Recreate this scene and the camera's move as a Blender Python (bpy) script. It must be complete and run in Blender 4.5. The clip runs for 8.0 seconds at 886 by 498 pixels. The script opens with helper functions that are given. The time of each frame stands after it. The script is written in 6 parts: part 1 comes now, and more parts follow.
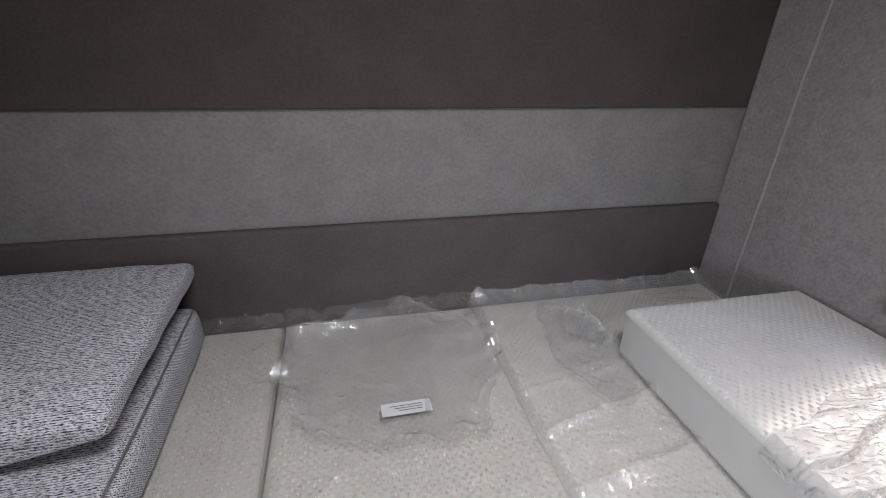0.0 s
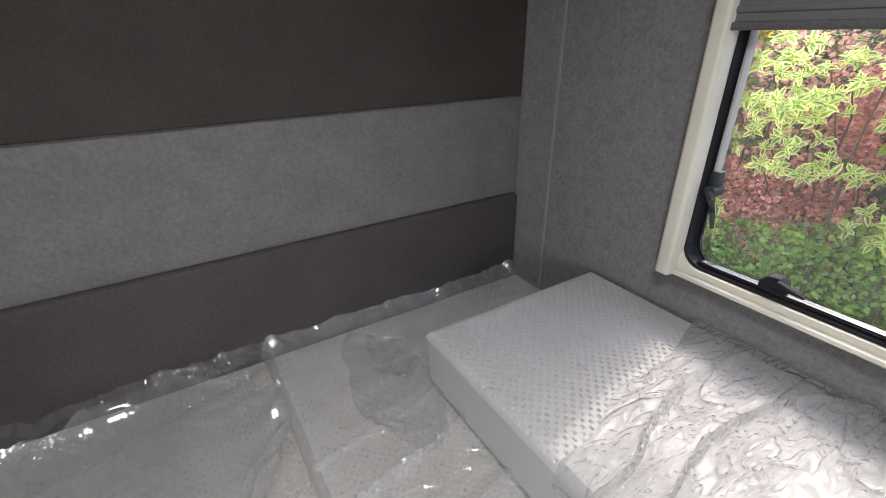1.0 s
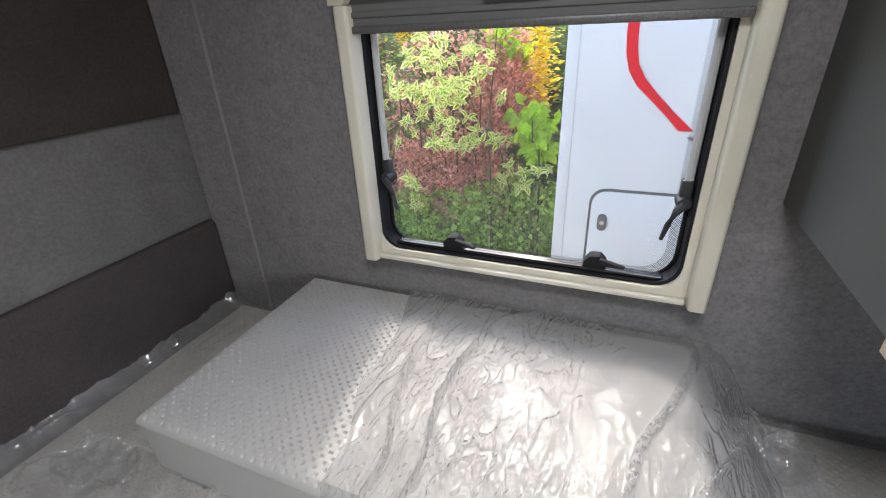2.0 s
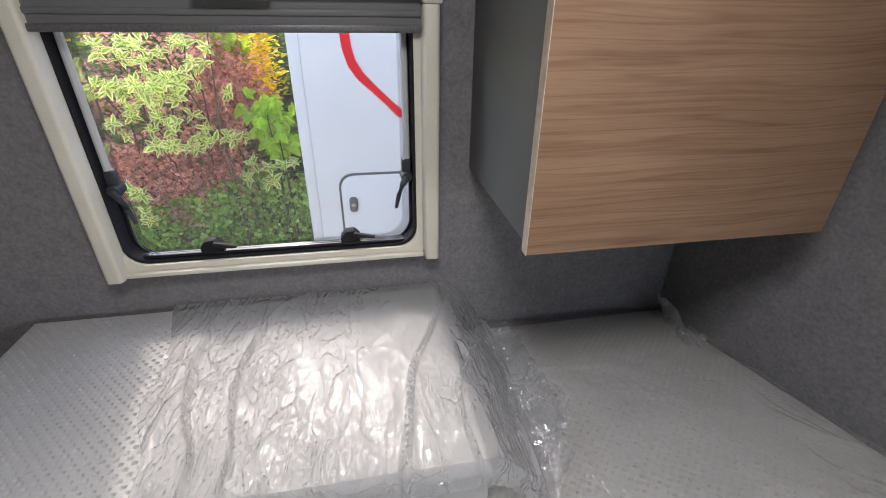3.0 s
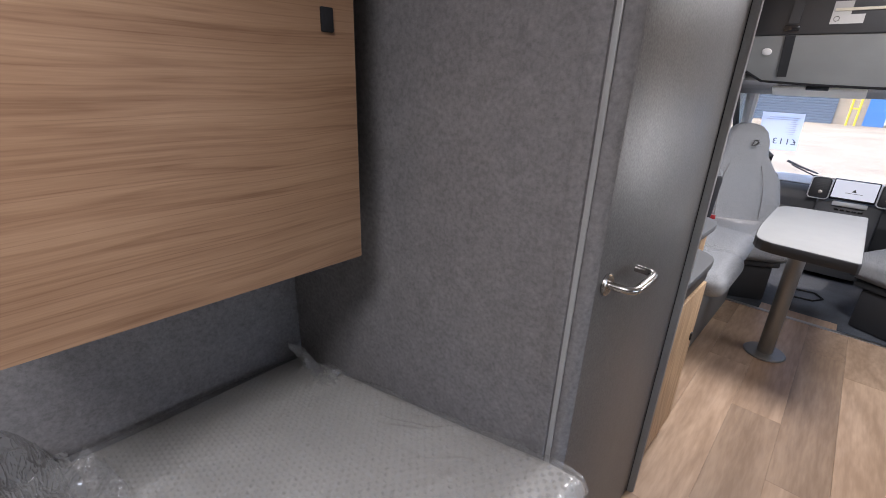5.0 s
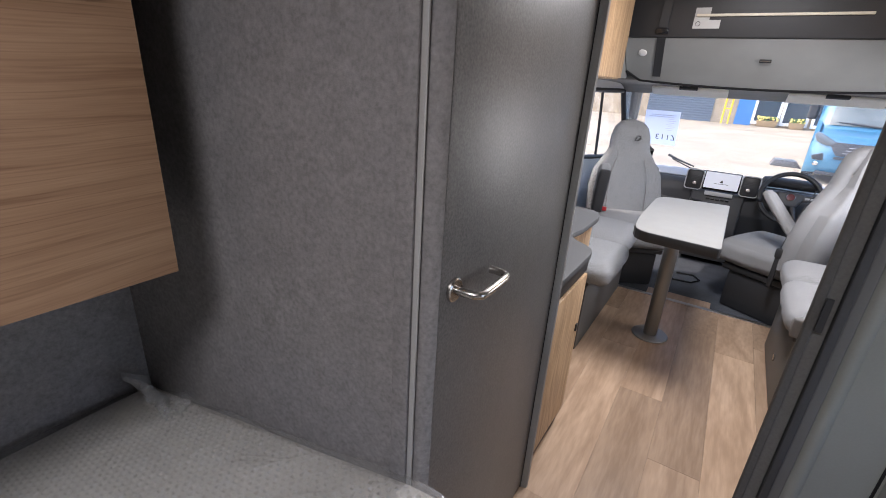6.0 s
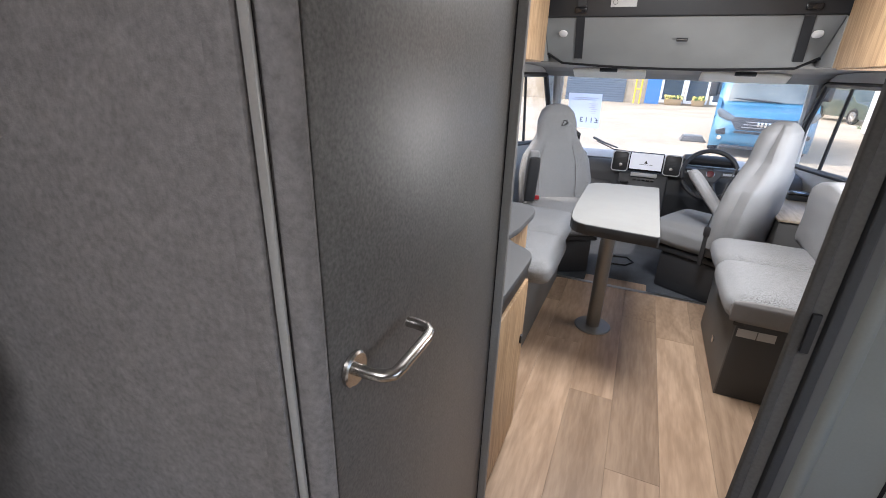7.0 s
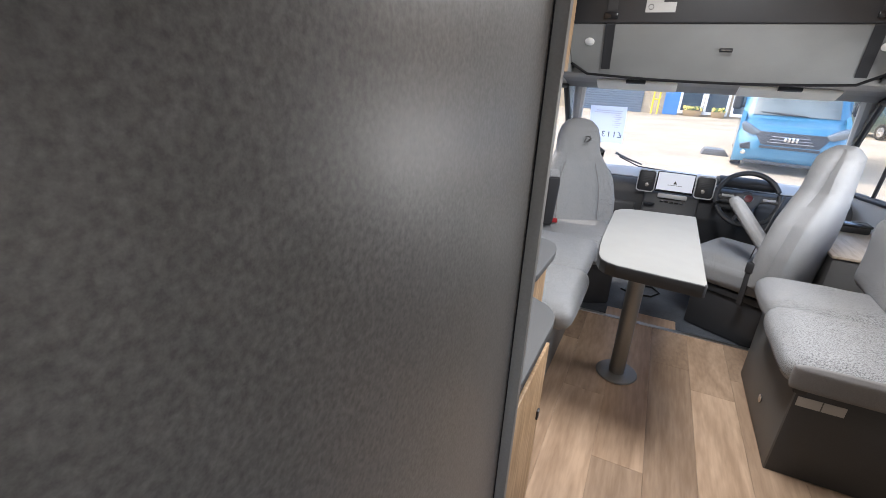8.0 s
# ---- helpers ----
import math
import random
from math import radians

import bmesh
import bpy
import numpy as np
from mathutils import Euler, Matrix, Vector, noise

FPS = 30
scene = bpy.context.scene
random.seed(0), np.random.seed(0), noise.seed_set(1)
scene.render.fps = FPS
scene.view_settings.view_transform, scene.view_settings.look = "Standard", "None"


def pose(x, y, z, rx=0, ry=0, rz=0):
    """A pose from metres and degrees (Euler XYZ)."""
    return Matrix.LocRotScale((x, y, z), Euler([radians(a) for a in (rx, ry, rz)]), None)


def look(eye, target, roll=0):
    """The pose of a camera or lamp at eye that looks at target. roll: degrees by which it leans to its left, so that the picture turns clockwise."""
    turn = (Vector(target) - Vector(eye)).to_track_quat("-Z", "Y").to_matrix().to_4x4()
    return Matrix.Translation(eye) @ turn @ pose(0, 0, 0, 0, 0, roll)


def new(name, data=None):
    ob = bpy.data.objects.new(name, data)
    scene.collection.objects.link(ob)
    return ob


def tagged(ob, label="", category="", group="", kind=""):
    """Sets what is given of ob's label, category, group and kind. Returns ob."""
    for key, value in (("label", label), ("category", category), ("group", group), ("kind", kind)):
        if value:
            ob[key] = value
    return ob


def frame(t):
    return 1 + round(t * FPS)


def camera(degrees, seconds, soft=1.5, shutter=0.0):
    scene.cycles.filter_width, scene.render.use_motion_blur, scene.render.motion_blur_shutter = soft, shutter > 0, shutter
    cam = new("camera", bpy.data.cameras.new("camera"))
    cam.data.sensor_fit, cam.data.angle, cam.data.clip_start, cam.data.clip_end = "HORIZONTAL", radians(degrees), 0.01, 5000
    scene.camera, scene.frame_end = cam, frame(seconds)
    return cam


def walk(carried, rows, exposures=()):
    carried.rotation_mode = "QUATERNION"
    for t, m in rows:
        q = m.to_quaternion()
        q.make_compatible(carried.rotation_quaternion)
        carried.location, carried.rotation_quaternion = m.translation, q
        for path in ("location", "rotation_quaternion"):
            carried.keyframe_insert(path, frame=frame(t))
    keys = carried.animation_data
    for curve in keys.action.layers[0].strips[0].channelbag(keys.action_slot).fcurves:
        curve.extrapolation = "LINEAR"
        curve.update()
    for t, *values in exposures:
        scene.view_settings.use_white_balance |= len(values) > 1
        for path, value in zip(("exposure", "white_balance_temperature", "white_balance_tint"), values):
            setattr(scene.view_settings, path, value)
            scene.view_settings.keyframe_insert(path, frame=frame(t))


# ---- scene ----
cam = camera(90.2, 8.0, soft=0.9)
PATH = [
    (0, (0.357, 0.455, 1.318), (0.789, 2.205, 0.452), 1.8),
    (0.5, (0.492, 0.522, 1.304), (1.171, 2.185, 0.423), 1.0),
    (1, (0.663, 0.553, 1.32), (1.605, 2.083, 0.441), -0.6),
    (1.5, (0.751, 0.538, 1.319), (2.063, 1.77, 0.447), -0.8),
    (2, (0.738, 0.503, 1.322), (2.387, 1.202, 0.43), -2.6),
    (2.2, (0.721, 0.487, 1.319), (2.436, 0.972, 0.411), -3.3),
    (3.3, (0.597, 0.471, 1.367), (2.304, -0.063, 0.471), 2.9),
    (3.5, (0.596, 0.419, 1.35), (2.292, -0.226, 0.507), 3.8),
    (4, (0.572, 0.326, 1.361), (2.129, -0.64, 0.561), 2.7),
    (4.5, (0.55, 0.241, 1.36), (1.932, -0.988, 0.599), 1.7),
    (5.8, (0.498, 0.034, 1.34), (1.541, -1.512, 0.616), 3.7),
    (6, (0.476, 0.0, 1.343), (1.45, -1.588, 0.614), 3.5),
    (6.5, (0.484, -0.087, 1.331), (1.268, -1.769, 0.584), 1.2),
    (7, (0.552, -0.232, 1.333), (1.271, -1.938, 0.576), 1.9),
    (7.5, (0.617, -0.383, 1.352), (1.305, -2.105, 0.603), 2.6),
    (8, (0.655, -0.521, 1.35), (1.423, -2.214, 0.613), 2.9),
]
walk(cam, [(t, look(eye, target, roll)) for t, eye, target, roll in PATH],
     exposures=[(0.0, 1.66, 6650, 14), (0.5, 1.38, 6750, 12), (1.0, 1.39, 6650, 13), (1.5, 1.2, 6650, 11), (2.0, 1.25, 6700, 12), (3.5, 1.09, 6650, 17), (4.0, 1.15, 6600, 20), (4.5, 1.4, 6600, 18), (6.0, 1.42, 6750, 17), (7.0, 1.47, 6750, 14), (8.0, 1.47, 6750, 13)])

# ---- light ----
SUN_EL, SUN_AZ = radians(48.0), math.atan2(0.2, 1.0)
world = bpy.data.worlds.new("sky")
scene.world = world
world.use_nodes = True
wn = world.node_tree.nodes
sky = wn.new("ShaderNodeTexSky")
sky.sky_type = 'NISHITA'
sky.sun_disc = False
sky.air_density, sky.dust_density = 0.8, 2.0
sky.sun_elevation = SUN_EL
sky.sun_rotation = math.pi / 2 - SUN_AZ
world.node_tree.links.new(sky.outputs[0], wn["Background"].inputs[0])
wn["Background"].inputs[1].default_value = 0.35
sun_data = bpy.data.lights.new("sun", 'SUN')
sun_data.energy, sun_data.angle, sun_data.color = 1.05, radians(0.5), (1.0, 0.95, 0.88)
sun = new("sun", sun_data)
sun.matrix_world = look((math.cos(SUN_AZ) * 10, math.sin(SUN_AZ) * 10, 10 * math.tan(SUN_EL)), (0, 0, 0))


def window_light(name, centre, target, w, h, watts, spread=180):
    """Sky light entering through one opening."""
    d = bpy.data.lights.new(name, 'AREA')
    d.shape, d.size, d.size_y, d.energy, d.color = 'RECTANGLE', w, h, watts, (0.93, 0.97, 1.0)
    d.spread = radians(spread)
    ob = new(name, d)
    ob.matrix_world = look(centre, target)
    return ob


window_light("sky_light", (0.56, 0.5, 2.02), (0.56, 0.5, 0.0), 0.4, 0.4, 7.0, 160)
window_light("sky_light", (-0.69, -0.5, 1.1), (0.5, 0.7, 0.7), 0.7, 0.56, 1.8, 90)
window_light("sky_light", (0.45, -2.2, 2.02), (0.45, -2.2, 0.0), 0.4, 0.5, 15.5)
window_light("sky_light", (-0.7, -2.76, 1.07), (0.5, -2.7, 0.75), 0.66, 0.5, 6.5)


# ---- materials ----
def mat(name, color, rough=0.6, metal=0.0, spec=0.5, grain=0.0, grain_scale=200.0, stain=0.0, stain_scale=4.0, bump=0.0, bump_scale=300.0, per_piece=0.0, coat=0.0):
    """A surface with fine grain, broader stains and fine relief."""
    m = bpy.data.materials.new(name)
    m.use_nodes = True
    nt = m.node_tree
    b = nt.nodes["Principled BSDF"]
    b.inputs["Roughness"].default_value, b.inputs["Metallic"].default_value = rough, metal
    b.inputs["Specular IOR Level"].default_value = spec
    b.inputs["Coat Weight"].default_value = coat
    b.inputs["Base Color"].default_value = (*color, 1)
    tc = nt.nodes.new("ShaderNodeTexCoord")
    last = None

    def scaled(value_socket, amount, prev):
        """Multiply the colour by 1 +- amount."""
        mr = nt.nodes.new("ShaderNodeMapRange")
        mr.inputs["To Min"].default_value, mr.inputs["To Max"].default_value = 1 - amount, 1 + amount
        nt.links.new(value_socket, mr.inputs["Value"])
        vm = nt.nodes.new("ShaderNodeVectorMath")
        vm.operation = 'SCALE'
        if prev is None:
            vm.inputs[0].default_value = color
        else:
            nt.links.new(prev, vm.inputs[0])
        nt.links.new(mr.outputs[0], vm.inputs["Scale"])
        return vm.outputs[0]
    if grain:
        n = nt.nodes.new("ShaderNodeTexNoise")
        n.inputs["Scale"].default_value, n.inputs["Detail"].default_value, n.inputs["Roughness"].default_value = grain_scale, 6, 0.62
        nt.links.new(tc.outputs["Object"], n.inputs["Vector"])
        mr = nt.nodes.new("ShaderNodeMapRange")
        mr.inputs["From Min"].default_value, mr.inputs["From Max"].default_value = 0.3, 0.7
        nt.links.new(n.outputs["Fac"], mr.inputs["Value"])
        last = scaled(mr.outputs[0], grain, last)
    if stain:
        n = nt.nodes.new("ShaderNodeTexNoise")
        n.inputs["Scale"].default_value, n.inputs["Detail"].default_value = stain_scale, 3
        nt.links.new(tc.outputs["Object"], n.inputs["Vector"])
        mr = nt.nodes.new("ShaderNodeMapRange")
        mr.inputs["From Min"].default_value, mr.inputs["From Max"].default_value = 0.3, 0.7
        nt.links.new(n.outputs["Fac"], mr.inputs["Value"])
        last = scaled(mr.outputs[0], stain, last)
    if per_piece:
        oi = nt.nodes.new("ShaderNodeObjectInfo")
        last = scaled(oi.outputs["Random"], per_piece, last)
    if last is not None:
        nt.links.new(last, b.inputs["Base Color"])
    if bump:
        n = nt.nodes.new("ShaderNodeTexNoise")
        n.inputs["Scale"].default_value, n.inputs["Detail"].default_value = bump_scale, 3
        nt.links.new(tc.outputs["Object"], n.inputs["Vector"])
        bp = nt.nodes.new("ShaderNodeBump")
        bp.inputs["Strength"].default_value, bp.inputs["Distance"].default_value = bump, 0.002
        nt.links.new(n.outputs["Fac"], bp.inputs["Height"])
        nt.links.new(bp.outputs[0], b.inputs["Normal"])
    return m


def wood_mat(name, dark, light, stretch, rough=0.5, per_piece=0.0, ring=9.0, detail=60.0, bump=0.1, bands=5.0, weight=0.9, fibre=1.0, span=(0.4, 0.95)):
    """Wood with long wavy grain; stretch squeezes the pattern along each axis."""
    m = bpy.data.materials.new(name)
    m.use_nodes = True
    nt = m.node_tree
    b = nt.nodes["Principled BSDF"]
    b.inputs["Roughness"].default_value = rough
    b.inputs["Specular IOR Level"].default_value = 0.35
    tc = nt.nodes.new("ShaderNodeTexCoord")
    mp = nt.nodes.new("ShaderNodeMapping")
    mp.inputs["Scale"].default_value = stretch
    nt.links.new(tc.outputs["Object"], mp.inputs["Vector"])
    src = mp.outputs[0]
    if per_piece:
        oi = nt.nodes.new("ShaderNodeObjectInfo")
        sh = nt.nodes.new("ShaderNodeVectorMath")
        sh.operation = 'MULTIPLY_ADD'
        cb = nt.nodes.new("ShaderNodeCombineXYZ")
        for k in range(3):
            nt.links.new(oi.outputs["Random"], cb.inputs[k])
        sh.inputs[1].default_value = (37.0, 91.0, 53.0)
        nt.links.new(cb.outputs[0], sh.inputs[0])
        nt.links.new(src, sh.inputs[2])
        src = sh.outputs[0]
    big = nt.nodes.new("ShaderNodeTexNoise")
    big.inputs["Scale"].default_value, big.inputs["Detail"].default_value = ring, 2
    big.inputs["Distortion"].default_value = 0.5
    fine = nt.nodes.new("ShaderNodeTexNoise")
    fine.inputs["Scale"].default_value, fine.inputs["Detail"].default_value = detail, 5
    nt.links.new(src, big.inputs["Vector"])
    nt.links.new(src, fine.inputs["Vector"])
    mul = nt.nodes.new("ShaderNodeMath")
    mul.operation = 'MULTIPLY'
    mul.inputs[1].default_value = bands
    nt.links.new(big.outputs["Fac"], mul.inputs[0])
    ping = nt.nodes.new("ShaderNodeMath")
    ping.operation = 'PINGPONG'
    ping.inputs[1].default_value = 0.5
    nt.links.new(mul.outputs[0], ping.inputs[0])
    add = nt.nodes.new("ShaderNodeMath")
    add.operation = 'MULTIPLY_ADD'
    add.inputs[1].default_value = weight
    nt.links.new(ping.outputs[0], add.inputs[0])
    fb = nt.nodes.new("ShaderNodeMath")
    fb.operation = 'MULTIPLY_ADD'
    fb.inputs[1].default_value, fb.inputs[2].default_value = fibre, 0.5 * (1 - fibre)
    nt.links.new(fine.outputs["Fac"], fb.inputs[0])
    nt.links.new(fb.outputs[0], add.inputs[2])
    ramp = nt.nodes.new("ShaderNodeValToRGB")
    ramp.color_ramp.elements[0].position, ramp.color_ramp.elements[1].position = span
    ramp.color_ramp.elements[0].color, ramp.color_ramp.elements[1].color = (*dark, 1), (*light, 1)
    nt.links.new(add.outputs[0], ramp.inputs[0])
    out = ramp.outputs[0]
    if per_piece:
        mr = nt.nodes.new("ShaderNodeMapRange")
        mr.inputs["To Min"].default_value, mr.inputs["To Max"].default_value = 1 - per_piece, 1 + per_piece
        nt.links.new(oi.outputs["Random"], mr.inputs["Value"])
        vm = nt.nodes.new("ShaderNodeVectorMath")
        vm.operation = 'SCALE'
        nt.links.new(out, vm.inputs[0])
        nt.links.new(mr.outputs[0], vm.inputs["Scale"])
        out = vm.outputs[0]
    nt.links.new(out, b.inputs["Base Color"])
    bp = nt.nodes.new("ShaderNodeBump")
    bp.inputs["Strength"].default_value, bp.inputs["Distance"].default_value = bump, 0.001
    nt.links.new(fine.outputs["Fac"], bp.inputs["Height"])
    nt.links.new(bp.outputs[0], b.inputs["Normal"])
    return m


def veneer_mat(name, dark, mid, light):
    """Flat-sawn veneer with its grain running along y: wandering bands, dark growth lines and short pale pores."""
    m = bpy.data.materials.new(name)
    m.use_nodes = True
    nt = m.node_tree
    b = nt.nodes["Principled BSDF"]
    b.inputs["Roughness"].default_value, b.inputs["Specular IOR Level"].default_value = 0.5, 0.3
    tc = nt.nodes.new("ShaderNodeTexCoord")

    def fac(stretch, sc, detail, warp=0.0, vec=None):
        mp = nt.nodes.new("ShaderNodeMapping")
        mp.inputs["Scale"].default_value = stretch
        nt.links.new(vec or tc.outputs["Object"], mp.inputs["Vector"])
        n = nt.nodes.new("ShaderNodeTexNoise")
        n.inputs["Scale"].default_value, n.inputs["Detail"].default_value, n.inputs["Distortion"].default_value = sc, detail, warp
        nt.links.new(mp.outputs[0], n.inputs["Vector"])
        return n.outputs["Fac"]

    def node(op, x, y=None, z=None, clamp=False):
        n = nt.nodes.new("ShaderNodeMath")
        n.operation, n.use_clamp = op, clamp
        for k, v in enumerate((x, y, z)):
            if isinstance(v, (int, float)):
                n.inputs[k].default_value = v
            elif v is not None:
                nt.links.new(v, n.inputs[k])
        return n.outputs[0]
    # the grain wanders: shift z by a slow wave along y
    wander = fac((0.0, 0.8, 1.2), 2.2, 1)
    sep = nt.nodes.new("ShaderNodeSeparateXYZ")
    nt.links.new(tc.outputs["Object"], sep.inputs[0])
    comb = nt.nodes.new("ShaderNodeCombineXYZ")
    nt.links.new(sep.outputs[1], comb.inputs[1])
    nt.links.new(node('MULTIPLY_ADD', wander, 0.06, sep.outputs[2]), comb.inputs[2])
    vec = comb.outputs[0]
    board = fac((0.0, 0.35, 1.0), 9.0, 1, 0.0, vec)
    bands = fac((0.0, 0.028, 1.0), 36.0, 2, 0.3, vec)
    lines = fac((0.0, 0.02, 1.0), 75.0, 1, 0.3, vec)
    pores = fac((0.0, 0.035, 1.0), 460.0, 2, 0.0, vec)
    growth = node('MULTIPLY_ADD', node('ABSOLUTE', node('SUBTRACT', lines, 0.5)), -15.0, 1.0, True)
    tone = node('MULTIPLY_ADD', bands, 0.62, node('MULTIPLY', board, 0.5))
    tone = node('MULTIPLY_ADD', pores, 0.34, tone)
    tone = node('MULTIPLY_ADD', growth, -0.18, tone)
    ramp = nt.nodes.new("ShaderNodeValToRGB")
    e = ramp.color_ramp.elements
    e[0].position, e[0].color = 0.42, (*dark, 1)
    e[1].position, e[1].color = 0.92, (*light, 1)
    k = e.new(0.68)
    k.color = (*mid, 1)
    nt.links.new(tone, ramp.inputs[0])
    nt.links.new(ramp.outputs[0], b.inputs["Base Color"])
    bp = nt.nodes.new("ShaderNodeBump")
    bp.inputs["Strength"].default_value, bp.inputs["Distance"].default_value = 0.12, 0.001
    nt.links.new(pores, bp.inputs["Height"])
    nt.links.new(bp.outputs[0], b.inputs["Normal"])
    return m


def woven_mat(name, dark, light, scale, rough=0.95, rows=(0.7, 1.4, 1.2), span=(0.47, 0.72), pitch=0.0, line=0.0):
    """Melange woven cloth: light yarn with dark flecks in rows."""
    m = bpy.data.materials.new(name)
    m.use_nodes = True
    nt = m.node_tree
    b = nt.nodes["Principled BSDF"]
    b.inputs["Roughness"].default_value = rough
    b.inputs["Specular IOR Level"].default_value = 0.15
    b.inputs["Sheen Weight"].default_value = 0.05
    tc = nt.nodes.new("ShaderNodeTexCoord")
    mp = nt.nodes.new("ShaderNodeMapping")
    mp.inputs["Scale"].default_value = rows
    nt.links.new(tc.outputs["Object"], mp.inputs["Vector"])
    a = nt.nodes.new("ShaderNodeTexNoise")
    a.inputs["Scale"].default_value, a.inputs["Detail"].default_value = scale, 3
    v = nt.nodes.new("ShaderNodeTexVoronoi")
    v.inputs["Scale"].default_value = scale * 1.6
    nt.links.new(mp.outputs[0], a.inputs["Vector"])
    nt.links.new(mp.outputs[0], v.inputs["Vector"])
    add = nt.nodes.new("ShaderNodeMath")
    add.operation = 'MULTIPLY_ADD'
    add.inputs[1].default_value = 0.35
    nt.links.new(v.outputs["Distance"], add.inputs[0])
    nt.links.new(a.outputs["Fac"], add.inputs[2])
    if pitch:                                        # courses of yarn
        sp = nt.nodes.new("ShaderNodeSeparateXYZ")
        nt.links.new(tc.outputs["Object"], sp.inputs[0])
        sl = nt.nodes.new("ShaderNodeMath")
        sl.operation = 'MULTIPLY_ADD'
        sl.inputs[1].default_value = 0.9
        nt.links.new(sp.outputs[2], sl.inputs[0])
        nt.links.new(sp.outputs[1], sl.inputs[2])
        ph = nt.nodes.new("ShaderNodeMath")
        ph.operation = 'MULTIPLY'
        ph.inputs[1].default_value = 2 * math.pi / pitch
        nt.links.new(sl.outputs[0], ph.inputs[0])
        sw = nt.nodes.new("ShaderNodeMath")
        sw.operation = 'SINE'
        nt.links.new(ph.outputs[0], sw.inputs[0])
        mix = nt.nodes.new("ShaderNodeMath")
        mix.operation = 'MULTIPLY_ADD'
        mix.inputs[1].default_value = line
        nt.links.new(sw.outputs[0], mix.inputs[0])
        nt.links.new(add.outputs[0], mix.inputs[2])
        add = mix
    ramp = nt.nodes.new("ShaderNodeValToRGB")
    ramp.color_ramp.elements[0].position, ramp.color_ramp.elements[1].position = span
    ramp.color_ramp.elements[0].color, ramp.color_ramp.elements[1].color = (*dark, 1), (*light, 1)
    nt.links.new(add.outputs[0], ramp.inputs[0])
    nt.links.new(ramp.outputs[0], b.inputs["Base Color"])
    bp = nt.nodes.new("ShaderNodeBump")
    bp.inputs["Strength"].default_value, bp.inputs["Distance"].default_value = 0.5, 0.002
    nt.links.new(add.outputs[0], bp.inputs["Height"])
    nt.links.new(bp.outputs[0], b.inputs["Normal"])
    return m


def film_mat(name, haze=0.12, gloss=1.6, bump=0.6, scale=18.0, rough=0.1, stretch=(1.0, 1.0, 1.0), turn=0.0, calm=(0.42, 0.62), milk=0.74):
    """Thin clear polythene: mostly see-through, a little milky, creased in patches and smooth between them."""
    m = bpy.data.materials.new(name)
    m.use_nodes = True
    nt = m.node_tree
    nt.nodes.remove(nt.nodes["Principled BSDF"])
    out = nt.nodes["Material Output"]
    tr = nt.nodes.new("ShaderNodeBsdfTransparent")
    tr.inputs[0].default_value = (0.97, 0.97, 0.97, 1)
    df = nt.nodes.new("ShaderNodeBsdfDiffuse")
    df.inputs[0].default_value = (milk, milk, milk, 1)
    gl = nt.nodes.new("ShaderNodeBsdfGlossy")
    gl.inputs["Roughness"].default_value = rough
    tc = nt.nodes.new("ShaderNodeTexCoord")
    mp = nt.nodes.new("ShaderNodeMapping")
    mp.inputs["Scale"].default_value = stretch
    mp.inputs["Rotation"].default_value = (0, 0, turn)
    nt.links.new(tc.outputs["Object"], mp.inputs["Vector"])

    def node(op, x, y=None, z=None, clamp=False):
        n = nt.nodes.new("ShaderNodeMath")
        n.operation, n.use_clamp = op, clamp
        for k, v in enumerate((x, y, z)):
            if isinstance(v, (int, float)):
                n.inputs[k].default_value = v
            elif v is not None:
                nt.links.new(v, n.inputs[k])
        return n.outputs[0]

    def fac(sc, detail, warp, vec):
        n = nt.nodes.new("ShaderNodeTexNoise")
        n.inputs["Scale"].default_value, n.inputs["Detail"].default_value, n.inputs["Distortion"].default_value = sc, detail, warp
        nt.links.new(vec, n.inputs["Vector"])
        return n.outputs["Fac"]
    long_ = fac(scale, 1, 0.9, mp.outputs[0])
    fine = fac(scale * 3.1, 2, 0.6, mp.outputs[0])
    ridge = node('MULTIPLY_ADD', node('ABSOLUTE', node('SUBTRACT', long_, 0.5)), -16.0, 1.0, True)
    crumple = node('MULTIPLY_ADD', node('ABSOLUTE', node('SUBTRACT', fine, 0.5)), -8.0, 1.0, True)
    where = nt.nodes.new("ShaderNodeMapRange")
    where.interpolation_type = 'SMOOTHSTEP'
    where.inputs["From Min"].default_value, where.inputs["From Max"].default_value = calm
    nt.links.new(fac(3.4, 2, 0.3, tc.outputs["Object"]), where.inputs["Value"])
    both = node('MULTIPLY_ADD', crumple, 0.3, node('MULTIPLY', ridge, 0.6))
    height = node('MULTIPLY_ADD', long_, 0.5, node('MULTIPLY', both, where.outputs[0]))
    bp = nt.nodes.new("ShaderNodeBump")
    bp.inputs["Strength"].default_value, bp.inputs["Distance"].default_value = bump, 0.012
    nt.links.new(height, bp.inputs["Height"])
    for q in (df, gl):
        nt.links.new(bp.outputs[0], q.inputs["Normal"])
    fr = nt.nodes.new("ShaderNodeLayerWeight")
    fr.inputs["Blend"].default_value = 0.5
    nt.links.new(bp.outputs[0], fr.inputs["Normal"])
    amount = node('MULTIPLY_ADD', node('POWER', fr.outputs["Facing"], 3.5), 0.5, 0.05 * gloss, True)
    m1 = nt.nodes.new("ShaderNodeMixShader")
    m1.inputs[0].default_value = haze
    tl = nt.nodes.new("ShaderNodeBsdfTranslucent")
    tl.inputs[0].default_value = (milk, milk, milk, 1)
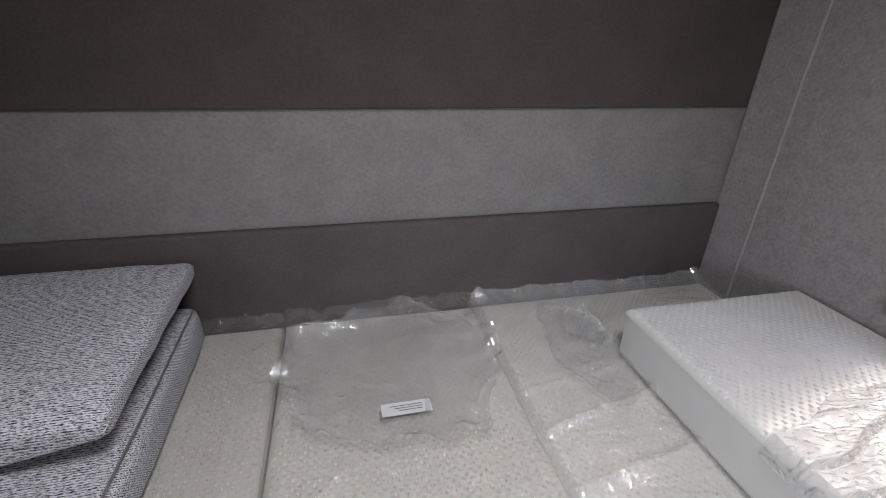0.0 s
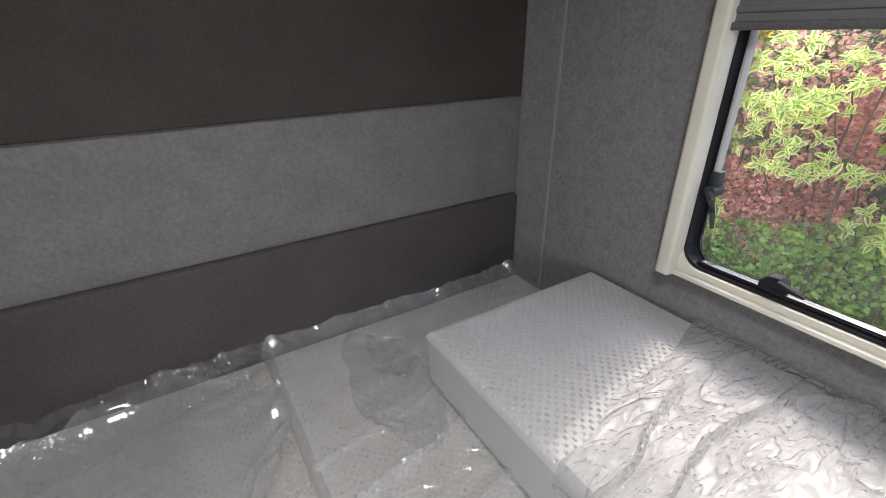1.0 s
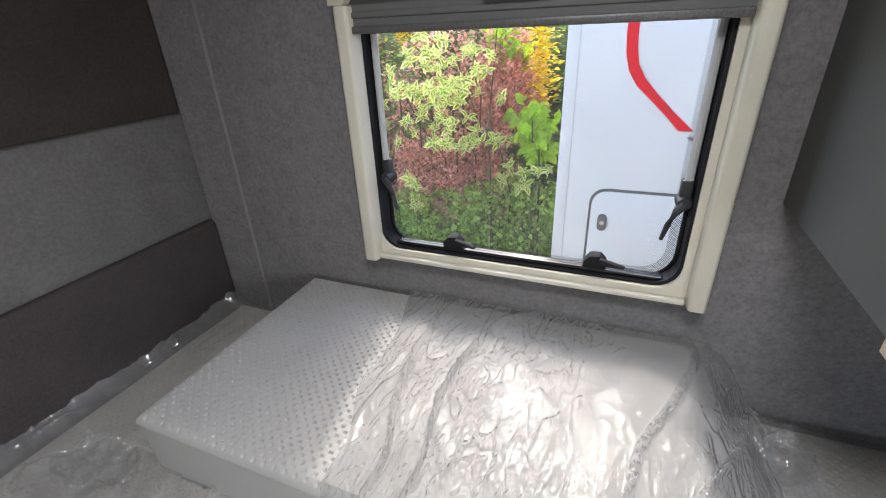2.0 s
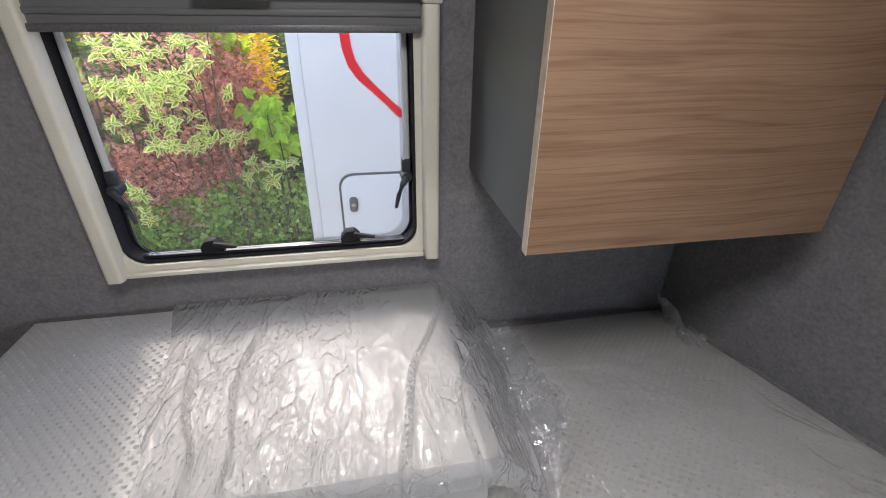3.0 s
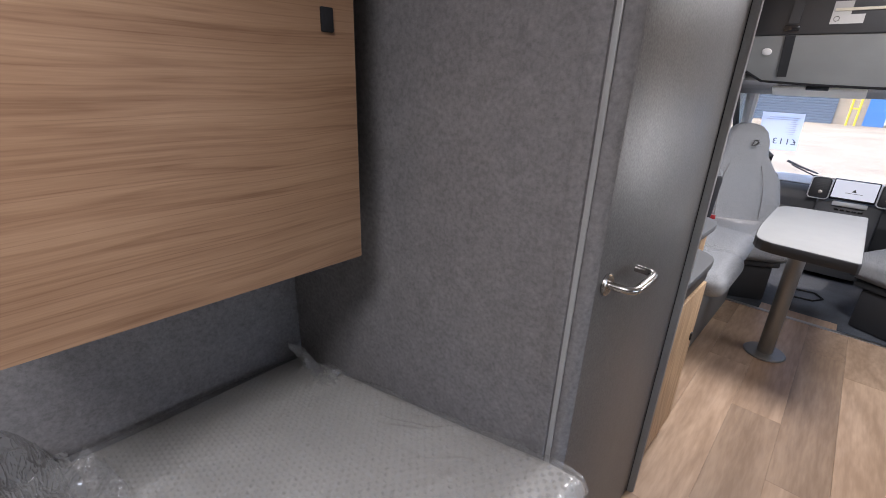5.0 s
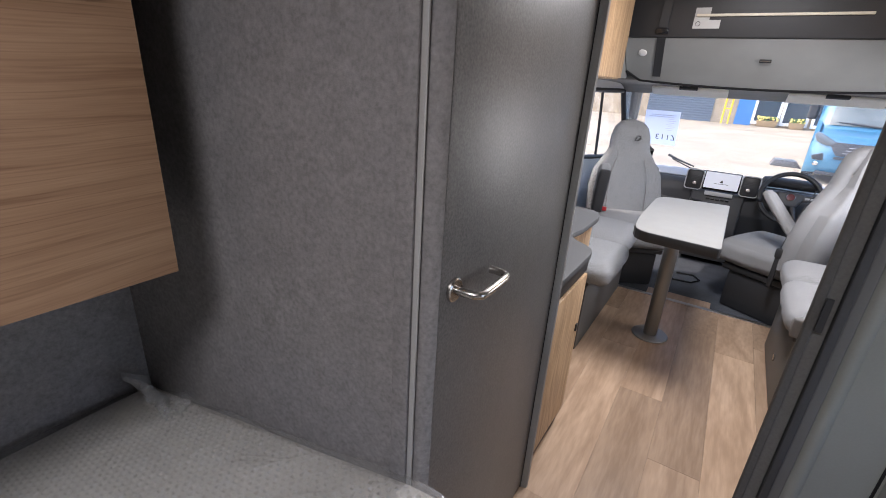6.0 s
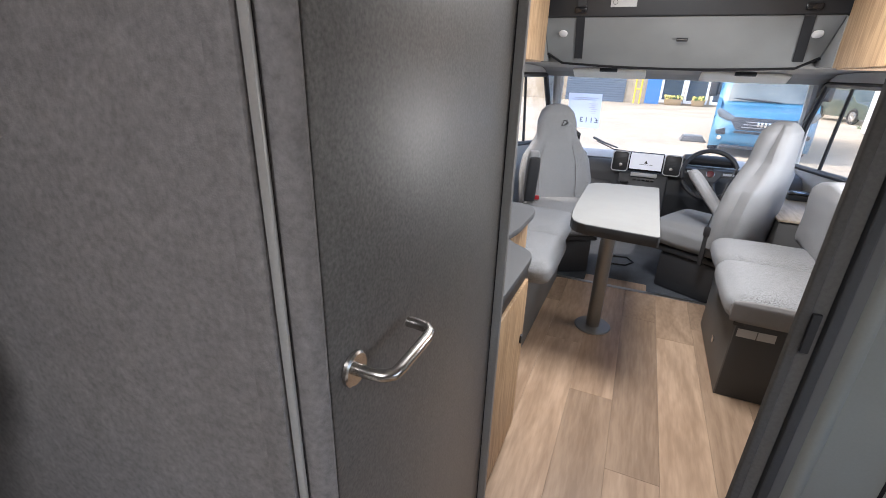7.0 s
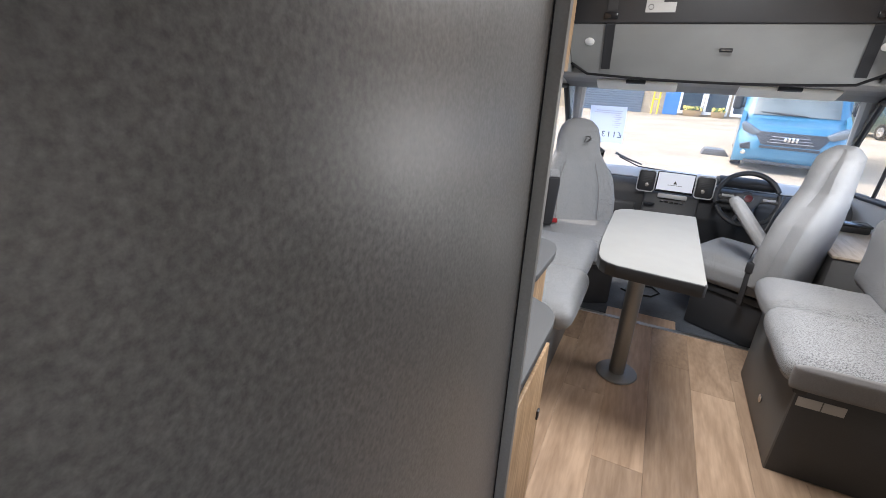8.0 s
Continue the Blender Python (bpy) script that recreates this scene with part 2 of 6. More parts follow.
    m0 = nt.nodes.new("ShaderNodeMixShader")
    m0.inputs[0].default_value = 0.4
    nt.links.new(df.outputs[0], m0.inputs[1])
    nt.links.new(tl.outputs[0], m0.inputs[2])
    nt.links.new(tr.outputs[0], m1.inputs[1])
    nt.links.new(m0.outputs[0], m1.inputs[2])
    m2 = nt.nodes.new("ShaderNodeMixShader")
    nt.links.new(amount, m2.inputs[0])
    nt.links.new(m1.outputs[0], m2.inputs[1])
    nt.links.new(gl.outputs[0], m2.inputs[2])
    nt.links.new(m2.outputs[0], out.inputs[0])
    return m


def sheet_mat(name, color, solid_part=0.65):
    """Thin paper that lets light through."""
    m = bpy.data.materials.new(name)
    m.use_nodes = True
    nt = m.node_tree
    nt.nodes.remove(nt.nodes["Principled BSDF"])
    tr = nt.nodes.new("ShaderNodeBsdfTransparent")
    tl = nt.nodes.new("ShaderNodeBsdfTranslucent")
    tl.inputs[0].default_value = (*color, 1)
    mx = nt.nodes.new("ShaderNodeMixShader")
    mx.inputs[0].default_value = solid_part
    nt.links.new(tr.outputs[0], mx.inputs[1])
    nt.links.new(tl.outputs[0], mx.inputs[2])
    nt.links.new(mx.outputs[0], nt.nodes["Material Output"].inputs[0])
    return m


def glass_mat(name, tint=(0.96, 0.98, 0.98)):
    m = bpy.data.materials.new(name)
    m.use_nodes = True
    nt = m.node_tree
    nt.nodes.remove(nt.nodes["Principled BSDF"])
    tr = nt.nodes.new("ShaderNodeBsdfTransparent")
    tr.inputs[0].default_value = (*tint, 1)
    gl = nt.nodes.new("ShaderNodeBsdfGlossy")
    gl.inputs["Roughness"].default_value = 0.02
    fr = nt.nodes.new("ShaderNodeLayerWeight")
    fr.inputs["Blend"].default_value = 0.5
    pw = nt.nodes.new("ShaderNodeMath")
    pw.operation = 'POWER'
    pw.inputs[1].default_value = 5.0
    nt.links.new(fr.outputs["Facing"], pw.inputs[0])
    fa = nt.nodes.new("ShaderNodeMath")
    fa.operation = 'MULTIPLY_ADD'
    fa.inputs[1].default_value, fa.inputs[2].default_value = 0.4, 0.025
    nt.links.new(pw.outputs[0], fa.inputs[0])
    mx = nt.nodes.new("ShaderNodeMixShader")
    nt.links.new(fa.outputs[0], mx.inputs[0])
    nt.links.new(tr.outputs[0], mx.inputs[1])
    nt.links.new(gl.outputs[0], mx.inputs[2])
    nt.links.new(mx.outputs[0], nt.nodes["Material Output"].inputs[0])
    return m


def glow_mat(name, color, strength):
    m = bpy.data.materials.new(name)
    m.use_nodes = True
    b = m.node_tree.nodes["Principled BSDF"]
    b.inputs["Base Color"].default_value = (*color, 1)
    b.inputs["Emission Color"].default_value = (*color, 1)
    b.inputs["Emission Strength"].default_value = strength
    return m


FELT = mat("grey_felt", (0.191, 0.181, 0.179), rough=0.95, spec=0.15, grain=0.21, grain_scale=110, stain=0.07, stain_scale=24, bump=0.35, bump_scale=500)
FELT_MID = mat("mid_grey_felt", (0.168, 0.162, 0.158), rough=0.95, spec=0.15, grain=0.15, grain_scale=120, stain=0.08, stain_scale=9, bump=0.3, bump_scale=500)
CORD = mat("pale_grey_cord", (0.215, 0.21, 0.205), rough=0.9, grain=0.1, bump=0.3, bump_scale=500)
FELT_DARK = mat("dark_brown_cloth", (0.054, 0.046, 0.042), rough=0.95, spec=0.15, grain=0.15, grain_scale=150, stain=0.08, stain_scale=8, bump=0.3, bump_scale=600)
BOARD = mat("brown_padded_cloth", (0.07, 0.061, 0.061), rough=0.95, spec=0.15, grain=0.14, grain_scale=160, stain=0.1, stain_scale=6, bump=0.3, bump_scale=600)
JAMB_CLOTH = mat("dark_jamb_cloth", (0.1, 0.096, 0.092), rough=0.9, spec=0.2, grain=0.12, grain_scale=160, bump=0.2)
JAMB_STRIP = mat("grey_jamb_strip", (0.15, 0.147, 0.142), rough=0.85, spec=0.2, grain=0.12, grain_scale=160, bump=0.2)
DOOR = mat("anthracite_laminate", (0.104, 0.1, 0.097), rough=0.42, spec=0.6, grain=0.4, grain_scale=200, stain=0.07, stain_scale=30, bump=0.03, bump_scale=500)
POST_GREY = mat("grey_foil_post", (0.22, 0.217, 0.214), rough=0.5, spec=0.4, grain=0.06, bump=0.03)
GREY_PANEL = mat("grey_laminate", (0.13, 0.13, 0.128), rough=0.5, spec=0.4, stain=0.05, stain_scale=5, grain=0.03, bump=0.03)
ALU = mat("brushed_aluminium", (0.42, 0.41, 0.4), rough=0.35, metal=1.0, grain=0.06, grain_scale=80)
DARK_ALU = mat("dull_grey_metal", (0.26, 0.25, 0.24), rough=0.42, metal=0.8, grain=0.06)
SILVER_CORD = mat("satin_profile", (0.42, 0.42, 0.412), rough=0.37, metal=0.45, grain=0.05)
SATIN = mat("satin_silver_plastic", (0.5, 0.5, 0.5), rough=0.4, grain=0.03)
STEEL = mat("brushed_steel", (0.48, 0.455, 0.43), rough=0.27, metal=1.0, grain=0.05, grain_scale=150)
BLACK = mat("black_plastic", (0.027, 0.028, 0.031), rough=0.5, grain=0.1, bump=0.08)
BLACK_GLOSS = mat("glossy_black_plastic", (0.012, 0.012, 0.014), rough=0.18, grain=0.05)
RUBBER = mat("black_rubber", (0.015, 0.015, 0.017), rough=0.75, spec=0.2, grain=0.15, bump=0.1)
CREAM = mat("cream_plastic", (0.62, 0.58, 0.48), rough=0.45, grain=0.03, stain=0.04, stain_scale=10)
WHITE_BODY = mat("white_gelcoat", (0.66, 0.68, 0.69), rough=0.5, spec=0.3, stain=0.03, stain_scale=3, grain=0.01)
WHITE_TOP = mat("white_laminate", (0.265, 0.268, 0.262), rough=0.5, stain=0.03, stain_scale=12, grain=0.02)
RED = mat("red_vinyl", (0.72, 0.008, 0.02), rough=0.7, spec=0.08, grain=0.03)
BUCKLE_RED = mat("dark_red_plastic", (0.3, 0.01, 0.015), rough=0.4, grain=0.03)
COUNTER = mat("slate_grey_worktop", (0.075, 0.079, 0.085), rough=0.6, grain=0.12, grain_scale=300, bump=0.03)
CLOTH = woven_mat("grey_melange_cloth", (0.052, 0.055, 0.06), (0.335, 0.342, 0.355), 245, span=(0.42, 0.77))
CLOTH_PLAIN = mat("plain_grey_cloth", (0.2, 0.195, 0.195), rough=0.95, spec=0.15, grain=0.14, grain_scale=350, stain=0.05, stain_scale=8, bump=0.3, bump_scale=700)
CLOTH_DARK = woven_mat("blue_grey_melange_cloth", (0.018, 0.018, 0.024), (0.47, 0.465, 0.49), 290, rows=(0.45, 1.5, 1.3), span=(0.46, 0.84), pitch=0.0052, line=0.1)
TICKING = mat("knitted_ticking", (0.385, 0.378, 0.364), rough=0.9, spec=0.2, grain=0.05, grain_scale=400, stain=0.04, stain_scale=6, bump=0.15, bump_scale=700)
TICKING_BED = mat("knitted_bed_ticking", (0.44, 0.417, 0.382), rough=0.9, spec=0.2, grain=0.05, grain_scale=400, stain=0.06, stain_scale=5, bump=0.15, bump_scale=700)
FILM = film_mat("clear_film", haze=0.11, gloss=1.9, bump=0.58, scale=12, rough=0.07, stretch=(1.5, 0.5, 1.0), turn=0.5, calm=(0.4, 0.62))
FILM_TIGHT = film_mat("wrinkled_clear_film", haze=0.37, gloss=0.5, bump=0.85, scale=12.5, rough=0.06, stretch=(0.5, 1.3, 1.0), turn=0.25, calm=(0.3, 0.55), milk=0.62)
FILM_BED = film_mat("bed_film", haze=0.23, gloss=2.1, bump=0.5, scale=8, rough=0.14, stretch=(0.6, 1.4, 1.0), turn=0.35, calm=(0.4, 0.62), milk=0.95)
FILM_FLAT = film_mat("loose_clear_film", haze=0.2, gloss=1.8, bump=0.6, scale=11, rough=0.09, stretch=(1.2, 0.7, 1.0), turn=-0.6, calm=(0.36, 0.58))
GLASS = glass_mat("window_glass")


def hazed_glass(name, veil):
    """Clear pane with a thin translucent veil mixed in as daylight haze."""
    m = glass_mat(name)
    nt = m.node_tree
    out = nt.nodes["Material Output"]
    clear = out.inputs[0].links[0].from_socket
    tl = nt.nodes.new("ShaderNodeBsdfTranslucent")
    tl.inputs[0].default_value = (0.8, 0.8, 0.8, 1)
    mx = nt.nodes.new("ShaderNodeMixShader")
    mx.inputs[0].default_value = veil
    nt.links.new(clear, mx.inputs[1])
    nt.links.new(tl.outputs[0], mx.inputs[2])
    nt.links.new(mx.outputs[0], out.inputs[0])
    return m




def dot_mat(name, pitch=0.0042):
    """Printed black dots on clear acrylic."""
    m = bpy.data.materials.new(name)
    m.use_nodes = True
    nt = m.node_tree
    b = nt.nodes["Principled BSDF"]
    b.inputs["Base Color"].default_value = (0.03, 0.03, 0.03, 1)
    tc = nt.nodes.new("ShaderNodeTexCoord")
    sep = nt.nodes.new("ShaderNodeSeparateXYZ")
    nt.links.new(tc.outputs["Object"], sep.inputs[0])
    waves = []
    for k in (1, 2):
        mu = nt.nodes.new("ShaderNodeMath")
        mu.operation = 'MULTIPLY'
        mu.inputs[1].default_value = 2 * math.pi / pitch
        nt.links.new(sep.outputs[k], mu.inputs[0])
        si = nt.nodes.new("ShaderNodeMath")
        si.operation = 'SINE'
        nt.links.new(mu.outputs[0], si.inputs[0])
        waves.append(si)
    pr = nt.nodes.new("ShaderNodeMath")
    pr.operation = 'MULTIPLY'
    nt.links.new(waves[0].outputs[0], pr.inputs[0])
    nt.links.new(waves[1].outputs[0], pr.inputs[1])
    gt = nt.nodes.new("ShaderNodeMath")
    gt.operation = 'GREATER_THAN'
    gt.inputs[1].default_value = 0.3
    nt.links.new(pr.outputs[0], gt.inputs[0])
    tr = nt.nodes.new("ShaderNodeBsdfTransparent")
    mx = nt.nodes.new("ShaderNodeMixShader")
    nt.links.new(gt.outputs[0], mx.inputs[0])
    nt.links.new(tr.outputs[0], mx.inputs[1])
    nt.links.new(b.outputs[0], mx.inputs[2])
    nt.links.new(mx.outputs[0], nt.nodes["Material Output"].inputs[0])
    return m


DOTS = dot_mat("printed_dots")
# pale haze and glare over the outside view, put into the panes
ACRYLIC = hazed_glass("hazed_acrylic", 0.01)
SCREEN_GLASS = hazed_glass("hazed_windscreen_glass", 0.025)
OAK = veneer_mat("light_wood_veneer", (0.19, 0.104, 0.058), (0.275, 0.162, 0.097), (0.345, 0.216, 0.134))
PALE_WOOD = wood_mat("pale_wood_laminate", (0.42, 0.34, 0.25), (0.55, 0.46, 0.36), (2.4, 0.3, 2.0), ring=5, detail=45)
OAK_V = wood_mat("pale_wood_veneer", (0.32, 0.2, 0.11), (0.5, 0.34, 0.2), (2.4, 2.4, 0.25), ring=7, detail=45)
PLANK = wood_mat("oak_vinyl", (0.285, 0.192, 0.127), (0.43, 0.304, 0.21), (2.6, 0.34, 1.0), rough=0.4, per_piece=0.2, ring=1.5, detail=26, bands=5, weight=0.8, bump=0.04, span=(0.42, 1.02))
JOINT = mat("dark_wood_joint", (0.2, 0.14, 0.095), rough=0.6, grain=0.15)
PALE_GREY = mat("pale_grey_laminate", (0.255, 0.262, 0.245), rough=0.5, spec=0.4, stain=0.05, stain_scale=5, grain=0.03, bump=0.03)
PAPER = mat("white_paper", (0.8, 0.8, 0.8), rough=0.7, grain=0.02)
INK = mat("black_ink", (0.03, 0.03, 0.03), rough=0.6)
CEIL = mat("pale_ceiling_board", (0.62, 0.6, 0.57), rough=0.7, stain=0.04, grain=0.03)
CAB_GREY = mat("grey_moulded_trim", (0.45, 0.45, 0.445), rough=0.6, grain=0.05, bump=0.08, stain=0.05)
# cab trim darkened for the header: its shading is put into the colour
HEADER_SHADE = mat("shaded_header_trim", (0.27, 0.27, 0.265), rough=0.6, grain=0.05, bump=0.08, stain=0.05)
VISOR = mat("pale_visor_cloth", (0.88, 0.85, 0.78), rough=0.8, grain=0.04, stain=0.04)
DASH = mat("dark_dashboard_plastic", (0.05, 0.052, 0.056), rough=0.55, grain=0.08, bump=0.15, bump_scale=500)
CARPET = mat("black_cab_mat", (0.062, 0.07, 0.083), rough=0.7, grain=0.3, grain_scale=120, bump=0.3, stain=0.2, stain_scale=8)


# ---- mesh tools ----
def box(x0, x1, y0, y1, z0, z1, bevel=0.0, seg=2):
    bm = bmesh.new()
    bmesh.ops.create_cube(bm, size=1)
    for v in bm.verts:
        v.co = Vector((x0 + (v.co.x + .5) * (x1 - x0), y0 + (v.co.y + .5) * (y1 - y0), z0 + (v.co.z + .5) * (z1 - z0)))
    if bevel:
        bmesh.ops.bevel(bm, geom=bm.edges[:], offset=bevel, segments=seg, profile=0.5, affect='EDGES')
    return bm


def prism(points, axis, a0, a1, bevel=0.0, seg=2):
    """An outline of 2D points, drawn out along an axis: x (points are y,z), y (x,z) or z (x,y)."""
    bm = bmesh.new()

    def at(p, a):
        return {'x': (a, p[0], p[1]), 'y': (p[0], a, p[1]), 'z': (p[0], p[1], a)}[axis]
    lo, hi = [bm.verts.new(at(p, a0)) for p in points], [bm.verts.new(at(p, a1)) for p in points]
    bm.faces.new(lo)
    bm.faces.new(hi)
    n = len(points)
    for i in range(n):
        bm.faces.new((lo[i], lo[(i + 1) % n], hi[(i + 1) % n], hi[i]))
    bmesh.ops.recalc_face_normals(bm, faces=bm.faces[:])
    if bevel:
        bmesh.ops.bevel(bm, geom=bm.edges[:], offset=bevel, segments=seg, profile=0.5, affect='EDGES', clamp_overlap=True)
    return bm


def round_rect(x0, x1, y0, y1, r, n=6):
    out = []
    for cx, cy, a in ((x1 - r, y1 - r, 0), (x0 + r, y1 - r, 90), (x0 + r, y0 + r, 180), (x1 - r, y0 + r, 270)):
        for k in range(n + 1):
            t = radians(a + 90 * k / n)
            out.append((cx + r * math.cos(t), cy + r * math.sin(t)))
    return out


def ring(outer, inner, axis, a0, a1):
    """A frame between two outlines with the same count of points."""
    bm = bmesh.new()

    def at(p, a):
        return {'x': (a, p[0], p[1]), 'y': (p[0], a, p[1]), 'z': (p[0], p[1], a)}[axis]
    rows = [[bm.verts.new(at(p, a)) for p in pts] for pts, a in ((outer, a0), (outer, a1), (inner, a1), (inner, a0))]
    n = len(outer)
    for j in range(4):
        for i in range(n):
            bm.faces.new((rows[j][i], rows[j][(i + 1) % n], rows[(j + 1) % 4][(i + 1) % n], rows[(j + 1) % 4][i]))
    bmesh.ops.recalc_face_normals(bm, faces=bm.faces[:])
    return bm


def tube(points, r, n=10, closed=False):
    bm = bmesh.new()
    pts = [Vector(p) for p in points]
    rings = []
    up = Vector((0, 0, 1))
    for i, p in enumerate(pts):
        a = pts[i - 1] if i or closed else p
        b = pts[(i + 1) % len(pts)] if i < len(pts) - 1 or closed else p
        d = (b - a).normalized()
        u = up if abs(d.dot(up)) < 0.95 else Vector((1, 0, 0))
        s = d.cross(u).normalized()
        w = s.cross(d)
        rr = r[i] if isinstance(r, (list, tuple)) else r
        rings.append([bm.verts.new(p + s * rr * math.cos(2 * math.pi * k / n) + w * rr * math.sin(2 * math.pi * k / n)) for k in range(n)])
    m = len(rings)
    for i in range(m if closed else m - 1):
        A, B = rings[i], rings[(i + 1) % m]
        for k in range(n):
            bm.faces.new((A[k], A[(k + 1) % n], B[(k + 1) % n], B[k]))
    if not closed:
        bm.faces.new(rings[0][::-1])
        bm.faces.new(rings[-1])
    bmesh.ops.recalc_face_normals(bm, faces=bm.faces[:])
    return bm


def lathe(profile, n=24, axis='z', centre=(0, 0, 0)):
    """A turned shape: profile of (radius, height)."""
    bm = bmesh.new()
    rings = []
    for r, h in profile:
        ringv = []
        for k in range(n):
            t = 2 * math.pi * k / n
            a, b = r * math.cos(t), r * math.sin(t)
            p = {'z': (a, b, h), 'x': (h, a, b), 'y': (a, h, b)}[axis]
            ringv.append(bm.verts.new(Vector(p) + Vector(centre)))
        rings.append(ringv)
    for A, B in zip(rings, rings[1:]):
        for k in range(n):
            bm.faces.new((A[k], A[(k + 1) % n], B[(k + 1) % n], B[k]))
    bm.faces.new(rings[0][::-1])
    bm.faces.new(rings[-1])
    bmesh.ops.recalc_face_normals(bm, faces=bm.faces[:])
    return bm


def cushion(x0, x1, y0, y1, z0, z1, r=0.04, puff=0.02, n=14, seed=0.0, lump=0.004):
    """A soft upholstered block: rounded edges, a swollen top and slight lumps."""
    bm = bmesh.new()
    bmesh.ops.create_cube(bm, size=2)
    bmesh.ops.subdivide_edges(bm, edges=bm.edges[:], cuts=n, use_grid_fill=True)
    c = Vector(((x0 + x1) / 2, (y0 + y1) / 2, (z0 + z1) / 2))
    h = Vector(((x1 - x0) / 2, (y1 - y0) / 2, (z1 - z0) / 2))
    rr = min(r, h.x * .95, h.y * .95, h.z * .95)
    for v in bm.verts:
        u = v.co.copy()
        p = Vector((u.x * h.x, u.y * h.y, u.z * h.z))
        core = Vector([max(-(hh - rr), min(hh - rr, a)) for a, hh in zip(p, h)])
        d = p - core
        if d.length > 1e-9:
            p = core + d.normalized() * min(rr, max(abs(d.x), abs(d.y), abs(d.z)))
        w = [1 - min(1, abs(a)) ** 4 for a in u]
        p.z += puff * (1 if u.z > 0 else -.3) * w[0] * w[1] * (abs(u.z) > .5)
        p.x += puff * .5 * math.copysign(1, u.x) * w[1] * w[2] * (abs(u.x) > .9)
        p.y += puff * .5 * math.copysign(1, u.y) * w[0] * w[2] * (abs(u.y) > .9)
        p += Vector(noise.noise_vector((c + p) * 9 + Vector((seed, 0, 0)))) * lump
        v.co = c + p
    return bm


def sheet(nx, ny, at):
    """A grid of points at(u, v)."""
    bm = bmesh.new()
    vs = [[bm.verts.new(at(i / nx, j / ny)) for i in range(nx + 1)] for j in range(ny + 1)]
    for j in range(ny):
        for i in range(nx):
            bm.faces.new((vs[j][i], vs[j][i + 1], vs[j + 1][i + 1], vs[j + 1][i]))
    return bm


def moved(bm, m):
    bmesh.ops.transform(bm, matrix=m, verts=bm.verts[:])
    return bm


def joined(*bms):
    out = bmesh.new()
    for b in bms:
        tmp = bpy.data.meshes.new("tmp")
        b.to_mesh(tmp)
        out.from_mesh(tmp)
        bpy.data.meshes.remove(tmp)
        b.free()
    return out


SETOUT = [Matrix.Identity(4)]      # where the group of things being built is set out from


def solid(name, bm, material, smooth=True):
    me = bpy.data.meshes.new(name)
    bm.to_mesh(me)
    bm.free()
    me.materials.append(material)
    if smooth:
        me.shade_smooth()
        me.set_sharp_from_angle(angle=radians(35))
    return new(name, me)


def part(name, bm, material, parent, label="", smooth=True):
    if parent.matrix_world == Matrix.Identity(4) and parent.get("turned") is None:
        moved(bm, SETOUT[0])
    ob = solid(name, bm, material, smooth)
    ob.parent = parent
    if label:
        tagged(ob, label)
    return ob


def thing(name, label, category, group="", m=None):
    ob = new(name)
    ob.empty_display_size = 0.05
    if m is not None:
        ob.matrix_world = Matrix.Translation(SETOUT[0] @ m.translation) @ m.to_3x3().to_4x4()
        ob["turned"] = 1
    return tagged(ob, label, category, group)


def setting(name, bm, material, label, category, smooth=False):
    return tagged(solid(name, moved(bm, SETOUT[0]), material, smooth), label, category, "", "structure")


def wall_panel(axis, a0, a1, b0, b1, z0, z1, holes=()):
    """A wall slab of thickness a0..a1 over b0..b1, z0..z1, with rectangular openings (b0, b1, z0, z1) through it."""
    bs = sorted({b0, b1, *[h[0] for h in holes], *[h[1] for h in holes]})
    zs = sorted({z0, z1, *[h[2] for h in holes], *[h[3] for h in holes]})
    bms = []
    for i in range(len(bs) - 1):
        col = []
        for j in range(len(zs) - 1):
            bc, zc = (bs[i] + bs[i + 1]) / 2, (zs[j] + zs[j + 1]) / 2
            if any(h[0] < bc < h[1] and h[2] < zc < h[3] for h in holes):
                continue
            if col and col[-1][1] == zs[j]:
                col[-1][1] = zs[j + 1]
            else:
                col.append([zs[j], zs[j + 1]])
        for c0, c1 in col:
            bms.append(box(a0, a1, bs[i], bs[i + 1], c0, c1) if axis == 'x' else box(bs[i], bs[i + 1], a0, a1, c0, c1))
    return joined(*bms)


# ---- the vehicle's shell ----
WX, EX, YR, CX = 1.66, -0.67, 1.68, 0.495      # inner faces of the side walls, rear wall, centre line
WIN = (0.35, 1.076, 0.815, 1.40)                # bedroom window opening: y0, y1, z0, z1
setting("wall_window_side", wall_panel('x', WX, WX + 0.05, -3.25, YR + 0.02, -0.05, 2.0, [WIN]), FELT,
                 "grey felt-covered side wall of the motorhome bedroom", "wall")
setting("wall_far_side", wall_panel('x', EX - 0.05, EX, -3.25, YR + 0.02, -0.05, 2.0, [(-0.85, -0.15, 0.815, 1.385), (-3.05, -2.35, 0.8, 1.33)]), FELT,
        "grey felt-covered far side wall with window openings", "wall")
setting("wall_rear", box(EX, WX, YR, YR + 0.05, -0.05, 2.0), FELT_MID, "mid grey cloth rear wall behind the bed", "wall")
bm = joined(*[box(a, b, c, d, 2.0, 2.04) for a, b, c, d in
              ((EX - .05, 0.25, -4.9, 0.0), (0.65, WX + .05, -4.9, 0.0), (0.25, 0.65, -1.95, 0.0), (0.25, 0.65, -4.9, -2.45), (EX - .05, 0.36, 0.0, 1.75), (0.76, WX + .05, 0.0, 1.75), (0.36, 0.76, 0.0, 0.3), (0.36, 0.76, 0.7, 1.75))])
setting("ceiling", bm, CEIL, "pale ceiling board with rooflight openings", "ceiling")
